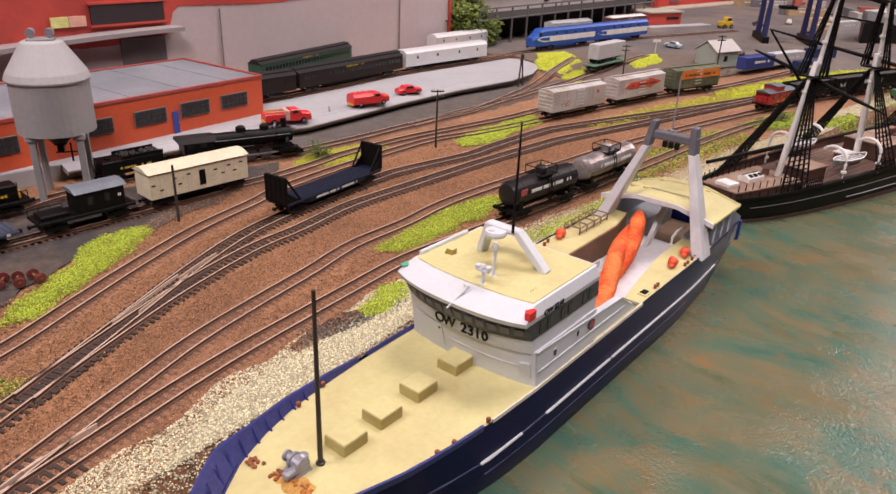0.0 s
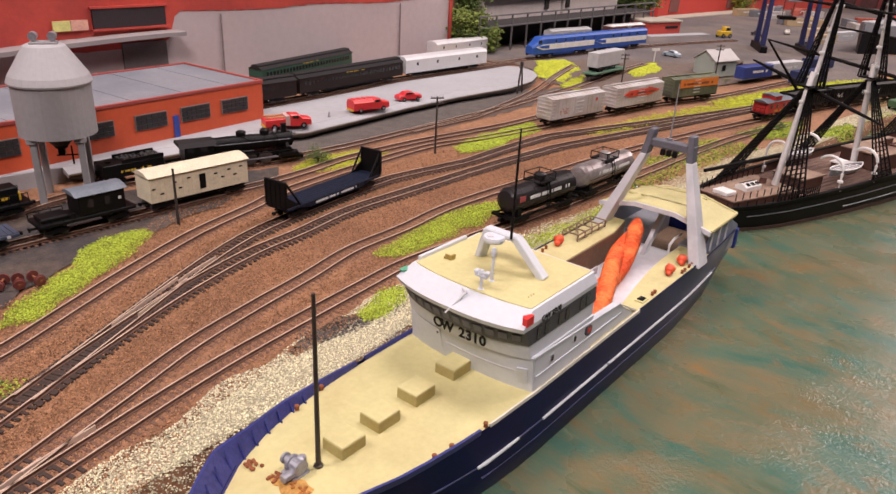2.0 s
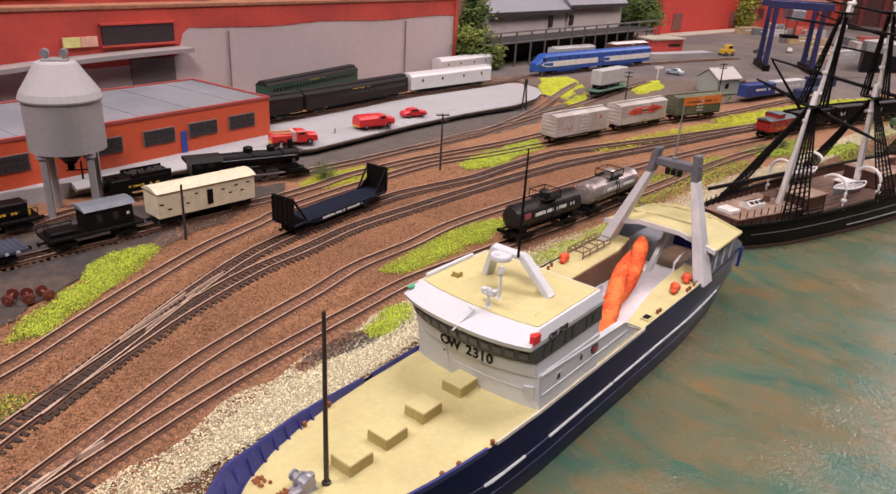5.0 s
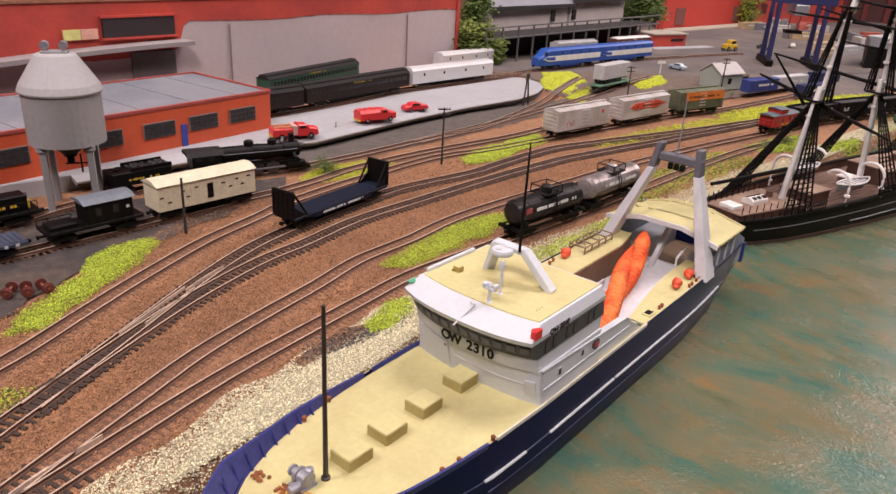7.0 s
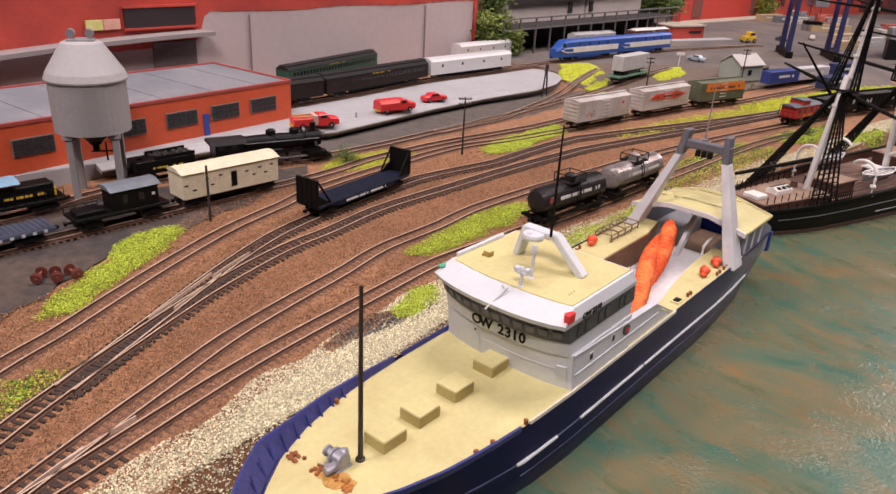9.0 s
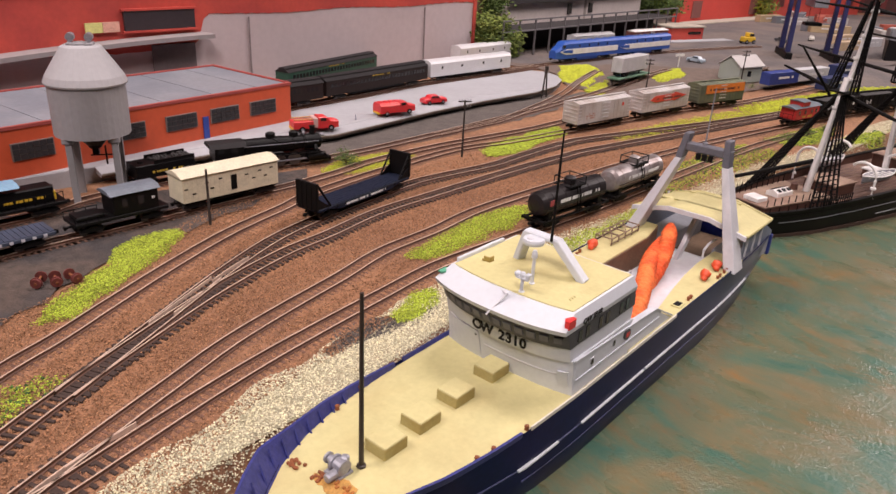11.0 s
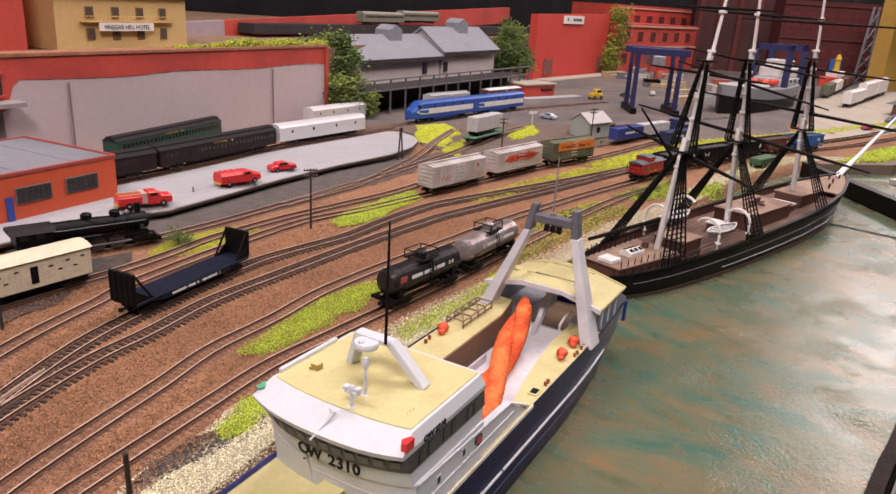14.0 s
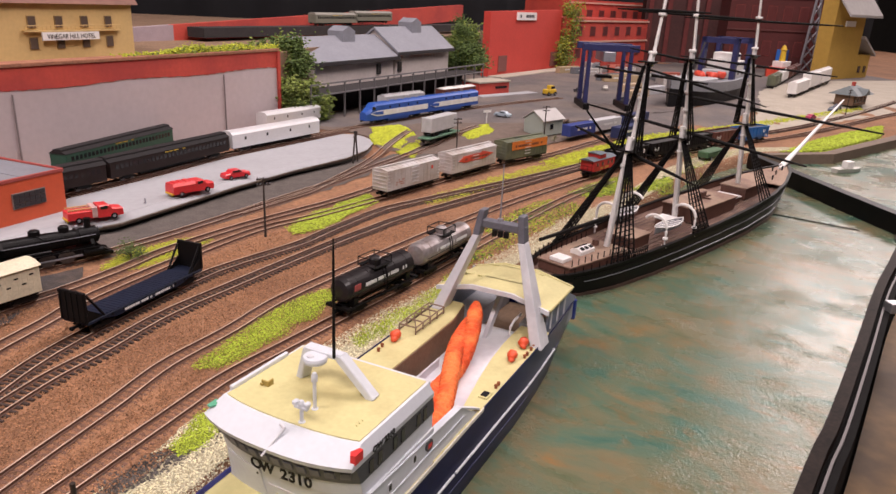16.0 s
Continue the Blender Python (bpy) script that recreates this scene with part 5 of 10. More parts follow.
def outfit_car():
    car = thing("outfit_car", "cream wooden outfit car with side windows on the shop track", "outfit car", group="cars on the shop track")
    L, W, z0, z1 = 0.0365, 0.0098, 0.0070, 0.0248
    bm = BM()
    box(bm, -L, L, -W, W, z0, z1, 0.0002)
    body = part("body", bm, REEFER_CREAM, car)
    bm = BM()
    prism(bm, [(-W - 0.0012, z1 - 0.0004), (W + 0.0012, z1 - 0.0004), (W * 0.5, z1 + 0.0022), (0, z1 + 0.0028), (-W * 0.5, z1 + 0.0022)], -L - 0.001, L + 0.001, "x")
    part("roof", bm, REEFER_CREAM, car)
    for s in (1, -1):
        for x in np.arange(-L + 0.001, L, 0.0032):
            bm = BM()
            box(bm, x - 0.00012, x + 0.00012, s * W - 0.0001, s * W + 0.00018, z0 + 0.0005, z1 - 0.0006)
            part("board_strip", bm, REEFER_CREAM, body)
        bm = BM()
        box(bm, -0.0012, 0.0032, s * W - 0.0003, s * W + 0.0004, z0 + 0.003, z0 + 0.0135)
        part("doorway", bm, LOCO_BLACK, body)
        for x, z in ((-0.034, 0.0165), (-0.0285, 0.0125), (-0.019, 0.0185), (-0.0155, 0.0140), (-0.009, 0.0195), (0.011, 0.0185), (0.0165, 0.0150), (0.0215, 0.0195), (0.026, 0.0150), (0.031, 0.0200)):
            bm = BM()
            box(bm, x - 0.0013, x + 0.0013, s * W - 0.0002, s * W + 0.0004, z - 0.0004, z + 0.0005)
            part("vent_slot", bm, LOCO_BLACK, body)
        bm = BM()
        tube(bm, [(-0.028, s * 0.007, 0.0068), (-0.012, s * 0.007, 0.0046), (0.012, s * 0.007, 0.0046), (0.028, s * 0.007, 0.0068)], 0.0004, 5)
        part("truss_rod", bm, BLACK, car)
    bm = BM()
    box(bm, -L + 0.002, L - 0.002, -0.0085, 0.0085, 0.0052, 0.0071)
    part("underframe", bm, BLACK, car)
    for x in (-0.027, 0.027):
        bogie(car, x)
    couplers(car, L)
    return car


def tool_car():
    """A black work caboose: a cab on a low flat car."""
    car = thing("work_caboose", "black work caboose with dark roof, sheen in its colour, on the shop track", "work car", group="cars on the shop track")
    bm = BM()
    box(bm, -0.034, 0.034, -0.0096, 0.0096, 0.0066, 0.0086, 0.0003)
    part("deck", bm, LOCO_BLACK, car)
    bm = BM()
    box(bm, -0.006, 0.027, -0.0088, 0.0088, 0.0086, 0.0205, 0.0003)
    cab = part("cab", bm, LOCO_BLACK, car)
    bm = BM()
    prism(bm, [(-0.0100, 0.0203), (0.0100, 0.0203), (0.0055, 0.0222), (0, 0.0228), (-0.0055, 0.0222)], -0.0085, 0.0290, "x")
    # dark roof; the bluish sheen on its top is mixed into the colour
    part("roof", bm, mat("roof_sheen_blue", (0.13, 0.15, 0.18), 0.45, vary=0.25, scale=90), cab, "dark roof with its bluish sheen put into the colour")
    for s in (1, -1):
        for x in (0.002, 0.014):
            bm = BM()
            box(bm, x - 0.002, x + 0.002, s * 0.0088 - 0.0002, s * 0.0088 + 0.0003, 0.0130, 0.0175)
            part("window", bm, DARK_GLASS, cab)
        bars(cab, 0.019, 0.024, 0.014, 0.0165, s * 0.0090, LETTER_WHITE, 1, 2)
        bm = BM()
        for x in (-0.0335, -0.026, -0.018, -0.010):
            rod(bm, (x, s * 0.0092, 0.0086), (x, s * 0.0092, 0.0115), 0.0003, n=5)
        rod(bm, (-0.0335, s * 0.0092, 0.0115), (-0.010, s * 0.0092, 0.0115), 0.0003, n=5)
        part("railing", bm, BLACK, car)
    bm = BM()
    box(bm, -0.031, -0.012, -0.006, 0.006, 0.0086, 0.0112, 0.0005)
    part("tool_box", bm, LOCO_BLACK, car)
    for x in (-0.022, 0.022):
        bogie(car, x)
    couplers(car, 0.034)
    return car


def gondola():
    car = thing("flat_car", "dark blue-grey flat car with stake pockets on the shop track", "flat car", group="cars on the shop track")
    L = 0.044
    bm = BM()
    box(bm, -L, L, -0.0096, 0.0096, 0.0068, 0.0090, 0.0003)
    deck = part("deck", bm, mat("deck_grey_blue", (0.035, 0.045, 0.075), 0.6, vary=0.3, scale=90), car)
    for x in np.arange(-L + 0.001, L - 0.001, 0.003):
        bm = BM()
        box(bm, x, x + 0.0026, -0.009, 0.009, 0.0088, 0.0094)
        part("deck_board", bm, deck.data.materials[0], deck)
    for s in (1, -1):
        for x in np.arange(-L + 0.004, L, 0.006):
            bm = BM()
            box(bm, x - 0.001, x + 0.001, s * 0.0096 - 0.0002, s * 0.0096 + 0.0008, 0.0070, 0.0086)
            part("stake_pocket", bm, PALE, deck)
    bm = BM()
    box(bm, -L + 0.006, L - 0.006, -0.004, 0.004, 0.0050, 0.0069)
    part("underframe", bm, BLACK, car)
    for x in (-0.030, 0.030):
        bogie(car, x)
    couplers(car, L)
    return car


def switcher():
    """A small black diesel with yellow end stripes."""
    car = thing("switch_engine", "black diesel switch engine with yellow ends and blue-grey roof", "locomotive", group="engines by the shop")
    bm = BM()
    box(bm, -0.034, 0.034, -0.0095, 0.0095, 0.0065, 0.0088, 0.0003)
    part("frame_plate", bm, LOCO_BLACK, car)
    bm = BM()
    box(bm, -0.010, 0.028, -0.0062, 0.0062, 0.0088, 0.0190, 0.0008)
    hood = part("hood", bm, LOCO_BLACK, car)
    bm = BM()
    box(bm, -0.028, -0.010, -0.0090, 0.0090, 0.0088, 0.0225, 0.0004)
    cab = part("cab", bm, LOCO_BLACK, car)
    bm = BM()
    prism(bm, [(-0.0098, 0.0223), (0.0098, 0.0223), (0.005, 0.0243), (-0.005, 0.0243)], -0.0295, 0.008, "x")
    part("cab_roof", bm, mat("roof_blue", (0.17, 0.30, 0.42), 0.5, vary=0.2, scale=90), cab, "pale blue roof")
    for s in (1, -1):
        bm = BM()
        box(bm, -0.025, -0.013, s * 0.0090 - 0.0002, s * 0.0090 + 0.0003, 0.0150, 0.0205)
        part("window", bm, DARK_GLASS, cab)
        bm = BM()
        box(bm, 0.0275, 0.0290, s * 0.0030 - 0.0028, s * 0.0030 + 0.0028, 0.0095, 0.0155, 0.0003)
        part("end_stripe", bm, YELLOW, hood)
        bars(hood, -0.002, 0.022, 0.0115, 0.0140, s * 0.0065, YELLOW, 1, 3)
        bm = BM()
        for x in np.linspace(-0.008, 0.032, 8):
            rod(bm, (x, s * 0.0092, 0.0088), (x, s * 0.0092, 0.0150), 0.00025, n=5)
        rod(bm, (-0.008, s * 0.0092, 0.0150), (0.032, s * 0.0092, 0.0150), 0.00025, n=5)
        part("hand_rail", bm, BLACK, car)
    for x in (-0.021, 0.021):
        bogie(car, x)
    couplers(car, 0.034)
    return car


def steam_engine():
    car = thing("steam_locomotive", "black steam locomotive standing on the shop track", "locomotive", group="engines by the shop")
    bm = BM()
    lathe(bm, [(0.0052, -0.016), (0.0064, -0.0155), (0.0064, 0.012), (0.0056, 0.030), (0.0062, 0.0302), (0.0062, 0.041), (0.0040, 0.0416), (0.0038, 0.0424)], 22, (0, 0, 0.0168), "x")
    boiler = part("boiler", bm, LOCO_BLACK, car)
    for x, r, z0, z1 in ((0.006, 0.0034, 0.0225, 0.0272), (0.0225, 0.0032, 0.0220, 0.0268)):
        bm = BM()
        lathe(bm, [(r, z0), (r, z1 - 0.001), (r * 0.6, z1)], 14, (x, 0, 0))
        part("dome", bm, LOCO_BLACK, boiler)
    bm = BM()
    lathe(bm, [(0.0021, 0.021), (0.0019, 0.0285), (0.0024, 0.0295)], 14, (0.0365, 0, 0))
    part("smokestack", bm, LOCO_BLACK, boiler)
    bm = BM()
    rod(bm, (0.0425, 0, 0.021), (0.0452, 0, 0.021), 0.0014)
    part("headlamp", bm, GREY_METAL, boiler)
    bm = BM()
    box(bm, -0.034, -0.015, -0.0088, 0.0088, 0.0090, 0.0202, 0.0004)
    cab = part("cab", bm, LOCO_BLACK, car)
    bm = BM()
    prism(bm, [(-0.0095, 0.0199), (0.0095, 0.0199), (0.0060, 0.0230), (-0.0060, 0.0230)], -0.037, -0.013, "x")
    part("cab_roof", bm, COACH_ROOF, cab)
    for s in (1, -1):
        for x in (-0.030, -0.0215):
            bm = BM()
            box(bm, x - 0.002, x + 0.002, s * 0.0088 - 0.0002, s * 0.0088 + 0.0003, 0.0160, 0.0198)
            part("window", bm, DARK_GLASS, cab)
        bm = BM()
        box(bm, -0.015, 0.040, s * 0.0092 - 0.0012, s * 0.0092 + 0.0002, 0.0098, 0.0104)
        part("running_board", bm, LOCO_BLACK, car)
        bm = BM()
        rod(bm, (0.030, s * 0.0080, 0.0068), (0.042, s * 0.0080, 0.0068), 0.0026, n=12)
        part("cylinder", bm, LOCO_BLACK, car)
        for x in (-0.012, -0.001, 0.010, 0.021):
            bm = BM()
            lathe(bm, [(0.0050, s * 0.0052), (0.0050, s * 0.0060), (0.0042, s * 0.0062)][:: 1 if s > 0 else -1], 16, (x, 0, 0.0048), "y")
            part("driving_wheel", bm, WHEEL_STEEL, car)
        bm = BM()
        box(bm, -0.014, 0.034, s * 0.0068 - 0.0003, s * 0.0068 + 0.0003, 0.0042, 0.0052)
        part("side_rod", bm, GREY_METAL, car)
    for s in (1, -1):
        bm = BM()
        rod(bm, (-0.014, s * 0.0070, 0.0188), (0.039, s * 0.0066, 0.0182), 0.00028, n=5)
        for x in np.linspace(-0.012, 0.037, 7):
            rod(bm, (x, s * 0.0058, 0.0184), (x, s * 0.0070, 0.0185), 0.00022, n=4)
        part("handrail", bm, GREY_METAL, boiler)
        bm = BM()
        rod(bm, (-0.006, s * 0.0082, 0.0118), (0.012, s * 0.0082, 0.0118), 0.0013, n=10)
        part("air_tank", bm, LOCO_BLACK, boiler)
        bm = BM()
        tube(bm, [(0.0365, s * 0.0060, 0.0150), (0.0365, s * 0.0080, 0.0120), (0.0360, s * 0.0080, 0.0085)], 0.0013, 8)
        tube(bm, [(0.006, s * 0.0030, 0.0232), (0.010, s * 0.0058, 0.0200), (0.028, s * 0.0062, 0.0190)], 0.0005, 6)
        part("steam_pipe", bm, LOCO_BLACK, boiler)
    for x in np.linspace(-0.012, 0.029, 6):
        bm = BM()
        lathe(bm, [(0.0066, x - 0.0003), (0.0066, x + 0.0003)], 20, (0, 0, 0.0168), "x")
        part("boiler_band", bm, LOCO_BLACK, boiler)
    bm = BM()
    lathe(bm, [(0.0010, 0.0225), (0.0012, 0.0245), (0.0006, 0.0256)], 10, (0.0300, 0.0, 0))
    part("bell", bm, GREY_METAL, boiler)
    bm = BM()
    prism(bm, [(0.042, 0.0085), (0.049, 0.0015), (0.047, 0.0012), (0.042, 0.0060)], -0.0065, 0.0065, "y")
    part("pilot", bm, LOCO_BLACK, car)
    bm = BM()
    box(bm, -0.033, 0.040, -0.0045, 0.0045, 0.0050, 0.0100)
    part("frame_plate", bm, LOCO_BLACK, car)
    bogie(car, 0.040)
    return car


def tender():
    car = thing("tender", "black coal tender behind the steam locomotive", "tender", group="engines by the shop")
    bm = BM()
    box(bm, -0.026, 0.026, -0.0088, 0.0088, 0.0070, 0.0180, 0.0005)
    body = part("tank", bm, LOCO_BLACK, car)
    for s in (1, -1):
        bm = BM()
        box(bm, -0.010, 0.026, s * 0.0082 - 0.0005, s * 0.0082 + 0.0005, 0.0178, 0.0208)
        part("coal_board", bm, LOCO_BLACK, body)
        bars(body, -0.016, 0.014, 0.0105, 0.0130, s * 0.0090, LETTER_GOLD, 1, 3, fill=0.5)
    bm = BM()
    r = random.Random(5)
    for i in range(60):
        lump(bm, (r.uniform(-0.009, 0.025), r.uniform(-0.0072, 0.0072), 0.0182 + r.uniform(0, 0.0012)), 0.0014, r)
    part("coal_load", bm, COAL, car)
    bm = BM()
    lathe(bm, [(0.0026, 0.0178), (0.0026, 0.0192)], 12, (-0.018, 0, 0))
    part("water_hatch", bm, LOCO_BLACK, body)
    for x in (-0.015, 0.015):
        bogie(car, x)
    couplers(car, 0.026)
    return car


def coach(paint_, roof, label, length=0.150, group="coaches behind the platform", clerestory=True, windows=True):
    car = thing("passenger_coach", label, "coach", group=group)
    L, W, z0, z1 = length / 2, 0.0098, 0.0055, 0.0212
    bm = BM()
    box(bm, -L, L, -W, W, z0, z1, 0.0003)
    body = part("body", bm, paint_, car)
    bm = BM()
    if clerestory:
        prism(bm, [(-W - 0.0004, z1 - 0.0003), (W + 0.0004, z1 - 0.0003), (W * 0.6, z1 + 0.0020), (W * 0.5, z1 + 0.0022), (W * 0.5, z1 + 0.0036), (W * 0.3, z1 + 0.0044), (-W * 0.3, z1 + 0.0044), (-W * 0.5, z1 + 0.0036), (-W * 0.5, z1 + 0.0022), (-W * 0.6, z1 + 0.0020)], -L - 0.001, L + 0.001, "x")
    else:
        prism(bm, [(-W - 0.0002, z1 - 0.0003), (W + 0.0002, z1 - 0.0003), (W * 0.8, z1 + 0.0022), (W * 0.45, z1 + 0.0036), (-W * 0.45, z1 + 0.0036), (-W * 0.8, z1 + 0.0022)], -L, L, "x")
    part("roof", bm, roof, car)
    n = int(length / 0.0058)
    for s in (1, -1):
        for i in range(n):
            if not windows:
                break
            x = -L + 0.008 + i * (length - 0.016) / (n - 1)
            bm = BM()
            box(bm, x - 0.0018, x + 0.0018, s * W - 0.0002, s * W + 0.0003, 0.0135, 0.0178)
            part("window", bm, DARK_GLASS, body)
        if windows:
            bars(body, -0.014, 0.014, 0.0190, 0.0205, s * (W + 0.0003), LETTER_GOLD, 1, 3)
        else:
            for x in (-0.055, -0.02, 0.02, 0.055):
                bm = BM()
                box(bm, x - 0.0015, x + 0.0015, s * W - 0.0002, s * W + 0.0003, 0.0140, 0.0175, 0.0002)
                part("window", bm, DARK_GLASS, body)
            for k in range(7):
                bm = BM()
                z = 0.0068 + k * 0.0009
                box(bm, -L + 0.002, L - 0.002, s * W - 0.0001, s * W + 0.00022, z, z + 0.0004)
                part("flute", bm, paint_, body)
    bm = BM()
    box(bm, -L * 0.55, L * 0.55, -0.007, 0.007, 0.0025, 0.0056, 0.0004)
    part("underframe", bm, BLACK, car)
    for x in (-L + 0.022, L - 0.022):
        bogie(car, x)
    couplers(car, L)
    return car


def streamliner(label, cab=True, length=0.148):
    car = thing("diesel_locomotive", label, "locomotive", group="blue and white diesel pair")
    L, W, z0, z1 = length / 2, 0.0098, 0.0052, 0.0255
    nose = 0.020 if cab else 0.0
    bm = BM()
    rows_ = []
    for x in (-L, L - nose) + ((L - nose * 0.55, L - nose * 0.5, L - nose * 0.2, L) if cab else ()):
        u = max(0.0, (x - (L - nose)) / nose) if cab else 0
        top = z1 - (0.0 if u < 0.4 else (0.006 if u < 0.55 else 0.007 + 0.006 * (u - 0.5)))
        w = W * (1 - 0.35 * u**3)
        rows_.append([(x, -w, z0), (x, -w, top - 0.003), (x, -w * 0.7, top - 0.0006), (x, 0, top), (x, w * 0.7, top - 0.0006), (x, w, top - 0.003), (x, w, z0)])
    loft(bm, rows_)
    body = part("body", bm, DIESEL_BLUE, car)
    for s in (1, -1):
        bm = BM()
        pts_ = [(-L + 0.002, 0.0100), (L - 0.020, 0.0100), (L - 0.006, 0.0135), (L - 0.020, 0.0165), (-L + 0.002, 0.0165)]
        prism(bm, pts_, s * W, s * (W + 0.0006), "y")
        part("stripe", bm, DIESEL_WHITE, body, "white side stripe")
        bm = BM()
        x1 = L - 0.034 if cab else L - 0.030
        prism(bm, [(x1, 0.0112), (x1 + 0.018, 0.0122), (x1 + 0.024, 0.0142), (x1 + 0.018, 0.0155), (x1, 0.0152)], s * (W + 0.0006), s * (W + 0.0009), "y")
        part("emblem", bm, DIESEL_BLUE, body)
        for x in np.linspace(-L + 0.03, L - 0.05, 4):
            bm = BM()
            lathe(bm, [(0.0015, -0.0002), (0.0015, 0.0003)], 12, (x, s * W, 0.0195), "y")
            part("porthole", bm, DARK_GLASS, body)
        if cab:
            bm = BM()
            box(bm, L - 0.0165, L - 0.0115, s * W * 0.92 - 0.0006, s * W * 0.92 + 0.0012, 0.0180, 0.0218)
            part("cab_window", bm, DARK_GLASS, body)
    for i in range(5):
        bm = BM()
        lathe(bm, [(0.0030, z1 - 0.001), (0.0030, z1 + 0.0005)], 14, (-L + 0.02 + i * 0.018, 0, 0))
        part("roof_fan", bm, STEEL, body)
    bm = BM()
    box(bm, -0.025, 0.025, -0.008, 0.008, 0.0018, 0.0054, 0.0005)
    part("fuel_tank", bm, DIESEL_BLUE, car)
    for x in (-L + 0.026, L - 0.030):
        bogie(car, x)
    couplers(car, L)
    return car


def trailer_flat():
    car = thing("piggyback_flat_car", "green flat car carrying a grey road trailer", "flat car", group="freight cars in the yard")
    bm = BM()
    box(bm, -0.042, 0.042, -0.0090, 0.0090, 0.0060, 0.0082, 0.0003)
    part("deck", bm, mat("deck_green", (0.10, 0.20, 0.13), 0.6, vary=0.25), car, "green flat car deck")
    for x in (-0.028, 0.028):
        bogie(car, x)
    couplers(car, 0.042)
    trailer = thing("road_trailer", "grey box road trailer standing on a flat car", "trailer")
    bm = BM()
    box(bm, -0.036, 0.034, -0.0080, 0.0080, 0.0135, 0.0310, 0.0004)
    part("body", bm, TRAILER_GREY, trailer)
    bm = BM()
    box(bm, -0.034, 0.030, -0.005, 0.005, 0.0115, 0.0136)
    part("chassis", bm, BLACK, trailer)
    for x in (-0.028, -0.020):
        for s in (1, -1):
            bm = BM()
            rod(bm, (x, s * 0.0048, 0.0108), (x, s * 0.0078, 0.0108), 0.0026, n=12)
            part("wheel", bm, BLACK, trailer)
    bm = BM()
    for s in (1, -1):
        box(bm, 0.018, 0.0195, s * 0.004 - 0.0006, s * 0.004 + 0.0006, 0.0082, 0.0120)
    part("landing_leg", bm, BLACK, trailer)
    return car, trailer


def put(ob, track, where, flip=False):
    ob.matrix_basis = spot(track, where) @ (pose(0, 0, 0, 0, 0, 180) if flip else Matrix())
    return ob


def train_poses(track, where, spacings):
    """Poses of coupled cars one after the other ahead of a plan point."""
    q, h = TRACK_LINES[track]
    i = int(np.argmin(((q - np.array(where)) ** 2).sum(1)))
    out = []
    for d in spacings:
        i = min(i + int(round(d / 0.001)), len(q) - 1)
        out.append(pose(q[i, 0], q[i, 1], track_z(track, *q[i]) + RAIL_TOP, 0, 0, math.degrees(h[i])))
    return out


# the coal train, its tail on the main track
TRAIN = train_poses("main", (0.322, 0.822), (0.0, 0.074, 0.086, 0.084, 0.084, 0.081))
caboose().matrix_basis = TRAIN[0]
black_a = hopper(HOPPER_BLACK, "black hopper car loaded with coal in the train", 0.082, 14)
black_a.matrix_basis = TRAIN[1]
black_b = hopper(HOPPER_BLACK, "black hopper car loaded with coal in the train", 0.076, 8)
black_b.matrix_basis = TRAIN[2]
copy_thing(black_a, TRAIN[3])
brown = hopper(HOPPER_BROWN, "brown hopper car loaded with coal in the train", 0.073, 8)
brown.matrix_basis = TRAIN[4]
blue = hopper(HOPPER_BLUE, "bright blue hopper car loaded with coal in the train", 0.073, 8)
blue.matrix_basis = TRAIN[5]

put(tank_car(TANK_BLACK, "black tank car with white lettering on the quay track", 3), "quay", (0.0455, 0.4455))
put(tank_car(TANK_SILVER, "weathered silver tank car on the quay track", 5), "quay", (0.0975, 0.512))
put(bulkhead_flat(), "yard_two", (-0.1035, 0.439))
put(outfit_car(), "shop_one", (-0.1925, 0.4215))
put(tool_car(), "shop_one", (-0.2375, 0.3605)).scale = (0.86, 1, 1.1)
put(gondola(), "shop_one", (-0.287, 0.293))
put(switcher(), "shop_two", (-0.306, 0.350))
put(steam_engine(), "shop_two", (-0.195, 0.502)).scale = (1.16, 1.05, 1.0)
put(tender(), "shop_two", (-0.258, 0.452)).scale = (0.86, 1, 0.9)
put(box_car(SILVER, "weathered silver box car with a small red emblem", emblem="spot"), "yard_three", (0.086, 0.733)).scale = (1.08, 1.05, 1.08)
put(box_car(SILVER, "weathered silver box car with a long red arrow emblem", emblem="arrow"), "yard_three", (0.163, 0.814)).scale = (1.12, 1.05, 1.1)
put(box_car(OLIVE, "olive box car with an orange side panel", emblem="stripe"), "yard_three", (0.242, 0.889)).scale = (1.05, 1.05, 1.1)
dark_coach = coach(COACH_BROWN, COACH_ROOF, "dark brown passenger coach with clerestory roof", 0.165)
dark_coach.matrix_basis = spot("back_one", (-0.160, 0.765))
copy_thing(dark_coach, spot("back_one", (-0.252, 0.622)))
put(coach(PULLMAN, COACH_ROOF, "dark green passenger coach with clerestory roof", 0.165), "back_two", (-0.222, 0.80))
put(coach(SILVER_BRIGHT, SILVER_BRIGHT, "bright silver streamlined passenger coach", 0.150, clerestory=False, windows=False), "back_one", (-0.068, 0.902))
put(coach(SILVER_BRIGHT, SILVER_BRIGHT, "bright silver streamlined passenger coach", 0.150, clerestory=False, windows=False), "back_two", (-0.052, 1.045)).scale = (0.75, 1, 0.95)
put(streamliner("blue and white streamlined diesel locomotive with cab"), "far", (0.092, 1.110), True).scale = (1, 1, 1.2)
put(streamliner("blue and white streamlined diesel booster unit", False), "far", (0.190, 1.219), True).scale = (1, 1, 1.2)
flat_, trailer_ = trailer_flat()
put(flat_, "shop_two", (0.149, 0.993)).scale = (1.08, 1, 1.05)
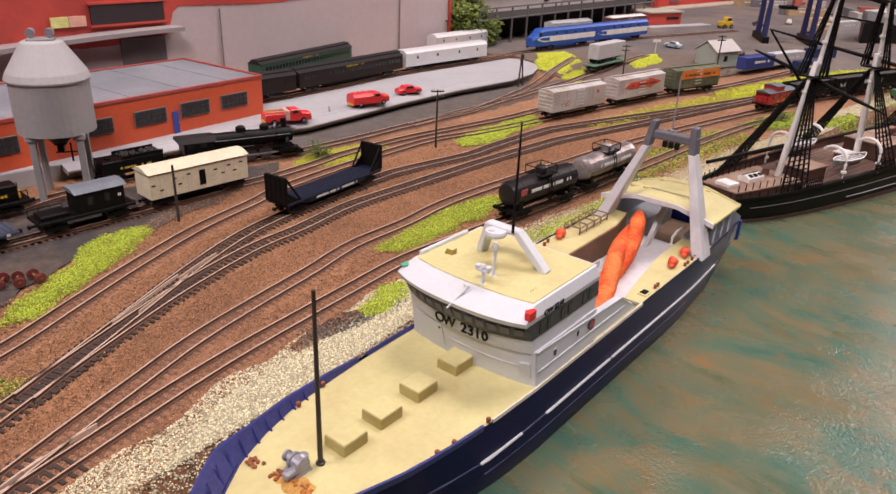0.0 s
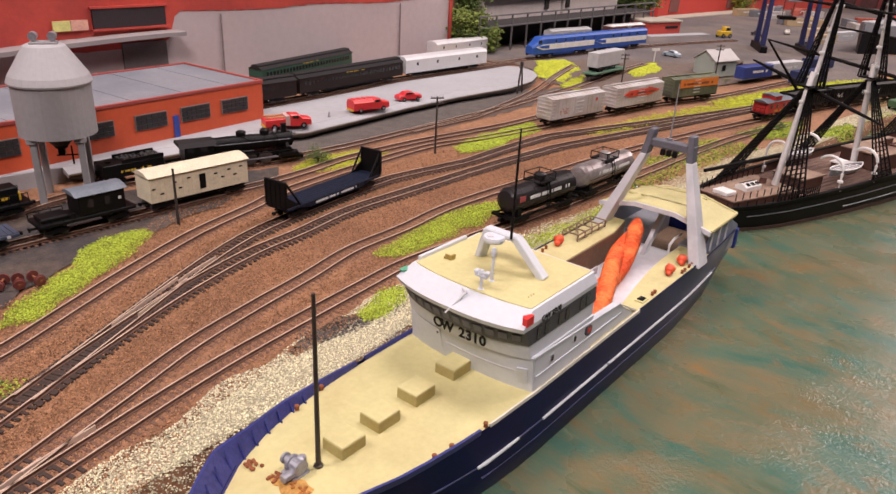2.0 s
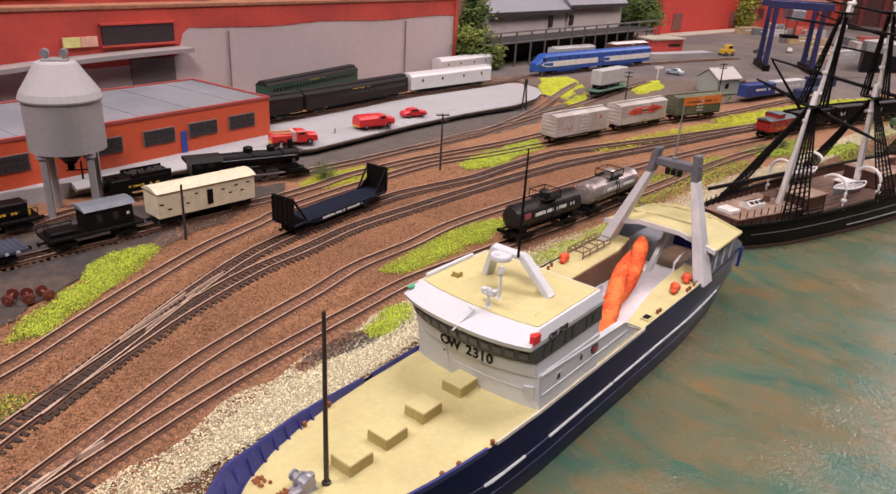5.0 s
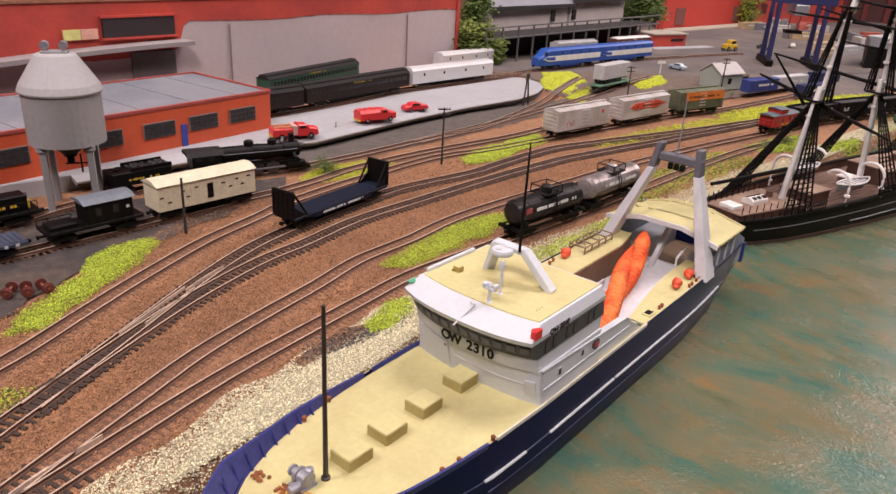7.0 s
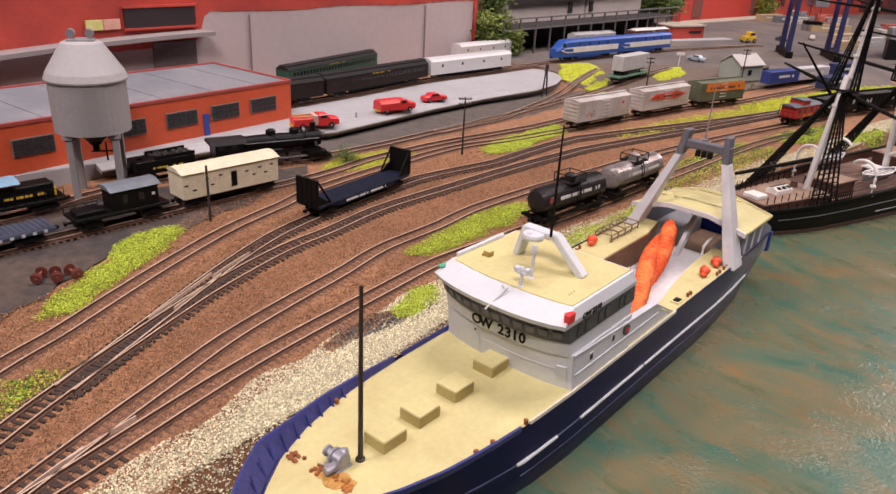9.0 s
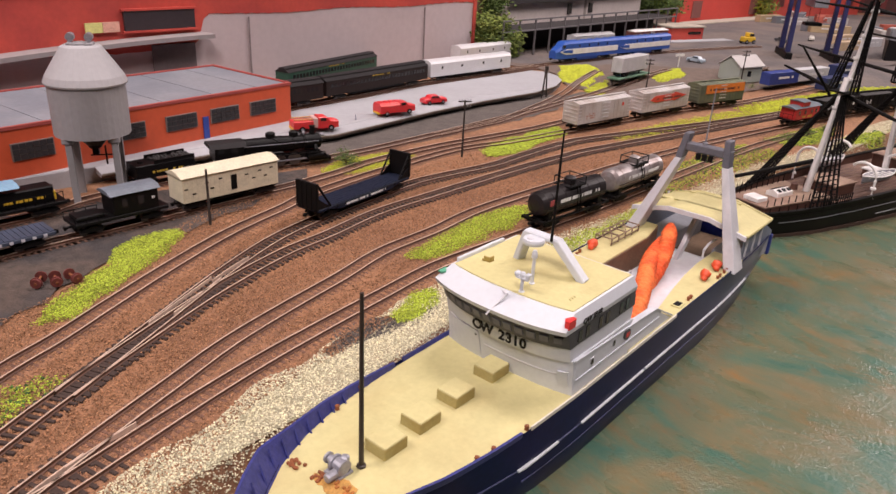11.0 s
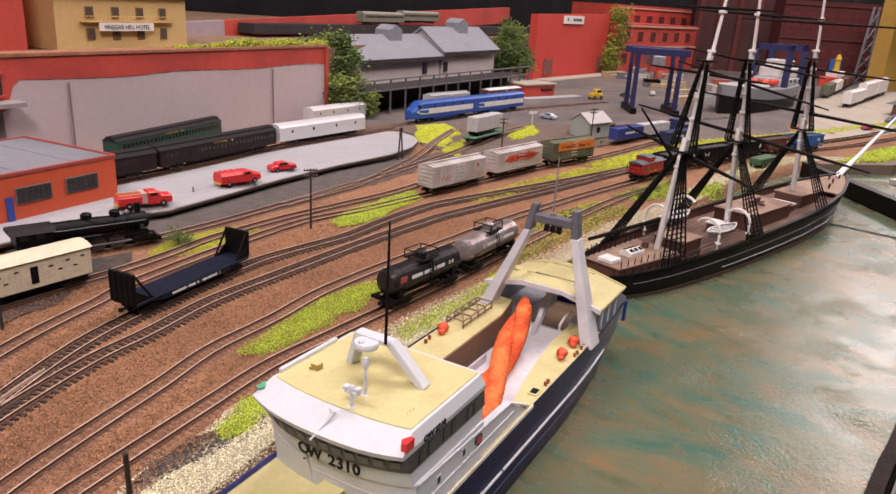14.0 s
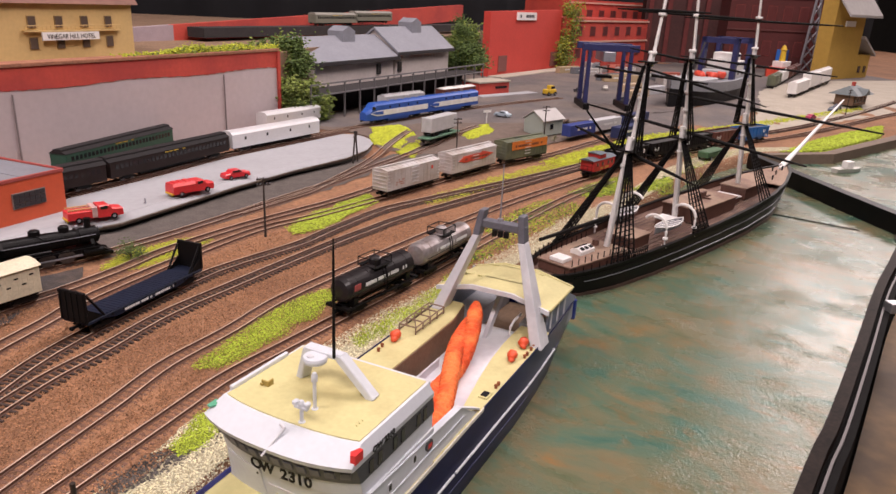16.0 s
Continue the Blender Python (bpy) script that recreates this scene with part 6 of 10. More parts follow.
put(trailer_, "shop_two", (0.149, 0.993)).scale = (1.05, 1, 1.1)
# ---- platform, wall and buildings ----
BRICK_RED = mat("wall_red", (0.50, 0.065, 0.045), 0.7, vary=0.12, scale=30, second=(0.40, 0.05, 0.04), mix_scale=14)
WALL_GREY = mat("wall_grey", (0.50, 0.425, 0.435), 0.75, vary=0.07, scale=18, second=(0.45, 0.38, 0.385), mix_scale=9)
ORANGE_RED = mat("shop_orange_red", (0.55, 0.085, 0.03), 0.65, vary=0.09, scale=30)
ROOF_GREY = mat("roof_grey", (0.165, 0.175, 0.205), 0.7, vary=0.12, scale=35, second=(0.21, 0.215, 0.24), mix_scale=12)
HOTEL_TAN = mat("hotel_tan", (0.60, 0.42, 0.18), 0.75, vary=0.08, scale=30)
HOTEL_ROOF = mat("hotel_roof", (0.20, 0.10, 0.075), 0.8, vary=0.15)
SHED_GREY = mat("warehouse_grey", (0.60, 0.535, 0.51), 0.75, vary=0.1, scale=30)
SHED_ROOF = mat("warehouse_roof", (0.235, 0.24, 0.275), 0.6, vary=0.12, scale=30)
TIMBER = mat("dark_timber", (0.026, 0.022, 0.023), 0.85, vary=0.3, scale=60)
TOWER_GREY = mat("tower_grey", (0.275, 0.265, 0.275), 0.75, vary=0.07, scale=40, bump=0.15, bump_scale=300)
CURTAIN = mat("black_curtain", (0.004, 0.004, 0.006), 0.9, vary=0.3, scale=4)
SIGN_WHITE = mat("sign_white", (0.78, 0.76, 0.74), 0.6, vary=0.04)
BLUE_DOOR = mat("blue_door", (0.03, 0.06, 0.30), 0.5)
CRANE_BLUE = mat("crane_blue", (0.022, 0.025, 0.10), 0.5, vary=0.2)
TAN_GROUND = mat("tan_lot", (0.40, 0.355, 0.29), 0.9, vary=0.15, scale=30, bump=0.3, bump_scale=500)
YARD_GREY = mat("yard_asphalt", (0.115, 0.10, 0.098), 0.9, vary=0.2, scale=25, bump=0.4, bump_scale=600, second=(0.16, 0.13, 0.115), mix_scale=8)
LEAF = mat("leaf", (0.175, 0.225, 0.045), 0.8, vary=0.3, scale=60, spread=0.5)
LEAF_DARK = mat("leaf_dark", (0.080, 0.125, 0.028), 0.8, vary=0.3, scale=60, spread=0.5)
LEAF_YELLOW = mat("leaf_yellow", (0.30, 0.30, 0.03), 0.8, vary=0.3, scale=60, spread=0.4)
BARK = mat("bark", (0.10, 0.065, 0.04), 0.9, vary=0.3)


def frame_on(p, q, z=0.0):
    """A pose whose x runs from plan point p to q and whose y points away to the left."""
    return pose(p[0], p[1], z, 0, 0, math.degrees(math.atan2(q[1] - p[1], q[0] - p[0])))


def span(p, q):
    return math.hypot(q[0] - p[0], q[1] - p[1])


# raised grey platform with a rounded end
PLAT = [(-0.42, 0.30), (-0.30, 0.44), (-0.229, 0.535), (-0.203, 0.572), (-0.167, 0.60), (-0.134, 0.655), (-0.094, 0.723), (-0.044, 0.796), (0.017, 0.863), (0.044, 0.905), (0.054, 0.94), (0.050, 0.972), (0.035, 0.995), (0.010, 1.0), (-0.020, 0.973), (-0.112, 0.852), (-0.195, 0.715), (-0.235, 0.69), (-0.36, 0.66), (-0.48, 0.5)]
bm = BM()
prism(bm, PLAT, -0.002, 0.0125)
bmesh.ops.bevel(bm, geom=[e for e in bm.edges if all(v.co.z > 0.01 for v in e.verts)], offset=0.0008, segments=1, affect="EDGES")
solo("platform", bm, CONCRETE, "pale grey concrete platform behind the shop tracks", "platform", "structure")

# worn apron slab that overhangs the platform's track side
front_line = PLAT[1:12]
rows_ = []
for i, (x, y) in enumerate(front_line):
    a, b = front_line[max(i - 1, 0)], front_line[min(i + 1, len(front_line) - 1)]
    d_ = V((b[0] - a[0], b[1] - a[1])).normalized()
    w = 0.0095 * float(1 - smooth(0.80, 0.985, y))
    zo = 0.0124 - 0.0036 * w / 0.0095
    ox, oy = x + d_.y * w, y - d_.x * w
    ix, iy = x - d_.y * 0.003, y + d_.x * 0.003
    rows_.append([(ix, iy, 0.0127), (ox, oy, zo), (ox, oy, zo - 0.0030), (ix, iy, 0.0080)])
bm = BM()
loft(bm, rows_, closed=True)
apron = solo("platform_apron", bm, CONCRETE, "grey concrete apron along the platform edge", "platform", "structure")
kerb = []
for r_ in rows_:
    kerb.append([(r_[1][0], r_[1][1], r_[1][2] - 0.0004), (r_[1][0] + (r_[1][0] - r_[0][0]) * 0.07, r_[1][1] + (r_[1][1] - r_[0][1]) * 0.07, r_[1][2] - 0.0010), (r_[2][0], r_[2][1], r_[2][2] - 0.0002), (r_[2][0] - (r_[1][0] - r_[0][0]) * 0.02, r_[2][1] - (r_[1][1] - r_[0][1]) * 0.02, r_[2][2])])
bm = BM()
loft(bm, kerb, closed=True)
part("edge_beam", bm, mat("edge_beam_brown", (0.10, 0.075, 0.055), 0.9, vary=0.4, scale=90), apron, "dark worn edge beam")

# high retaining wall, grey with a red band along the top
WA, WB = (-0.325, 0.695), (-0.0755, 1.0625)
WU = (V(WB) - V(WA)).normalized()
WS = V(WA) - WU * 0.42
wl = span(WS, WB)
wm = frame_on(WS, WB)
wall = thing("wall_back", "high grey retaining wall with a rough red painted band", "wall", wm, kind="structure")
bm = BM()
box(bm, 0, wl, 0.0, 0.012, 0.0, 0.1135)
part("wall_body", bm, WALL_GREY, wall)
bm = BM()
r_ = random.Random(2)
lower = [(x, 0.0935 + 0.0012 * math.sin(x * 33) + r_.uniform(-0.0006, 0.0006) - 0.030 * float(1 - smooth(0.41, 0.425, x))) for x in np.linspace(0, wl, 120)]
prism(bm, lower + [(wl, 0.1150), (0, 0.1150)], -0.0006, 0.0, "y")
part("red_band", bm, BRICK_RED, wall, "rough-edged red painted band")
bm = BM()
box(bm, -0.0, wl, -0.0022, 0.020, 0.1150, 0.1190, 0.0006)
part("coping", bm, mat("coping_brown", (0.30, 0.13, 0.075), 0.85, vary=0.3, scale=40), wall, "brown wall top")
bm = BM()
box(bm, wl - 0.0055, wl, -0.003, -0.0005, 0.0, 0.1150)
part("corner_strip", bm, BRICK_RED, wall)
for x in (0.475, 0.755):
    bm = BM()
    rod(bm, (min(x, wl - 0.03), -0.0012, 0.0), (min(x, wl - 0.03), -0.0012, 0.090), 0.0009, n=6)
    part("joint_pipe", bm, mat("pipe_grey", (0.24, 0.20, 0.20), 0.7), wall)
for x0, x1, z0, z1 in ((0.337, 0.410, 0.083, 0.101),):
    bm = BM()
    box(bm, x0, x1, -0.0032, -0.0005, z0, z1)
    op = part("loading_window", bm, mat("opening_dark", (0.035, 0.025, 0.03), 0.5), wall, "wide dark window opening")
    for za, zb, xa, xb in ((z1, z1 + 0.002, x0 - 0.002, x1 + 0.002), (z0 - 0.002, z0, x0 - 0.002, x1 + 0.002)):
        bm = BM()
        box(bm, xa, xb, -0.0042, -0.0005, za, zb)
        part("sill", bm, BRICK_RED, op)
bm = BM()
for i in range(26):
    x0, x1 = 0.42 * i / 26, 0.42 * (i + 1) / 26
    zz0, zz1 = 0.048 + 0.026 * math.sin(min(x0, 0.40) / 0.42 * 1.5), 0.048 + 0.026 * math.sin(min(x1, 0.40) / 0.42 * 1.5)
    prism(bm, [(x0, zz0), (x1, zz1), (x1, zz1 + 0.004), (x0, zz0 + 0.004)], -0.022, -0.0005, "y")
bmesh.ops.remove_doubles(bm, verts=bm.verts, dist=1e-6)
part("canopy", bm, mat("canopy_grey", (0.27, 0.24, 0.24), 0.7, vary=0.06), wall, "curved concrete canopy over the loading bay")
bm = BM()
box(bm, 0.362, 0.408, -0.003, -0.0005, 0.0, 0.068)
part("bay_door", bm, mat("bay_door_grey", (0.14, 0.115, 0.12), 0.7, vary=0.12), wall, "dark grey loading bay door")
for x0, col in ((0.300, (0.62, 0.60, 0.22)), (0.316, (0.66, 0.36, 0.28))):
    bm = BM()
    box(bm, x0, x0 + 0.0155, -0.004, -0.0022, 0.083, 0.092)
    part("poster", bm, mat("poster", col, 0.6, vary=0.2, scale=90), wall)

# earth terrace behind the wall top
bm = BM()
tp = [V(WS) + V((-0.01, 0.012)), V(WB) + V((-0.006, 0.010)), V((0.02, 1.35)), V((0.55, 2.3)), V((-0.8, 2.3)), V((-0.9, 0.6))]
prism(bm, [(p.x, p.y) for p in tp], 0.02, 0.1120)
solo("terrace", bm, mat("terrace_earth", (0.21, 0.13, 0.08), 0.95, vary=0.3, scale=40, bump=0.5, bump_scale=300), "brown earth terrace behind the retaining wall", "ground", "structure")


def windows(parent, rows_, cols, z0, dz, x0, dx, w, h, y, frame_mat, glass=None, skip=()):
    for i in range(rows_):
        for j in range(cols):
            if (i, j) in skip:
                continue
            x, z = x0 + j * dx, z0 + i * dz
            bm = BM()
            box(bm, x - w / 2 - 0.0006, x + w / 2 + 0.0006, y - 0.0012, y + 0.0002, z - 0.0006, z + h + 0.0006)
            win = part("window", bm, frame_mat, parent)
            bm = BM()
            box(bm, x - w / 2, x + w / 2, y - 0.0015, y - 0.0004, z, z + h)
            part("pane", bm, glass or DARK_GLASS, win)


# the low orange-red shop in front of the wall
SA, SB = (-0.3696, 0.341), (-0.209, 0.617)
sl = span(SA, SB)
shop = thing("engine_shop", "low orange-red shop building with flat grey roof", "building", frame_on(SA, SB, 0.0125))
bm = BM()
box(bm, 0, sl, 0, 0.115, -0.004, 0.0345)
part("wall", bm, ORANGE_RED, shop)
bm = BM()
box(bm, 0.0016, sl - 0.0016, 0.0016, 0.1134, 0.0335, 0.0349)
roof_ = part("roof", bm, ROOF_GREY, shop, "flat grey roof")
for x in np.arange(0.05, sl - 0.02, 0.047):
    bm = BM()
    box(bm, x - 0.0004, x + 0.0004, 0.003, 0.112, 0.0346, 0.0353)
    part("roof_seam", bm, ROOF_GREY, roof_)
for a in ((0, sl, -0.0008, 0.0016), (0, sl, 0.1134, 0.1158)):
    bm = BM()
    box(bm, a[0] - 0.0008, a[1] + 0.0008, a[2], a[3], 0.0335, 0.0362, 0.0002)
    part("parapet", bm, mat("parapet_red", (0.33, 0.06, 0.05), 0.7), shop)
for x0 in (-0.0008, sl - 0.0016):
    bm = BM()
    box(bm, x0, x0 + 0.0024, 0.0016, 0.1134, 0.0335, 0.0362)
    part("parapet", bm, mat("parapet_red", (0.33, 0.06, 0.05), 0.7), shop)
for xc in (sl - 0.0330, sl - 0.0745, sl - 0.1170, sl - 0.1640, sl - 0.2350, sl - 0.290):
    bm = BM()
    box(bm, xc - 0.0145, xc + 0.0145, -0.0012, 0.0004, 0.0118, 0.0242)
    win = part("window", bm, mat("shop_window_frame", (0.20, 0.16, 0.15), 0.6), shop, "wide multi-pane shop window")
    for i in range(6):
        for j in range(3):
            bm = BM()
            x, z = xc - 0.0138 + i * 0.00465, 0.0124 + j * 0.0039
            box(bm, x, x + 0.0042, -0.0016, -0.0008, z, z + 0.0034)
            part("pane", bm, mat("shop_glass", (0.030, 0.028, 0.031), 0.45, vary=0.1), win)
bm = BM()
box(bm, sl - 0.0968, sl - 0.0915, -0.0010, 0.0004, 0.0, 0.0185)
dr = part("door", bm, BLUE_DOOR, shop, "small blue door")
bm = BM()
box(bm, sl - 0.0923, sl - 0.0919, -0.0018, -0.0008, 0.008, 0.0095)
part("door_handle", bm, STEEL, dr)

# coaling tower
tower = thing("coaling_tower", "round grey concrete coaling tower on four legs", "tower", pose(-0.2790, 0.4120, 0, 0, 0, 25))
bm = BM()
lathe(bm, [(0.0010, 0.0455), (0.0240, 0.0470), (0.0240, 0.0815), (0.0242, 0.0818)], 36)
part("bunker", bm, TOWER_GREY, tower, "round grey coal bunker")
bm = BM()
lathe(bm, [(0.0252, 0.0806), (0.0256, 0.0818), (0.0240, 0.0860), (0.0125, 0.1040), (0.0105, 0.1050)], 36)
part("roof", bm, mat("tower_roof", (0.38, 0.37, 0.385), 0.7, vary=0.06, scale=40), tower, "pale conical roof")
for a in range(4):
    ang = radians(45 + 90 * a)
    x, y = 0.0198 * math.cos(ang), 0.0198 * math.sin(ang)
    bm = BM()
    box(bm, x - 0.0021, x + 0.0021, y - 0.0021, y + 0.0021, -0.002, 0.0465, 0.0004)
    box(bm, x - 0.0036, x + 0.0036, y - 0.0036, y + 0.0036, 0.0435, 0.0474, 0.0004)
    part("leg", bm, TOWER_GREY, tower)
bm = BM()
lathe(bm, [(0.0130, 0.0465), (0.0050, 0.0385), (0.0040, 0.0365)], 20)
hop = part("hopper", bm, LOCO_BLACK, tower)
bm = BM()
rod(bm, (0.006, 0.0, 0.0375), (0.006, 0.0, 0.0245), 0.0006)
rod(bm, (-0.004, 0.002, 0.0305), (0.010, 0.002, 0.0305), 0.0005)
box(bm, -0.002, 0.002, -0.003, 0.003, 0.0315, 0.0385)
part("chute", bm, BLACK, hop)
bm = BM()
box(bm, -0.0080, 0.0080, -0.0050, 0.0050, 0.1044, 0.1065, 0.0004)
cap = part("cap", bm, TOWER_GREY, tower)
for x in (-0.0055, 0.0055):
    bm = BM()
    rod(bm, (x, -0.0032, 0.1098), (x, 0.0032, 0.1098), 0.0026, n=16)
    box(bm, x - 0.001, x + 0.001, -0.0036, 0.0036, 0.1062, 0.1098)
    part("sheave", bm, GREY_METAL, cap)

# hotel and red house on the terrace
HA = (-0.337, 0.823)
hotel = thing("hotel", "tan hotel with dark roof and balcony on the terrace", "house", pose(HA[0], HA[1], 0.113, 0, 0, math.degrees(math.atan2(WU.y, WU.x))))
hw = 0.171
bm = BM()
box(bm, 0, hw, 0, 0.09, -0.003, 0.058)
part("wall", bm, HOTEL_TAN, hotel)
bm = BM()
prism(bm, [(-0.006, 0.058), (0.096, 0.058), (0.080, 0.078), (0.010, 0.078)], -0.006, hw + 0.006, "x")
part("roof", bm, HOTEL_ROOF, hotel, "dark brown roof")
windows(hotel, 2, 4, 0.0105, 0.0225, 0.040, 0.032, 0.0085, 0.0115, 0.0, mat("hotel_trim", (0.30, 0.20, 0.09), 0.7), mat("hotel_pane", (0.10, 0.07, 0.055), 0.4))
bm = BM()
box(bm, 0.028, 0.150, -0.0050, 0.0, 0.0285, 0.0300)
balcony = part("balcony", bm, HOTEL_TAN, hotel, "narrow balcony")
bm = BM()
for x in np.linspace(0.029, 0.149, 25):
    rod(bm, (x, -0.0046, 0.0300), (x, -0.0046, 0.0350), 0.0003, n=4, caps=False)
rod(bm, (0.028, -0.0046, 0.0350), (0.150, -0.0046, 0.0350), 0.0005, n=5)
part("railing", bm, HOTEL_TAN, balcony)
bm = BM()
box(bm, 0.047, 0.118, -0.0066, -0.0050, 0.0195, 0.0280)
board = part("sign_board", bm, SIGN_WHITE, hotel, "long white sign with black lettering")
cu = bpy.data.curves.new("sign_text", "FONT")
cu.body, cu.size, cu.extrude, cu.align_x = "VINEGAR HILL HOTEL", 0.0070, 0.0001, "CENTER"
ob = new("text_source", cu)
me = bpy.data.meshes.new_from_object(ob.evaluated_get(bpy.context.evaluated_depsgraph_get()))
bpy.data.objects.remove(ob)
me.materials.clear()
me.materials.append(BLACK)
tx = new("lettering", me)
tx.parent, tx.matrix_basis = board, pose(0.0825, -0.0068, 0.0212, 90, 0, 0) @ Matrix.Diagonal((0.88, 1, 1, 1))

rh = thing("red_house", "red brick house with white windows on the terrace", "house", pose(-0.62, 0.40, 0.113, 0, 0, math.degrees(math.atan2(WU.y, WU.x))))
bm = BM()
box(bm, 0, 0.475, 0, 0.10, -0.003, 0.11)
part("wall", bm, BRICK_RED, rh)
windows(rh, 2, 7, 0.020, 0.040, 0.05, 0.062, 0.012, 0.016, 0.0, SIGN_WHITE, mat("red_house_pane", (0.10, 0.08, 0.08), 0.4))
bm = BM()
box(bm, 0.17, 0.33, -0.0025, -0.0005, 0.006, 0.016)
part("sign_board", bm, SIGN_WHITE, rh, "long white sign")
bm = BM()
box(bm, -0.004, 0.479, -0.004, 0.104, 0.11, 0.116)
part("roof", bm, HOTEL_ROOF, rh)

# red parapet wall with a raised track and two grey coaches behind
PA, PB = (-0.3029, 1.181), (0.36, 2.048)
pw = span(PA, PB)
pm = frame_on(PA, PB)
par = thing("wall_upper", "long red parapet wall along the upper track", "wall", pm, kind="structure")
bm = BM()
prism(bm, [(0.075, 0.10), (pw * 0.93, 0.142), (pw * 0.93, 0.181), (0.075, 0.136)], 0.0, 0.012, "y")
part("wall_body", bm, BRICK_RED, par)
bm = BM()
prism(bm, [(0.0, 0.098), (0.075, 0.102), (0.075, 0.136), (0.0, 0.1325)], 0.0, 0.012, "y")
part("wall_end", bm, mat("mauve_block", (0.36, 0.29, 0.32), 0.75), par)
for k, u in enumerate((0.405, 0.520)):
    c = V(PA).lerp(V(PB), u)
    g = coach(mat("grey_green_coach", (0.17, 0.17, 0.13), 0.6, vary=0.15), mat("grey_coach_roof", (0.25, 0.24, 0.21), 0.6), "grey-green railcar on the upper track", 0.13, "railcars on the upper track", False, True)
    g.matrix_basis = pose(c.x + 0.022, c.y - 0.016, 0.134 + 0.004 * k, 0, 0, math.degrees(math.atan2(PB[1] - PA[1], PB[0] - PA[0])))
bm = BM()
box(bm, 0.10, pw * 0.97, -0.042, -0.003, 0.118, 0.1335)
part("track_shelf", bm, TIMBER, par)

# two-gable grey warehouse and its timber deck
DA, DB = (-0.032, 1.073), (0.302, 1.547)
dw = span(DA, DB)
deck = thing("timber_deck", "dark timber loading deck on posts before the warehouse", "platform", frame_on(DA, DB, 0.022))
for z in (0.0295, 0.0455):
    bm = BM()
    box(bm, 0, dw, 0, 0.0022, z - 0.0011, z + 0.0011)
    part("beam", bm, mat("deck_beam_grey", (0.16, 0.15, 0.155), 0.7), deck)
for x in np.linspace(0.001, dw - 0.001, 15):
    bm = BM()
    box(bm, x - 0.0011, x + 0.0011, 0.0, 0.0024, -0.014, 0.0455)
    part("post", bm, mat("deck_post_grey", (0.12, 0.11, 0.115), 0.7), deck)
bm = BM()
box(bm, 0, dw, 0.0025, 0.060, 0.0275, 0.0295)
part("floor", bm, TIMBER, deck)
bm = BM()
box(bm, 0, dw, 0.050, 0.056, -0.014, 0.0275)
part("back_wall", bm, TIMBER, deck)
wh = thing("warehouse", "grey two-gabled warehouse with slate-grey roofs", "warehouse", frame_on((-0.060, 1.13), (0.25, 1.57), 0.022))
for x0, x1, zr, ze, nm in ((0.045, 0.290, 0.105, 0.072, "near"), (0.287, 0.505, 0.118, 0.079, "far")):
    bm = BM()
    box(bm, x0 + 0.006, x1 - 0.006, 0.004, 0.096, -0.014, ze)
    part("wall", bm, SHED_GREY, wh)
    bm = BM()
    prism(bm, [(0.004, ze - 0.002), (0.096, ze - 0.002), (0.050, zr - 0.003)], x0 + 0.006, x0 + 0.010, "x")
    part("gable", bm, SHED_GREY, wh)
    bm = BM()
    prism(bm, [(-0.006, ze - 0.003), (0.050, zr), (0.106, ze - 0.003), (0.106, ze - 0.007), (0.050, zr - 0.004), (-0.006, ze - 0.007)], x0, x1, "x")
    rf = part("roof", bm, SHED_ROOF, wh, "slate-grey pitched roof")
    bm = BM()
    box(bm, x0 - 0.0008, x1 + 0.0008, -0.0075, -0.0055, ze - 0.0085, ze - 0.0025)
    part("fascia", bm, TIMBER, rf)
    xc = (x0 + x1) / 2 + 0.02
    bm = BM()
    prism(bm, [(xc - 0.018, zr - 0.018), (xc + 0.018, zr - 0.018), (xc + 0.018, zr + 0.008), (xc, zr + 0.016), (xc - 0.018, zr + 0.008)], 0.034, 0.066, "y")
    part("roof_vent", bm, SHED_ROOF, rf)
for x in (0.235, 0.305):
    bm = BM()
    box(bm, x - 0.006, x + 0.006, 0.0015, 0.0042, 0.040, 0.058)
    part("window", bm, DARK_GLASS, wh)
bars(wh, 0.31, 0.45, 0.062, 0.072, 0.0034, mat("faded_lettering", (0.60, 0.40, 0.34), 0.7), 1, 5)

# tall red mill, its neighbours and the hut
MA, MB = (0.362, 1.832), (0.629, 2.1505)
mw = span(MA, MB)
mill = thing("red_mill", "tall plain red mill building with a white sign", "building", frame_on(MA, MB, 0.022))
bm = BM()
prism(bm, [(0, -0.012), (mw, -0.012), (mw, 0.157), (0, 0.148)], 0.0, 0.02, "y")
part("wall", bm, mat("mill_red", (0.56, 0.055, 0.04), 0.7, vary=0.08, scale=20), mill)
bm = BM()
box(bm, 0.135, 0.245, -0.004, 0.0, 0.128, 0.148)
sb = part("sign_board", bm, SIGN_WHITE, mill, "white sign")
bars(sb, 0.148, 0.232, 0.133, 0.144, -0.0042, CHARCOAL, 1, 5)
for x in (0.05, 0.36):
    bm = BM()
    box(bm, x, x + 0.045, -0.002, 0.0, 0.000, 0.040)
    part("boarded_window", bm, mat("boarded", (0.20, 0.07, 0.06), 0.8), mill)
bm = BM()
box(bm, -0.005, mw + 0.1, -0.045, -0.004, -0.014, -0.006, 0.001)
part("footing", bm, TAN_GROUND, mill)
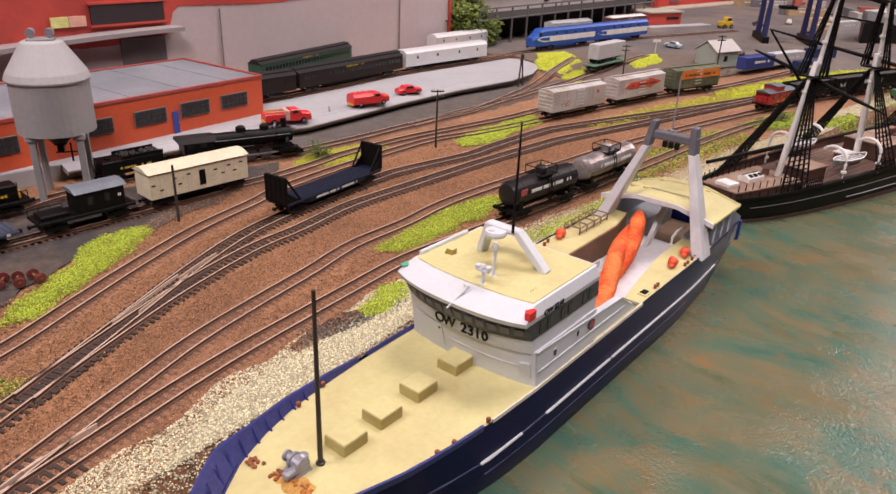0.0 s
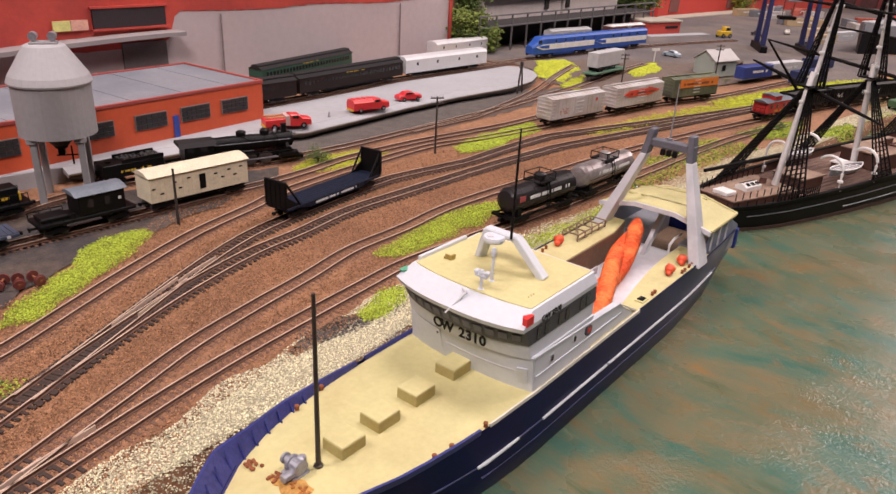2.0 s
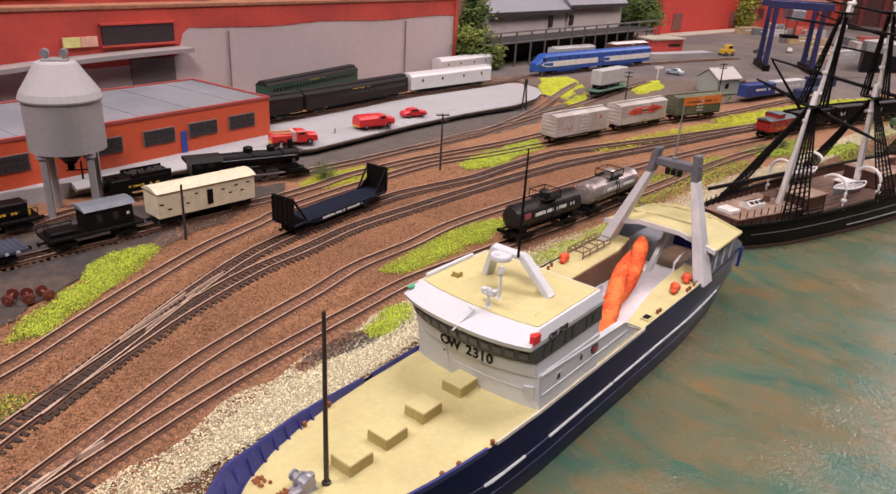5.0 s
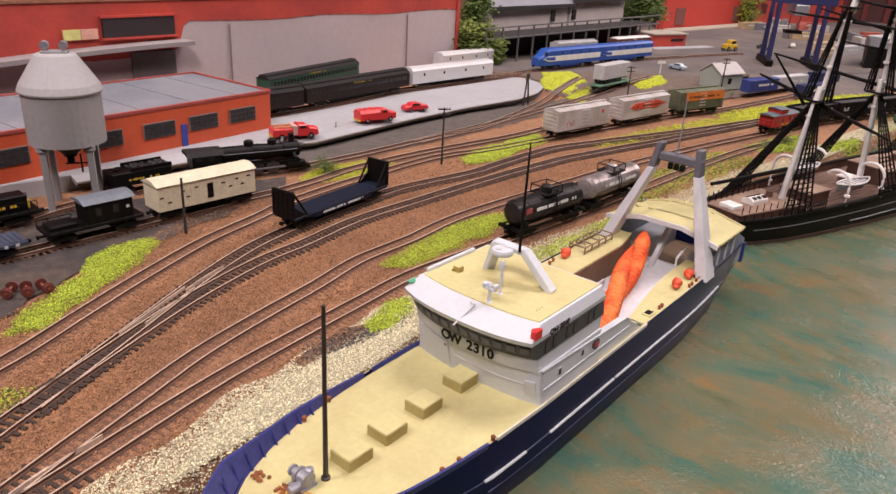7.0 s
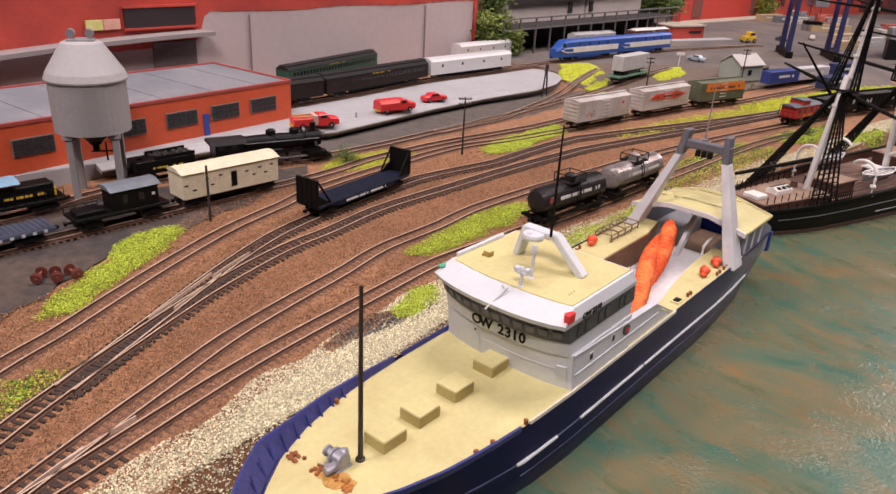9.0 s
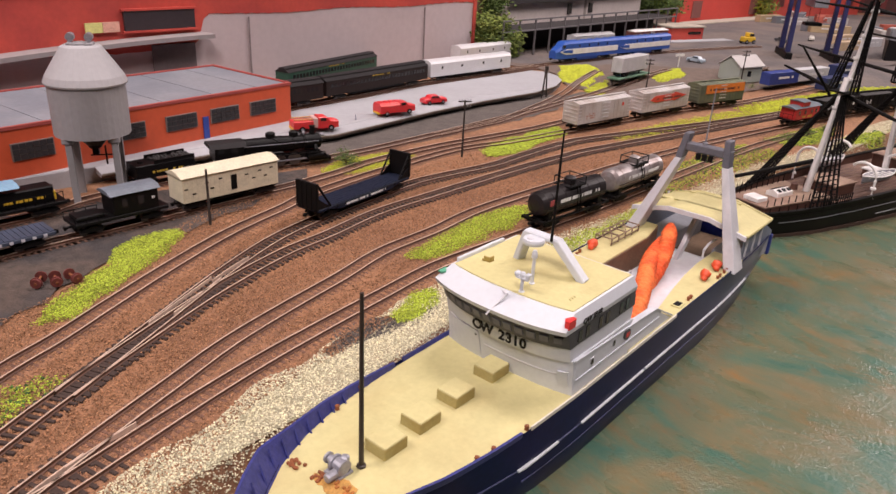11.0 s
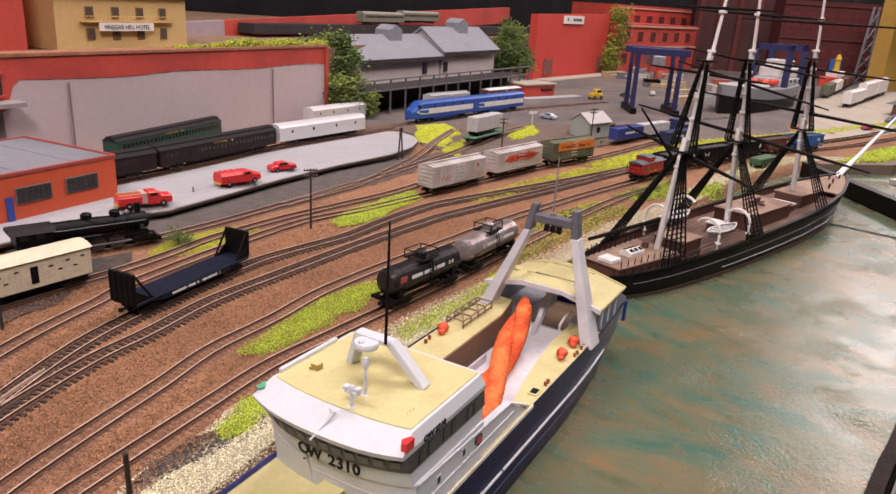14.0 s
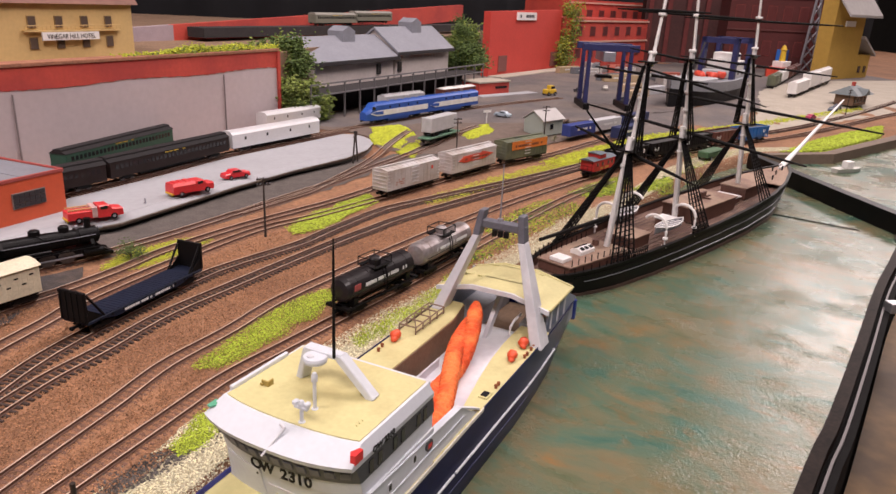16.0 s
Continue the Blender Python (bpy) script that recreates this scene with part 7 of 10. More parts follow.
for p, q, zt, dpt, lab in (((0.66, 2.15), (1.03, 2.49), 0.135, 0.2, "long red brick factory with stone bands"), ((0.74, 2.47), (1.10, 2.72), 0.19, 0.2, "taller red brick factory behind"), ((1.30, 2.45), (1.66, 2.42), 0.24, 0.1, "dark red brick factory with a high wall")):
    L_ = span(p, q)
    fac = thing("brick_factory", lab, "building", frame_on(p, q, 0.022), group="red factories")
    bm = BM()
    box(bm, 0, L_, 0, dpt, -0.014, zt)
    part("wall", bm, BRICK_RED if zt < 0.23 else mat("old_brick", (0.085, 0.018, 0.017), 0.85, vary=0.2, scale=20), fac)
    for z in (zt * 0.5, zt * 0.95):
        bm = BM()
        box(bm, -0.002, L_ + 0.002, -0.004, 0.0, z - 0.0025, z + 0.0025)
        part("stone_band", bm, mat("stone_band", (0.55, 0.32, 0.25), 0.8) if zt < 0.23 else mat("sooty_band", (0.10, 0.03, 0.028), 0.85), fac)
    windows(fac, 2, 6, zt * 0.15, zt * 0.48, L_ * 0.1, L_ * 0.155, 0.03, zt * 0.2, 0.0, mat("factory_trim", (0.30, 0.06, 0.05), 0.7), mat("factory_glass", (0.11, 0.03, 0.03), 0.4))
gb = thing("dark_store", "dark sooty brick store with tall piers", "building", frame_on((1.06, 2.60), (1.36, 2.52), 0.022))
bm = BM()
box(bm, 0, 0.30, 0, 0.12, -0.014, 0.26)
part("wall", bm, mat("store_brick", (0.055, 0.018, 0.017), 0.85, vary=0.3, scale=12), gb)
for k in range(5):
    bm = BM()
    box(bm, 0.01 + k * 0.065, 0.025 + k * 0.065, -0.010, 0.0, -0.014, 0.255)
    part("pier", bm, mat("store_pier", (0.11, 0.020, 0.019), 0.85, vary=0.3, scale=12), gb)
truss = thing("steel_tower", "grey steel lattice tower behind the harbour", "tower", pose(1.56, 2.36, 0.012, 0, 0, 35))
for s_ in (1, -1):
    bm = BM()
    rod(bm, (s_ * 0.050, 0, 0), (s_ * 0.018, 0, 0.24), 0.0045, n=6)
    part("leg", bm, GREY_METAL, truss)
for k in range(5):
    z0, z1 = k * 0.045, (k + 1) * 0.045
    w0, w1 = 0.050 - 0.032 * z0 / 0.24, 0.050 - 0.032 * z1 / 0.24
    bm = BM()
    rod(bm, (-w0, 0, z0), (w1, 0, z1), 0.0028, n=5)
    rod(bm, (w0, 0, z0), (-w1, 0, z1), 0.0028, n=5)
    part("brace", bm, GREY_METAL, truss)
hut = thing("red_hut", "small red hut with a tan flat roof", "hut", frame_on((0.280, 1.458), (0.352, 1.512), 0.012))
bm = BM()
box(bm, 0, 0.09, 0, 0.05, -0.004, 0.024)
part("wall", bm, BRICK_RED, hut)
bm = BM()
box(bm, -0.003, 0.093, -0.003, 0.053, 0.024, 0.0275, 0.0006)
part("roof", bm, TAN_GROUND, hut)
bm = BM()
box(bm, 0.048, 0.082, -0.0012, 0.0, 0.012, 0.0165)
part("window", bm, DARK_GLASS, hut)
bm = BM()
box(bm, -0.02, 0.15, -0.03, -0.003, -0.004, 0.0022)
part("slab", bm, CONCRETE, hut)

# gantry crane
crane = thing("gantry_crane", "dark blue container gantry crane over the yard", "crane", frame_on((0.458, 1.330), (0.600, 1.315), 0.012) @ Matrix.Diagonal((0.55, 0.8, 1.02, 1)))
for x in (0.0, 0.140):
    for y in (-0.02, 0.05):
        bm = BM()
        prism(bm, [(x - 0.008, 0.0), (x + 0.008, 0.0), (x + 0.005, 0.106), (x - 0.005, 0.106)], y - 0.005, y + 0.005, "y")
        part("leg", bm, CRANE_BLUE, crane)
    bm = BM()
    box(bm, x - 0.010, x + 0.010, -0.045, 0.075, -0.004, 0.012, 0.001)
    part("end_truck", bm, LOCO_BLACK, crane)
for y in (-0.02, 0.05):
    bm = BM()
    box(bm, -0.025, 0.165, y - 0.005, y + 0.005, 0.104, 0.116, 0.0008)
    part("girder", bm, CRANE_BLUE, crane)
bm = BM()
box(bm, 0.045, 0.085, -0.030, 0.060, 0.086, 0.103, 0.001)
part("trolley", bm, GREY_METAL, crane)
bm = BM()
for x in (0.050, 0.080):
    rod(bm, (x, 0.015, 0.086), (x, 0.015, 0.060), 0.0008)
box(bm, 0.040, 0.090, 0.000, 0.030, 0.055, 0.060)
part("spreader", bm, LOCO_BLACK, crane)

# shed by the yard throat, containers
shed = thing("small_shed", "small pale green-grey gabled shed beside the tracks", "shed", frame_on((0.311, 1.050), (0.375, 1.100), 0.0065) @ Matrix.Diagonal((0.9, 0.9, 0.95, 1)))
bm = BM()
prism(bm, [(0.0, 0.0), (0.040, 0.0), (0.040, 0.024), (0.020, 0.036), (0.0, 0.024)], 0.0, 0.055, "x")
part("wall", bm, mat("shed_green_grey", (0.36, 0.40, 0.36), 0.75, vary=0.08), shed)
bm = BM()
for s in (0, 1):
    y0, y1 = (-0.003, 0.0205) if s == 0 else (0.0195, 0.043)
    z0, z1 = (0.0225, 0.0375) if s == 0 else (0.0375, 0.0225)
    prism(bm, [(y0, z0), (y1, z1), (y1, z1 + 0.0014), (y0, z0 + 0.0014)], -0.003, 0.058, "x")
part("roof", bm, mat("shed_roof", (0.42, 0.40, 0.39), 0.7, vary=0.1), shed)
bm = BM()
box(bm, 0.0545, 0.0556, 0.012, 0.022, 0.0, 0.018)
part("door", bm, SIGN_WHITE, shed)
bm = BM()
box(bm, 0.020, 0.028, -0.0008, 0.0, 0.009, 0.017)
part("window", bm, DARK_GLASS, shed)


def container(at, size, paint_, label, ang=40):
    c = thing("shipping_container", label, "container", pose(at[0], at[1], at[2], 0, 0, ang), group="containers and trailers in the yard")
    bm = BM()
    box(bm, -size / 2, size / 2, -0.0078, 0.0078, 0.0, 0.0170, 0.0004)
    body = part("body", bm, paint_, c)
    for s in (1, -1):
        bm = BM()
        for x in np.linspace(-size / 2 + 0.003, size / 2 - 0.003, 16):
            box(bm, x - 0.0006, x + 0.0006, s * 0.0078 - 0.0002, s * 0.0078 + 0.0004, 0.0012, 0.0158)
        part("corrugation", bm, paint_, body)
    bars(body, -size * 0.3, size * 0.3, 0.007, 0.012, -0.0083, LETTER_WHITE, 1, 2)
    return c


C_BLUE = paint("container_blue", (0.03, 0.05, 0.22))
C_NAVY = paint("container_navy", (0.02, 0.03, 0.10))
C_GREY = paint("container_grey", (0.50, 0.50, 0.52))
C_TAN = paint("container_tan", (0.50, 0.38, 0.25))
for at, sz, pt, lab in (((0.372, 1.065, 0.0085), 0.070, C_BLUE, "blue shipping container in the yard"), ((0.430, 1.115, 0.0095), 0.075, C_GREY, "pale grey trailer box in the yard"), ((0.452, 1.075, 0.0055), 0.070, C_NAVY, "navy shipping container in the yard"),
                        ((0.63, 1.50, 0.013), 0.078, C_TAN, "tan shipping container under the crane"), ((0.70, 1.58, 0.013), 0.078, C_GREY, "pale grey shipping container under the crane"), ((0.66, 1.62, 0.013), 0.078, C_TAN, "tan shipping container under the crane"), ((0.50, 1.17, 0.0115), 0.07, C_NAVY, "navy shipping container in the yard")):
    container(at, sz, pt, lab)

# grey and brown box cars behind the diesels
far_q = TRACK_LINES["far"]
for k, (x, y, pt, lab) in enumerate(((0.108, 1.205, TRAILER_GREY, "grey box car behind the diesels"), (0.215, 1.325, HOPPER_BROWN, "brown and white box car behind the diesels"))):
    b_ = box_car(pt, lab, length=0.10, roof=SIGN_WHITE if k else TRAILER_GREY, group="box cars by the timber deck")
    b_.matrix_basis = pose(x, y, 0.0166, 0, 0, 47)

# yard asphalt sheets on the ground
def sheet(name, pts, z, material, label, category="ground", wob=0.004, seed=1, lift=False):
    r = random.Random(seed)
    out = []
    for i, (x0, y0) in enumerate(pts):
        x1, y1 = pts[(i + 1) % len(pts)]
        n = max(1, int(math.hypot(x1 - x0, y1 - y0) / 0.012))
        n = min(n, 14)
        for k in range(n):
            u = k / n
            out.append((x0 + (x1 - x0) * u + r.uniform(-wob, wob), y0 + (y1 - y0) * u + r.uniform(-wob, wob)))
    bm = BM()
    bm.faces.new([bm.verts.new((x, y, z)) for x, y in out])
    bmesh.ops.triangulate(bm, faces=bm.faces)
    if lift:
        for _ in range(5):
            bmesh.ops.subdivide_edges(bm, edges=[e for e in bm.edges if e.calc_length() > 0.04], cuts=1)
        bmesh.ops.triangulate(bm, faces=bm.faces)
        for v in bm.verts:
            v.co.z = z + ground_at(v.co.x, v.co.y)
    return solo(name, bm, material, label, category, "structure")


sheet("yard_ground", [(-0.60, -0.05), (-0.245, 0.08), (-0.236, 0.20), (-0.225, 0.25), (-0.222, 0.29), (-0.215, 0.33), (-0.198, 0.365), (-0.190, 0.385), (-0.175, 0.42), (-0.165, 0.455), (-0.158, 0.49), (-0.165, 0.51), (-0.20, 0.48), (-0.26, 0.42), (-0.34, 0.34), (-0.42, 0.25), (-0.6, 0.15)], 0.0011, CINDER, "dark cinder ground of the engine yard")
sheet("throat_ground", [(-0.255, 0.50), (-0.165, 0.515), (-0.12, 0.575), (-0.055, 0.66), (0.005, 0.74), (0.055, 0.82), (0.13, 0.90), (0.20, 0.955), (0.16, 0.985), (0.09, 0.93), (0.05, 0.90), (0.0, 0.855), (-0.05, 0.79), (-0.10, 0.72), (-0.14, 0.655), (-0.18, 0.595)], 0.0012, mat("throat_grey", (0.098, 0.083, 0.075), 0.95, vary=0.3, scale=80, bump=0.9, bump_scale=800), "grey-brown ground between platform and yard throat")
sheet("throat_ground", [(0.05, 0.985), (0.062, 0.94), (0.13, 0.925), (0.20, 0.955), (0.27, 0.975), (0.33, 1.03), (0.42, 1.115), (0.36, 1.145), (0.27, 1.12), (0.17, 1.11), (0.06, 1.06), (-0.06, 1.035), (0.03, 1.005)], 0.0016, mat("throat_brown_grey", (0.135, 0.10, 0.082), 0.95, vary=0.25, scale=80, bump=0.7, bump_scale=800), "grey-brown ground before the far yard", lift=True)
sheet("far_yard", [(0.72, 1.27), (0.90, 1.43), (1.05, 1.66), (1.28, 1.92), (1.75, 2.15), (1.75, 2.7), (1.0, 2.75), (1.18, 2.45), (1.18, 2.0), (0.9, 1.6), (0.68, 1.34)], 0.0010, YARD_GREY, "dark asphalt ground round the far basin", lift=True)
sheet("far_yard", [(-0.06, 1.03), (0.06, 1.055), (0.17, 1.105), (0.27, 1.115), (0.36, 1.14), (0.50, 1.22), (0.66, 1.33), (0.9, 1.6), (1.2, 2.0), (1.2, 2.5), (0.6, 2.4), (0.2, 1.7)], 0.0132, YARD_GREY, "dark asphalt ground of the far yard")
sheet("far_yard", [(0.36, 1.135), (0.43, 1.105), (0.52, 1.10), (0.62, 1.165), (0.74, 1.255), (0.75, 1.30), (0.68, 1.345), (0.50, 1.235)], 0.0012, YARD_GREY, "dark asphalt ground behind the main line", lift=True)
# ---- the sailing ship ----
HULL_BLACK = mat("hull_black", (0.006, 0.005, 0.005), 0.42, vary=0.3, scale=60, spec=0.2)
COPPER = mat("hull_brown", (0.085, 0.05, 0.04), 0.6, vary=0.3, scale=50)
DECK_WOOD = mat("ship_deck", (0.31, 0.215, 0.155), 0.75, vary=0.2, scale=60, second=(0.22, 0.135, 0.10), mix_scale=40)
DECK_DARK = mat("ship_deck_dark", (0.115, 0.062, 0.048), 0.75, vary=0.25, scale=60, second=(0.17, 0.10, 0.075), mix_scale=50)
HOUSE_BROWN = mat("deckhouse_brown", (0.10, 0.045, 0.032), 0.6, vary=0.25, scale=80)
MAST_WHITE = mat("mast_white", (0.82, 0.80, 0.79), 0.5, vary=0.08, scale=90)
ROPE_BLACK = mat("rigging_black", (0.005, 0.004, 0.004), 0.7, vary=0.2, scale=90, spec=0.15)
RAIL_X = [(-0.085, 0.0195), (-0.03, 0.0212), (0.02, 0.0225), (0.12, 0.0255), (0.22, 0.0280), (0.29, 0.0320), (0.36, 0.0375), (0.395, 0.0410)]
RAIL_B = [(-0.085, 0.0125), (-0.075, 0.0200), (-0.05, 0.0268), (-0.02, 0.0318), (0.02, 0.0352), (0.07, 0.0378), (0.13, 0.0388), (0.20, 0.0380), (0.27, 0.0345), (0.32, 0.0275), (0.365, 0.0150), (0.395, 0.0010)]
LINE_F = [(-0.085, 0.55), (-0.06, 0.88), (-0.03, 0.96), (0.02, 0.97), (0.10, 0.97), (0.20, 0.96), (0.28, 0.88), (0.34, 0.64), (0.375, 0.36), (0.395, 0.0)]


def sailing_ship():
    ship = thing("sailing_ship", "black three-masted sailing ship model with white masts at the quay", "ship", pose(0.2375, 0.5430, WATER_Z, 0, 0, 38.5))
    xs = np.linspace(-0.085, 0.395, 60)

    def side(x, u):
        """Half-breadth at a share of the hull's height."""
        b, f_ = curve(RAIL_B, x), curve(LINE_F, x)
        return b * (f_ + (1 - f_) * u**0.75)
    levels = (-0.25, 0.0, 0.18, 0.4, 0.65, 0.85, 1.0)
    bm = BM()
    rows_ = []
    for x in xs:
        z = curve(RAIL_X, x)
        half = [(x, max(side(x, max(u, 0)) * (0.8 if u < 0 else 1), 0.0003), z * u) for u in levels]
        rows_.append(half + [(p[0], -p[1], p[2]) for p in half[::-1]])
    loft(bm, rows_)
    for f in [f for f in bm.faces if f.normal.z > 0.7 and f.calc_center_median().z > 0.012]:
        bm.faces.remove(f)
    hull = part("hull", bm, HULL_BLACK, ship, "black wooden hull", soft=True)
    for s in (1, -1):
        for u0, u1, mt, nm, gap in ((-0.02, 0.13, COPPER, "copper_strake", 0), (0.60, 0.615, GREY_METAL, "white_line", 1), (0.30, 0.318, PALE, "white_line", 2), (0.80, 0.84, HULL_BLACK, "wale", 0)):
            bm = BM()
            r2 = []
            lo, hi = (-0.07, 0.375) if gap == 0 else ((-0.06, 0.36) if gap == 1 else (0.05, 0.30))
            for x in np.linspace(lo, hi, 44):
                z = curve(RAIL_X, x)
                e = 0.0008
                r2.append([(x, s * (side(x, max(u0, 0)) - 0.0004), z * u0), (x, s * (side(x, max(u0, 0)) + e), z * u0), (x, s * (side(x, u1) + e), z * u1), (x, s * (side(x, u1) - 0.0004), z * u1)])
            loft(bm, r2, closed=True)
            part(nm, bm, mt, hull)
        bm = BM()
        r2 = []
        for x in xs:
            z, b = curve(RAIL_X, x), curve(RAIL_B, x)
            r2.append([(x, s * max(b - 0.0022, 0.0002), z - 0.0006), (x, s * (b + 0.0010), z - 0.0006), (x, s * (b + 0.0010), z + 0.0008), (x, s * max(b - 0.0022, 0.0002), z + 0.0008)])
        loft(bm, r2, closed=True)
        part("cap_rail", bm, HULL_BLACK, ship)
        bm = BM()
        r2 = []
        for x in xs:
            z, b = curve(RAIL_X, x), max(curve(RAIL_B, x) - 0.0016, 0.0001)
            r2.append([(x, s * b, z - 0.008), (x, s * b, z)])
        loft(bm, r2, caps=False)
        part("inner_bulwark", bm, HOUSE_BROWN, ship)
    bm = BM()
    loft(bm, [[(x, -max(curve(RAIL_B, x) - 0.0014, 0.0002), curve(RAIL_X, x) - 0.0072), (x, 0, curve(RAIL_X, x) - 0.0066), (x, max(curve(RAIL_B, x) - 0.0014, 0.0002), curve(RAIL_X, x) - 0.0072)] for x in xs], caps=False)
    deck_ = part("main_deck", bm, DECK_DARK, ship, "worn dark brown planked deck")
    for y in np.arange(-0.030, 0.0301, 0.0050):
        ok = [x for x in xs if curve(RAIL_B, x) - 0.003 > abs(y)]
        bm = BM()
        loft(bm, [[(x, y - 0.0002, curve(RAIL_X, x) - 0.0072 + 0.0006 * (1 - abs(y) / 0.037)), (x, y + 0.0002, curve(RAIL_X, x) - 0.0072 + 0.0006 * (1 - abs(y) / 0.037)), (x, y, curve(RAIL_X, x) - 0.0066 + 0.0006 * (1 - abs(y) / 0.037))] for x in ok], closed=True)
        part("deck_seam", bm, DECK_WOOD, deck_)

    def house(x0, x1, w, h, nm="deckhouse", top=DECK_WOOD, z=None, wall=HOUSE_BROWN, taper=1.0):
        zz = z if z is not None else curve(RAIL_X, (x0 + x1) / 2) - 0.0068
        b_ = BM()
        prism(b_, [(x0, -w * taper), (x1, -w), (x1, w), (x0, w * taper)], zz, zz + h)
        o = part(nm, b_, wall, ship)
        b_ = BM()
        prism(b_, [(x0 - 0.0012, -w * taper - 0.0012), (x1 + 0.0012, -w - 0.0012), (x1 + 0.0012, w + 0.0012), (x0 - 0.0012, w * taper + 0.0012)], zz + h, zz + h + 0.0011)
        part("house_top", b_, top, o)
        return o, zz + h + 0.0011
    poop, pz = house(-0.068, 0.006, 0.0205, 0.0075, "poop_house", taper=0.72)
    for s in (1, -1):
        for x in np.linspace(-0.066, 0.004, 10):
            w = 0.0205 * (0.72 + 0.28 * (x + 0.068) / 0.074)
            bm = BM()
            rod(bm, (x, s * w, pz), (x, s * w, pz + 0.0052), 0.0004, n=5)
            part("stanchion", bm, BLACK, poop)
        for x in np.linspace(-0.078, -0.015, 9):
            bm = BM()
            rod(bm, (x, s * (curve(RAIL_B, x) - 0.0006), curve(RAIL_X, x)), (x, s * (curve(RAIL_B, x) - 0.0006), curve(RAIL_X, x) + 0.0046), 0.0004, n=5)
            part("stanchion", bm, BLACK, ship)
    bm = BM()
    prism(bm, [(-0.0052, pz), (0.0052, pz), (0.0052, pz + 0.003), (0, pz + 0.0052), (-0.0052, pz + 0.003)], -0.040, -0.021, "x")
    sky = part("skylight", bm, MAST_WHITE, ship, "white skylight with dark panes")
    for k in range(3):
        for s in (1, -1):
            bm = BM()
            x = -0.0375 + k * 0.0058
            q_ = Matrix.Translation((x + 0.002, s * 0.0028, pz + 0.0043)) @ Matrix.Rotation(-s * 0.40, 4, "X")
            box(bm, -0.0017, 0.0017, -0.0015, 0.0015, -0.0002, 0.0004, 0, q_)
            part("pane", bm, DARK_GLASS, sky)
    bm = BM()
    box(bm, -0.066, -0.054, -0.0065, 0.0065, pz, pz + 0.0032, 0.0004)
    part("hatch_cover", bm, MAST_WHITE, ship)
    bm = BM()
    lathe(bm, [(0.0030, pz), (0.0026, pz + 0.004), (0.0034, pz + 0.0046)], 12, (-0.006, 0.004, 0))
    part("capstan", bm, HOUSE_BROWN, ship)
    house(0.022, 0.052, 0.0130, 0.0095, top=DECK_WOOD)
    mid, mz = house(0.130, 0.212, 0.0180, 0.0135)
    bm = BM()
    box(bm, 0.170, 0.180, -0.0012, 0.0012, mz, mz + 0.0065, 0.0003)
    box(bm, 0.160, 0.190, -0.0010, 0.0010, mz, mz + 0.0012)
    box(bm, 0.1735, 0.1765, -0.008, 0.008, mz + 0.0005, mz + 0.0016)
    part("pump", bm, HOUSE_BROWN, mid)
    house(0.100, 0.114, 0.0085, 0.0075, "hatch", top=MAST_WHITE)
    house(0.224, 0.240, 0.0110, 0.0060, "hatch", top=MAST_WHITE)
    fore, fz = house(0.246, 0.292, 0.0135, 0.0115)
    bm = BM()
    fx = np.linspace(0.310, 0.388, 12)
    loft(bm, [[(x, -max(curve(RAIL_B, x) - 0.0018, 0.0003), curve(RAIL_X, x) - 0.0018), (x, max(curve(RAIL_B, x) - 0.0018, 0.0003), curve(RAIL_X, x) - 0.0018)] for x in fx], caps=False)
    bmesh.ops.solidify(bm, geom=bm.faces[:], thickness=0.001)
    part("forecastle_deck", bm, DECK_WOOD, ship)
    for x, y in ((0.335, 0.006), (0.347, -0.005), (0.360, 0.004), (0.370, -0.003), (0.325, -0.010), (0.378, 0.0015)):
        bm = BM()
        zf = curve(RAIL_X, x) - 0.0018
        rod(bm, (x, y, zf), (x, y, zf + 0.006), 0.0008, n=6)
        rod(bm, (x - 0.0022, y, zf + 0.0045), (x + 0.0022, y, zf + 0.0045), 0.0006, n=6)
        part("bitt", bm, BLACK, ship)
    # boats in davits
    for s in (1, -1):
        boat_x = 0.066
        for dx in (-0.027, 0.020):
            x = boat_x + dx
            z = curve(RAIL_X, x)
            y = curve(RAIL_B, x) - 0.002
            pts_ = [(x, s * y, z - 0.006), (x, s * y, z + 0.012)] + [(x, s * (y - 0.011 + 0.011 * math.cos(a)), z + 0.014 + 0.010 * math.sin(a)) for a in np.linspace(0.1, 2.5, 9)]
            bm = BM()
            tube(bm, pts_, 0.0012, 7)
            part("davit", bm, MAST_WHITE, ship, "white curved davit")
            for zz in (z - 0.001, z + 0.006):
                bm = BM()
                lathe(bm, [(0.0022, zz - 0.0008), (0.0022, zz + 0.0008)], 10, (x, s * y, 0))
                part("davit_collar", bm, MAST_WHITE, ship)
        bm = BM()
        yc, zc, hl = s * 0.0225, curve(RAIL_X, boat_x) + 0.005, 0.024
        secs = []
        for u in np.linspace(-1, 1, 13):
            w = 0.0062 * (1 - abs(u) ** 2.4) + 0.0002
            secs.append([(boat_x + hl * u, yc - w, zc + 0.0050 + 0.0012 * u * u), (boat_x + hl * u, yc - w * 0.75, zc + 0.0016), (boat_x + hl * u, yc, zc), (boat_x + hl * u, yc + w * 0.75, zc + 0.0016), (boat_x + hl * u, yc + w, zc + 0.0050 + 0.0012 * u * u)])
        loft(bm, secs, caps=False)
        bmesh.ops.solidify(bm, geom=bm.faces[:], thickness=0.0007)
        boat = part("ship_boat", bm, GREY_METAL, ship, "small open boat with white gunwale")
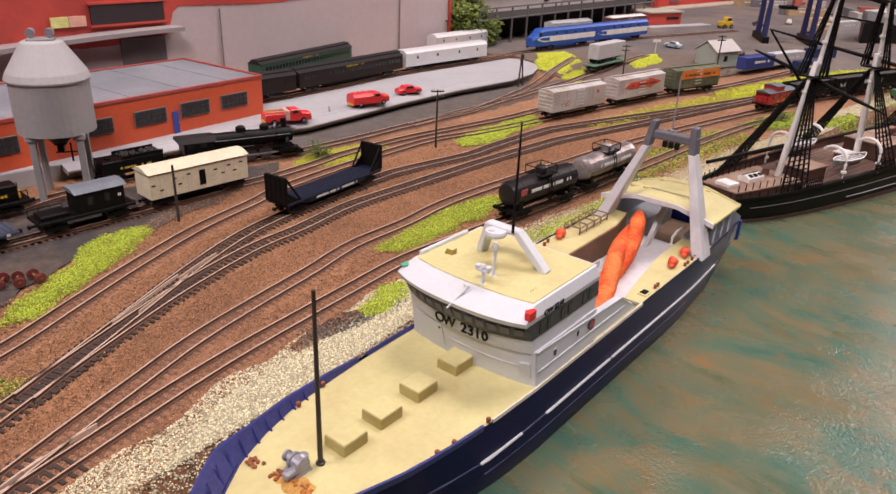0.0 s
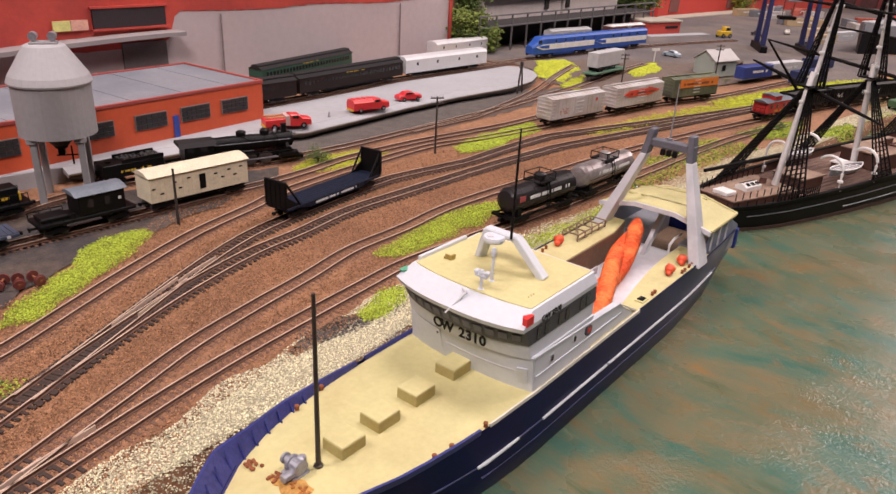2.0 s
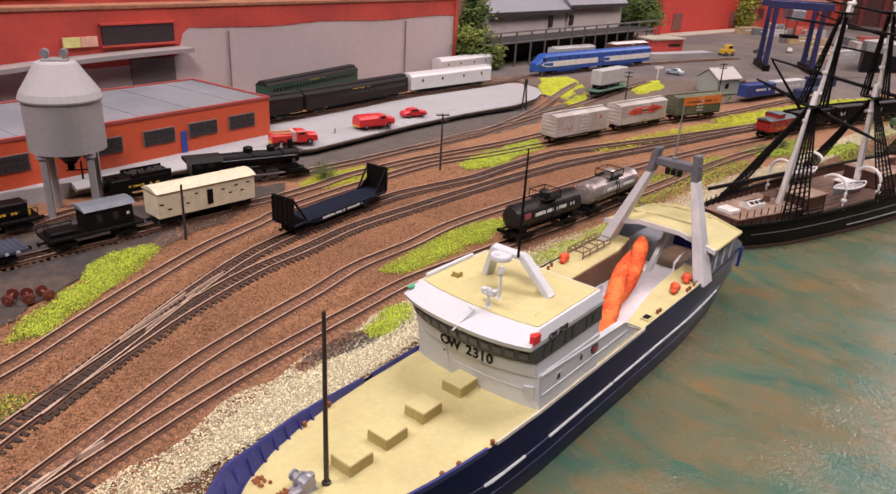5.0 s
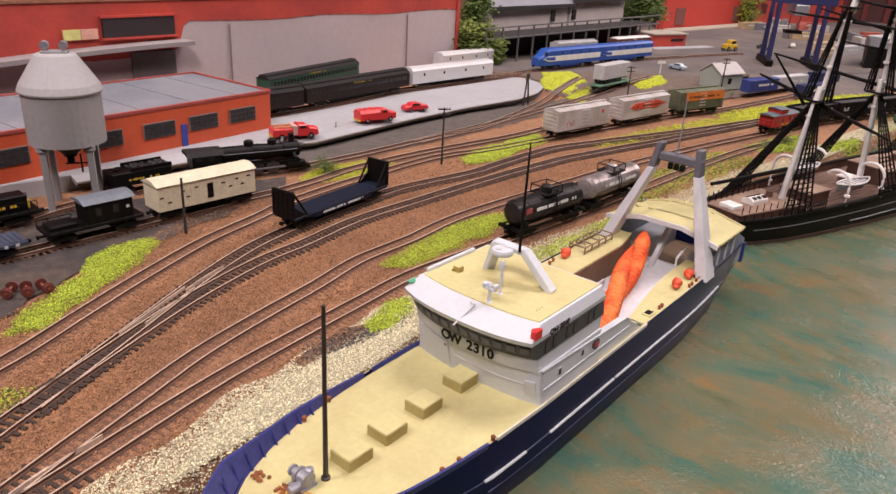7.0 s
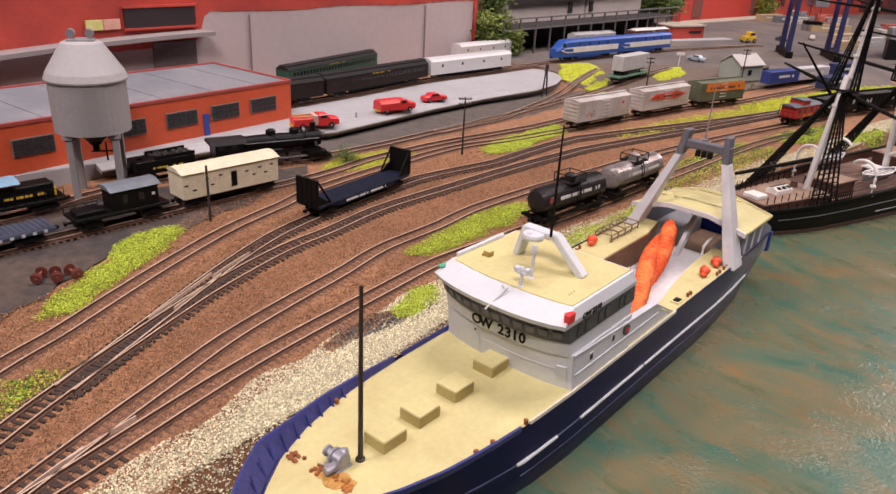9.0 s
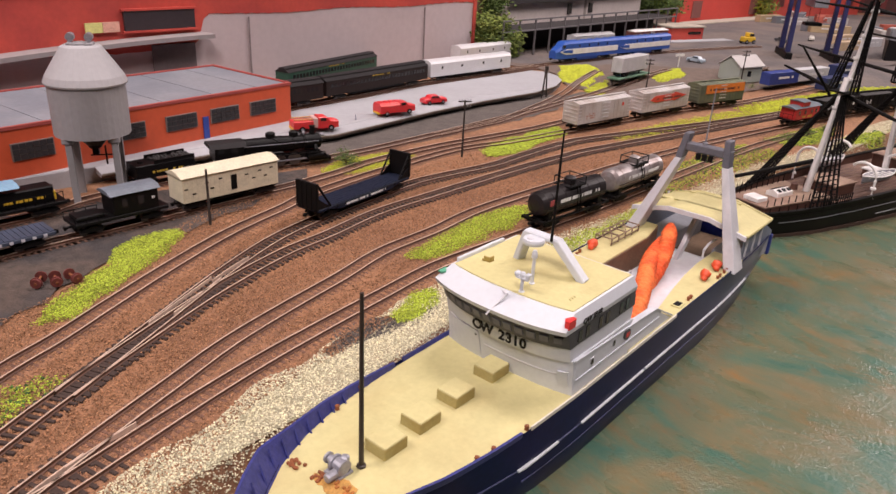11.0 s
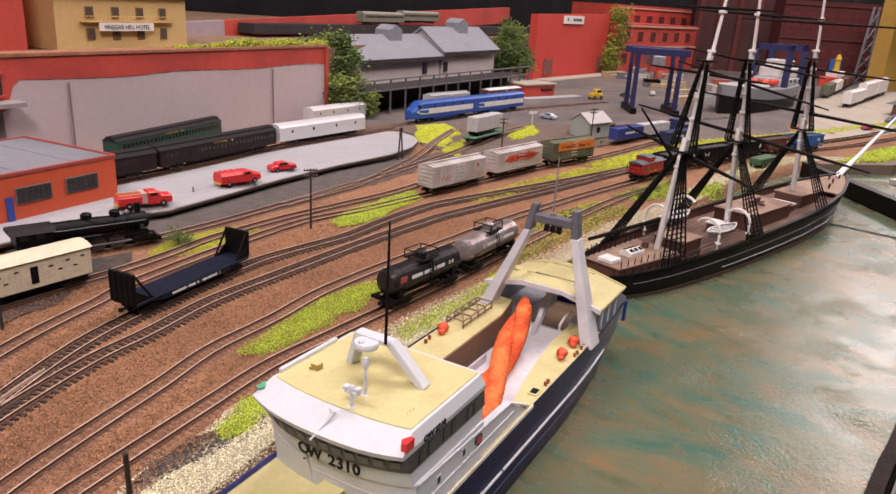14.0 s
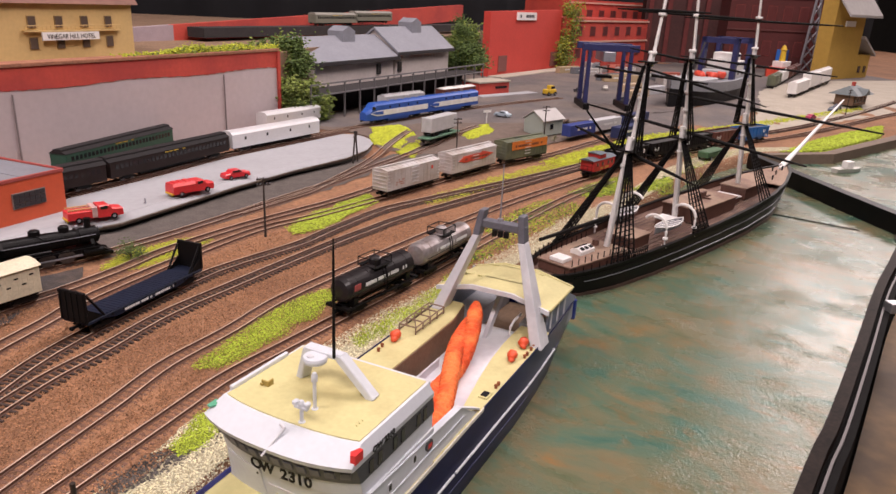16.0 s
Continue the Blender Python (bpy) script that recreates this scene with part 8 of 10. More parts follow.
        for sd in (1, -1):
            bm = BM()
            tube(bm, [(boat_x + hl * u, yc + sd * (0.0062 * (1 - abs(u) ** 2.4) + 0.0003), zc + 0.0054 + 0.0012 * u * u) for u in np.linspace(-1, 1, 13)], 0.0006, 6)
            part("gunwale", bm, MAST_WHITE, boat)
        for u in np.linspace(-0.75, 0.75, 7):
            w = 0.0062 * (1 - abs(u) ** 2.4)
            bm = BM()
            box(bm, boat_x + hl * u - 0.0008, boat_x + hl * u + 0.0008, yc - w, yc + w, zc + 0.0042, zc + 0.0050)
            part("thwart", bm, MAST_WHITE, boat)

    # masts: (foot, lean of the top, yards as height, half-length, turn, tilt)
    masts = (
        ("mizzen_mast", 0.0, 0.033, ((0.098, 0.064, -8, -11), (0.160, 0.050, 0, -2), (0.2085, 0.040, 0, 0), (0.240, 0.03, 0, 0)), 0.270),
        ("main_mast", 0.118, -0.024, ((0.106, 0.108, 0, -6), (0.150, 0.070, 0, -10), (0.168, 0.062, 0, -6), (0.206, 0.055, 0, -1), (0.255, 0.04, 0, 0)), 0.300),
        ("fore_mast", 0.264, -0.032, ((0.117, 0.128, 0, -3), (0.160, 0.080, 0, -2), (0.2025, 0.078, 0, 0), (0.250, 0.05, 0, 0)), 0.300),
    )
    for nm, fx_, lean, yards, top in masts:
        def at(z):
            return fx_ + lean * (z - 0.03) / 0.186
        my = 0.0262 * (fx_ - 0.15)
        bm = BM()
        rings = [(0.009, 0.0027), (0.105, 0.0024), (0.112, 0.0022)]
        tube(bm, [(at(z), my, z) for z, _ in rings], [r for _, r in rings], 12)
        mast = part(nm, bm, MAST_WHITE, ship, "white painted mast")
        bm = BM()
        rings = [(0.098, 0.0021), (0.17, 0.0018), (0.178, 0.0016)]
        tube(bm, [(at(z) + 0.0042, my, z) for z, _ in rings], [r for _, r in rings], 10)
        part("topmast", bm, MAST_WHITE, mast)
        bm = BM()
        rings = [(0.166, 0.0015), (top, 0.0009)]
        tube(bm, [(at(z) + 0.0075, my, z) for z, _ in rings], [r for _, r in rings], 8)
        part("topgallant_mast", bm, MAST_WHITE, mast)
        for z, dx in ((0.089, 0), (0.097, 0.001), (0.110, 0.002), (0.126, 0.0042), (0.142, 0.0042), (0.160, 0.0042), (0.168, 0.005), (0.177, 0.0055), (0.206, 0.0075)):
            bm = BM()
            lathe(bm, [(0.0031, z - 0.0011), (0.0034, z), (0.0031, z + 0.0011)], 12, (at(z) + dx, my, 0))
            part("mast_band", bm, MAST_WHITE, mast)
        for z, w in ((0.101, 0.0095), (0.170, 0.0065)):
            bm = BM()
            box(bm, at(z) - w * 0.5, at(z) + w * 0.9, my - w, my + w, z - 0.0006, z + 0.0006, 0.0003)
            part("mast_top", bm, ROPE_BLACK, mast)
        for z, hl, turn, tilt in yards:
            c = V((at(z) + 0.0062, my, z))
            d = Matrix.Rotation(radians(turn), 3, "Z") @ Matrix.Rotation(radians(-tilt), 3, "X") @ V((0, 1, 0))
            bm = BM()
            r0 = 0.0014 if z < 0.13 else 0.0010
            tube(bm, [c + d * (hl * u) for u in (-1, -0.6, 0, 0.6, 1)], [r0 * 0.55, r0, r0 * 1.2, r0, r0 * 0.55], 7)
            part("yard", bm, ROPE_BLACK, mast, "black wooden yard")
        # lower shrouds with ratlines on both sides
        for s in (1, -1):
            for z0, z1, xf0, xf1, y0, y1, tw, lines, rungs, nm2 in (
                (None, 0.100, -0.034, -0.006, None, 0.0075, 0.0055, 5, 22, "shroud"),
                (0.1015, 0.168, -0.0055, 0.0035, 0.0090, 0.0022, 0.0030, 3, 14, "upper_shroud"),
            ):
                bm = BM()
                legs = []
                for k in range(lines):
                    u = k / (lines - 1)
                    if z0 is None:
                        x = fx_ + xf0 + (xf1 - xf0) * u
                        a = V((x, s * (curve(RAIL_B, x) - 0.0004), curve(RAIL_X, x) + 0.0005))
                    else:
                        a = V((at(z0) + xf0 + (xf1 - xf0) * u, my + s * y0, z0))
                    b = V((at(z1) - tw / 2 + tw * u, my + s * (0.0022 if z0 is None else y1), z1 - 0.001))
                    legs.append((a, b))
                    rod(bm, a, b, 0.00078, n=4, caps=False)
                for j in range(1, rungs):
                    v = j / rungs
                    rod(bm, legs[0][0].lerp(legs[0][1], v), legs[-1][0].lerp(legs[-1][1], v), 0.00055, n=4, caps=False)
                part(nm2, bm, ROPE_BLACK, mast, "black rope ladder shrouds")
        for s in (1, -1):
            bm = BM()
            rod(bm, (at(0.17), my + s * 0.001, 0.170), (at(0.1) + 0.006, my + s * 0.009, 0.101), 0.0006, n=4)
            part("backstay", bm, ROPE_BLACK, mast)
    # gaff and boom on the mizzen, bowsprit forward
    bm = BM()
    tube(bm, [(0.004, 0, 0.098), (-0.040, 0.004, 0.136)], [0.0012, 0.0007], 7)
    part("gaff", bm, ROPE_BLACK, ship)
    bm = BM()
    tube(bm, [(0.004, 0, 0.046), (-0.085, 0.003, 0.044)], [0.0019, 0.0014], 8)
    part("boom", bm, ROPE_BLACK, ship)
    bm = BM()
    tube(bm, [(0.372, 0, 0.038), (0.47, 0.006, 0.066), (0.592, 0.011, 0.103)], [0.0026, 0.0022, 0.0012], 10)
    part("bowsprit", bm, MAST_WHITE, ship, "white bowsprit")
    bm = BM()
    tube(bm, [(0.380, 0.004, 0.041), (0.455, 0.007, 0.060)], [0.0012, 0.0010], 8)
    part("jib_boom", bm, MAST_WHITE, ship)
    # pin racks by the mizzen
    for s in (1, -1):
        for x0, n_ in ((-0.020, 13), (0.082, 11)):
            bm = BM()
            tube(bm, [(x0 + k * 0.0026, s * (curve(RAIL_B, x0 + k * 0.0026) - 0.0004), curve(RAIL_X, x0 + k * 0.0026) + 0.0045) for k in range(n_)], 0.0006, 5)
            rack = part("pin_rack", bm, BLACK, ship)
            for k in range(n_):
                x = x0 + k * 0.0026
                y = curve(RAIL_B, x) - 0.0004
                bm = BM()
                rod(bm, (x, s * y, curve(RAIL_X, x) - 0.002), (x, s * y, curve(RAIL_X, x) + 0.0075), 0.0005, n=5)
                part("pin", bm, BLACK, rack)
    return ship


sailing_ship()
# ---- hall ----
HALL_WALL = mat("hall_wall", (0.09, 0.082, 0.075), 0.9, vary=0.1, scale=2)
bm = BM()
box(bm, -6, 7, -5, 8, -1.02, -0.95)
solo("hall_floor", bm, mat("hall_carpet", (0.06, 0.05, 0.04), 0.95, vary=0.2, scale=30), "dark carpet floor of the hall", "floor", "structure")
bm = BM()
box(bm, -6, 7, -5, 8, 3.0, 3.1)
solo("ceiling", bm, mat("hall_ceiling", (0.11, 0.105, 0.10), 0.9, vary=0.05, scale=2), "plain dim hall ceiling", "ceiling", "structure")
for nm, b_ in (("wall_west", (-6.1, -6, -5, 8)), ("wall_east", (7, 7.1, -5, 8)), ("wall_south", (-6, 7, -5.1, -5)), ("wall_north", (-6, 7, 8, 8.1))):
    bm = BM()
    box(bm, *b_, -0.95, 3.0)
    solo(nm, bm, HALL_WALL, "plain dim hall wall", "wall", "structure")
bm = BM()
cp = [(-2.4, 0.2), (-2.2, 2.6), (-1.0, 3.3), (0.8, 3.45), (2.6, 3.5)]
rows_ = []
for k in range(120):
    u = k / 119 * (len(cp) - 1)
    i = min(int(u), len(cp) - 2)
    p = V(cp[i]).lerp(V(cp[i + 1]), u - i)
    w_ = 0.02 * math.sin(k * 1.3)
    rows_.append([(p.x, p.y + w_, -0.9), (p.x, p.y + w_, 0.75)])
loft(bm, rows_, caps=False)
bmesh.ops.solidify(bm, geom=bm.faces[:], thickness=0.006)
solo("curtain", bm, CURTAIN, "black backdrop curtain behind the layout", "curtain", "structure", soft=True)

# table edge: black fascia with a steel strip, floor void beyond
edge = thing("table_edge", "black table edge with a metal strip along the water", "table edge", kind="structure")
ep, eh = along([(-0.20, -0.23)] + EDGE, 0.02)
for nm, o0, o1, z0, z1, mt in (("fascia", 0.0, 0.0070, -0.30, -0.0122, mat("edge_varnish", (0.014, 0.009, 0.007), 0.6, vary=0.6, scale=60, spec=0.08)), ("gutter", 0.0070, 0.0095, -0.30, -0.0220, EDGE_BLACK), ("metal_strip", 0.0095, 0.0110, -0.30, -0.0170, mat("edge_metal", (0.11, 0.10, 0.10), 0.5, 0.3, spec=0.2)), ("outer_rail", 0.0110, 0.0150, -0.30, -0.0190, EDGE_BLACK)):
    rows_ = []
    for i in range(len(ep)):
        nx, ny = math.sin(eh[i]), -math.cos(eh[i])
        a, b = ep[i] + np.array([nx, ny]) * o0, ep[i] + np.array([nx, ny]) * o1
        rows_.append([(a[0], a[1], z0), (b[0], b[1], z0), (b[0], b[1], z1), (a[0], a[1], z1)])
    bm = BM()
    loft(bm, rows_, closed=True)
    part(nm, bm, mt, edge)
rows_ = []
for i in range(len(ep)):
    nx, ny = math.sin(eh[i]), -math.cos(eh[i])
    a, b = ep[i] + np.array([nx, ny]) * 0.017, ep[i] + np.array([nx, ny]) * 0.13
    rows_.append([(a[0], a[1], -0.050), (b[0], b[1], -0.056), (b[0], b[1], -0.061), (a[0], a[1], -0.055)])
bm = BM()
loft(bm, rows_, closed=True)
part("lower_shelf", bm, mat("varnished_wood", (0.115, 0.068, 0.028), 0.5, vary=0.35, scale=12, spec=0.10, second=(0.05, 0.03, 0.015), mix_scale=9), edge, "varnished brown shelf below the edge")
bm = BM()
box(bm, 0.446, 0.458, 0.464, 0.474, -0.020, -0.0120, 0.0006)
part("latch", bm, STEEL, edge)

# seam of the two table sections: black strip across the water, wire on the water
bm = BM()
prism(bm, [(0.588, 0.95), (0.600, 0.95), (0.598, 0.86), (0.597, 0.73), (0.598, 0.655), (0.586, 0.641), (0.585, 0.73), (0.586, 0.86)], -0.03, 0.0070)
solo("section_wall", bm, LOCO_BLACK, "black dividing wall across the harbour water", "wall", "structure")
bm = BM()
tube(bm, [(0.4926, 0.7141, WATER_Z + 0.0006), (0.5253, 0.6832, WATER_Z + 0.0008), (0.5554, 0.6561, WATER_Z + 0.0006)], 0.0006, 6)
solo("mooring_wire", bm, BLACK, "thin dark wire lying on the water", "wire")
bm = BM()
prism(bm, [(0.625, 0.985), (0.74, 1.003), (1.0, 1.18), (1.7, 1.585), (1.72, 1.56), (1.01, 1.162), (0.748, 0.988), (0.63, 0.972)], -0.03, 0.0012)
solo("quay_wall", bm, mat("quay_brown", (0.17, 0.125, 0.095), 0.85, vary=0.15, scale=30), "brown timber quay wall below the grass", "quay wall", "structure")

# ---- ties ----
tie_me = {}
for key_, m_ in (("dark", TIE), ("pale", TIE_PALE)):
    bm = BM()
    box(bm, -0.00085, 0.00085, -0.0085, 0.0085, -0.0004, 0.0016, 0.0002)
    tie_me[key_] = shared(bm, "tie", m_)
    bm = BM()
rs = np.random.RandomState(11)
NEAR = {"quay": (0.11, 0.40), "main": (0.11, 0.62), "yard_one": (0.12, 0.66), "yard_two": (0.235, 0.66), "yard_three": (0.19, 0.66)}
for key_, (q, h) in TRACK_LINES.items():
    far_list = []
    for i in range(0, len(q), 4):
        x, y = q[i]
        dark = key_ in DARK_TIES or (key_ in ("quay", "main") and y < 0.160)
        ang = h[i] + rs.normal(0, 0.02)
        z = track_z(key_, x, y) + (0.0002 if dark else -0.0003)
        if key_ in NEAR and NEAR[key_][0] < y < NEAR[key_][1]:
            o = new("tie", tie_me["dark" if dark else "pale"])
            o.parent = TRACK_THINGS[key_]
            o.matrix_basis = Matrix.Translation((x, y, z)) @ Matrix.Rotation(ang, 4, "Z") @ Matrix.Diagonal((1, rs.uniform(0.94, 1.05), 1, 1))
        else:
            far_list.append((x, y, z, ang))
    if far_list:
        vs, fs = [], []
        for k, (x, y, z, ang) in enumerate(far_list):
            c, s = math.cos(ang), math.sin(ang)
            for zz in (-0.0004, 0.0016):
                for a, b in ((-0.00085, -0.0085), (0.00085, -0.0085), (0.00085, 0.0085), (-0.00085, 0.0085)):
                    vs.append((x + c * a - s * b, y + s * a + c * b, z + zz))
            o8 = 8 * k
            fs += [(o8 + 4, o8 + 5, o8 + 6, o8 + 7), (o8, o8 + 1, o8 + 5, o8 + 4), (o8 + 1, o8 + 2, o8 + 6, o8 + 5), (o8 + 2, o8 + 3, o8 + 7, o8 + 6), (o8 + 3, o8, o8 + 4, o8 + 7)]
        me = bpy.data.meshes.new("far_ties")
        me.from_pydata(vs, [], fs)
        me.materials.append(TIE if key_ in DARK_TIES else TIE_PALE)
        o = new("far_ties", me)
        o.parent = TRACK_THINGS[key_]
        tagged(o, "wooden ties of the farther track", kind="stuff")

# turnout: closure rails and frogs between neighbouring tracks
def extra_rail(pts, parent):
    q, h = along(pts, 0.002)
    bm = BM()
    rows_ = []
    for i in range(len(q)):
        nx, ny = -math.sin(h[i]), math.cos(h[i])
        rows_.append([(q[i, 0] + nx * a, q[i, 1] + ny * a, b) for a, b in ((-0.00035, 0.0014), (0.00035, 0.0014), (0.0003, 0.0036), (-0.0003, 0.0036))])
    loft(bm, rows_, closed=True)
    return part("guard_rail", bm, RAIL_HEAD, parent)


extra_rail([(-0.1535, 0.262), (-0.1495, 0.285), (-0.1465, 0.305)], TRACK_THINGS["yard_one"])
extra_rail([(-0.1605, 0.25), (-0.156, 0.28), (-0.152, 0.305)], TRACK_THINGS["yard_one"])
extra_rail([(-0.150, 0.30), (-0.1465, 0.318), (-0.142, 0.335)], TRACK_THINGS["yard_two"])
extra_rail([(-0.139, 0.15), (-0.1335, 0.165), (-0.128, 0.178)], TRACK_THINGS["quay"])
extra_rail([(-0.146, 0.125), (-0.1415, 0.143), (-0.137, 0.158)], TRACK_THINGS["main"])

# ---- loose ballast, gravel, turf ----
def sample(poly, n, seed, grain=0.02, cut=0.35):
    """Points inside an outline, thinned towards an uneven edge."""
    r = np.random.RandomState(seed)
    p = np.array(poly)
    lo, hi = p.min(0) - 0.006, p.max(0) + 0.006
    xy = r.uniform(lo, hi, (n * 4, 2))
    closed = list(poly) + [poly[0]]
    d = np.abs(line_distance(closed, xy[:, 0], xy[:, 1]))
    ins = inside(poly, xy[:, 0], xy[:, 1])
    wob = np.array([noise.noise((x / grain, y / grain, seed)) for x, y in xy]) * 0.006
    keep = np.where(ins, d, -d) + wob > r.uniform(-0.0035, 0.0055, len(xy))
    return xy[keep][:n]


def near_track(xy, w):
    best = np.full(len(xy), 9.0)
    for key_, (q, h) in TRACK_LINES.items():
        if key_ == "yard_three":
            continue
        qs = q[::6]
        for a in range(0, len(xy), 4000):
            dd = np.sqrt(((xy[a : a + 4000, None] - qs[None]) ** 2).sum(-1)).min(1)
            best[a : a + 4000] = np.minimum(best[a : a + 4000], dd)
    return best < w


rs = np.random.RandomState(21)
zone = [(-0.30, 0.05), (-0.105, 0.05), (-0.09, 0.20), (-0.03, 0.31), (0.09, 0.46), (0.25, 0.64), (0.33, 0.80), (0.20, 0.82), (0.02, 0.66), (-0.12, 0.52), (-0.20, 0.40), (-0.225, 0.26)]
xy = rs.uniform((-0.3, 0.05), (0.33, 0.82), (760000, 2))
xy = xy[inside(zone, xy[:, 0], xy[:, 1])]
keep = rs.rand(len(xy)) < np.clip(1.25 - xy[:, 1] * 1.5, 0.12, 1)
xy = xy[keep][:175000]
scatter("ballast_grains", np.c_[xy, np.full(len(xy), 0.0003) + rs.uniform(0.0001, 0.0012, len(xy))], rs.uniform(0.00026, 0.00056, len(xy)), GRAIN, "loose brown ballast grains between the tracks", "ballast", 5)

bed = []
for key_ in ("quay", "main", "yard_three"):
    q, h = TRACK_LINES[key_]
    use = np.nonzero((q[:, 1] > 0.08) & (q[:, 1] < 0.62))[0]
    i = rs.choice(use, int(len(use) * 26), p=np.interp(q[use, 1], [0.08, 0.62], [1.6, 0.4]) / np.interp(q[use, 1], [0.08, 0.62], [1.6, 0.4]).sum())
    off = rs.normal(0, 0.0045, len(i))
    i, off = i[np.abs(off) < 0.0095], off[np.abs(off) < 0.0095]
    bed.append(np.c_[q[i, 0] - np.sin(h[i]) * off, q[i, 1] + np.cos(h[i]) * off])
bed = np.concatenate(bed) + rs.uniform(-0.0006, 0.0006, (sum(len(b) for b in bed), 2))
scatter("track_bed_grains", np.c_[bed, rs.uniform(0.0008, 0.0014, len(bed))], rs.uniform(0.00022, 0.00045, len(bed)), BED_GRAIN, "grey-brown grains packed between the ties", "ballast", 15)

CINDER_SPOT = [(-0.0741, 0.2446), (-0.0656, 0.2653), (-0.0546, 0.2812), (-0.0386, 0.2921), (-0.0288, 0.2975), (-0.041, 0.2739), (-0.0575, 0.2555), (-0.067, 0.241)]
xy = np.concatenate([rs.uniform((-0.16, 0.0), (0.70, 1.06), (900000, 2)), rs.uniform((-0.13, 0.06), (0.06, 0.38), (110000, 2))])
d = line_distance(SHORE, xy[:, 0], xy[:, 1])
wob = np.array([noise.noise((x * 30, y * 30, 4)) for x, y in xy[: len(xy)]]) * 0.006
strip = (d > -0.004) & (d < np.interp(xy[:, 1], [0, 0.15, 0.18, 0.225, 0.3, 0.5, 0.6, 1.0], [0.012, 0.0195, 0.0235, 0.0310, 0.036, 0.027, 0.024, 0.030]) + wob)
strip &= ~inside(CINDER_SPOT, xy[:, 0], xy[:, 1])
gx = xy[strip]
d = d[strip]
keep = rs.rand(len(gx)) < np.interp(gx[:, 1], [0, 0.42, 0.52, 1.0], [1, 1, 0.35, 0.25])
gx, d = gx[keep], d[keep]
z = np.array(heights(gx[:, 0], gx[:, 1])) + rs.uniform(0.0006, 0.0017, len(gx))
scatter("shore_gravel", np.c_[gx, z], rs.uniform(0.00028, 0.00060, len(gx)), GRAVEL, "coarse cream gravel strip along the shore", "gravel", 6)
bm = BM()
sp = [(x + 0.0, y) for x, y in SHORE[1:-3]]
lq, lh = along(sp, 0.008)
rows_ = []
for i in range(len(lq)):
    nx, ny = -math.sin(lh[i]), math.cos(lh[i])
    w = float(np.interp(lq[i, 1], [0, 0.15, 0.18, 0.225, 0.3, 0.5, 0.6, 1.0], [0.010, 0.0165, 0.0205, 0.0270, 0.031, 0.024, 0.022, 0.032])) + 0.002 * noise.noise((lq[i, 0] * 60, lq[i, 1] * 60, 2))
    rows_.append([(lq[i, 0] + nx * a, lq[i, 1] + ny * a, b) for a, b in ((0.002, 0.0006), (w * 0.5, 0.0010), (w, 0.0005))])
loft(bm, rows_, caps=False)
solo("shore_sand", bm, mat("shore_sand_bed", (0.36, 0.32, 0.21), 0.95, vary=0.35, scale=300, bump=0.8, bump_scale=700, second=(0.34, 0.28, 0.19), mix_scale=40, mix_lo=0.5, mix_hi=0.66), "cream sandy bed under the shore gravel", "ground", "structure")

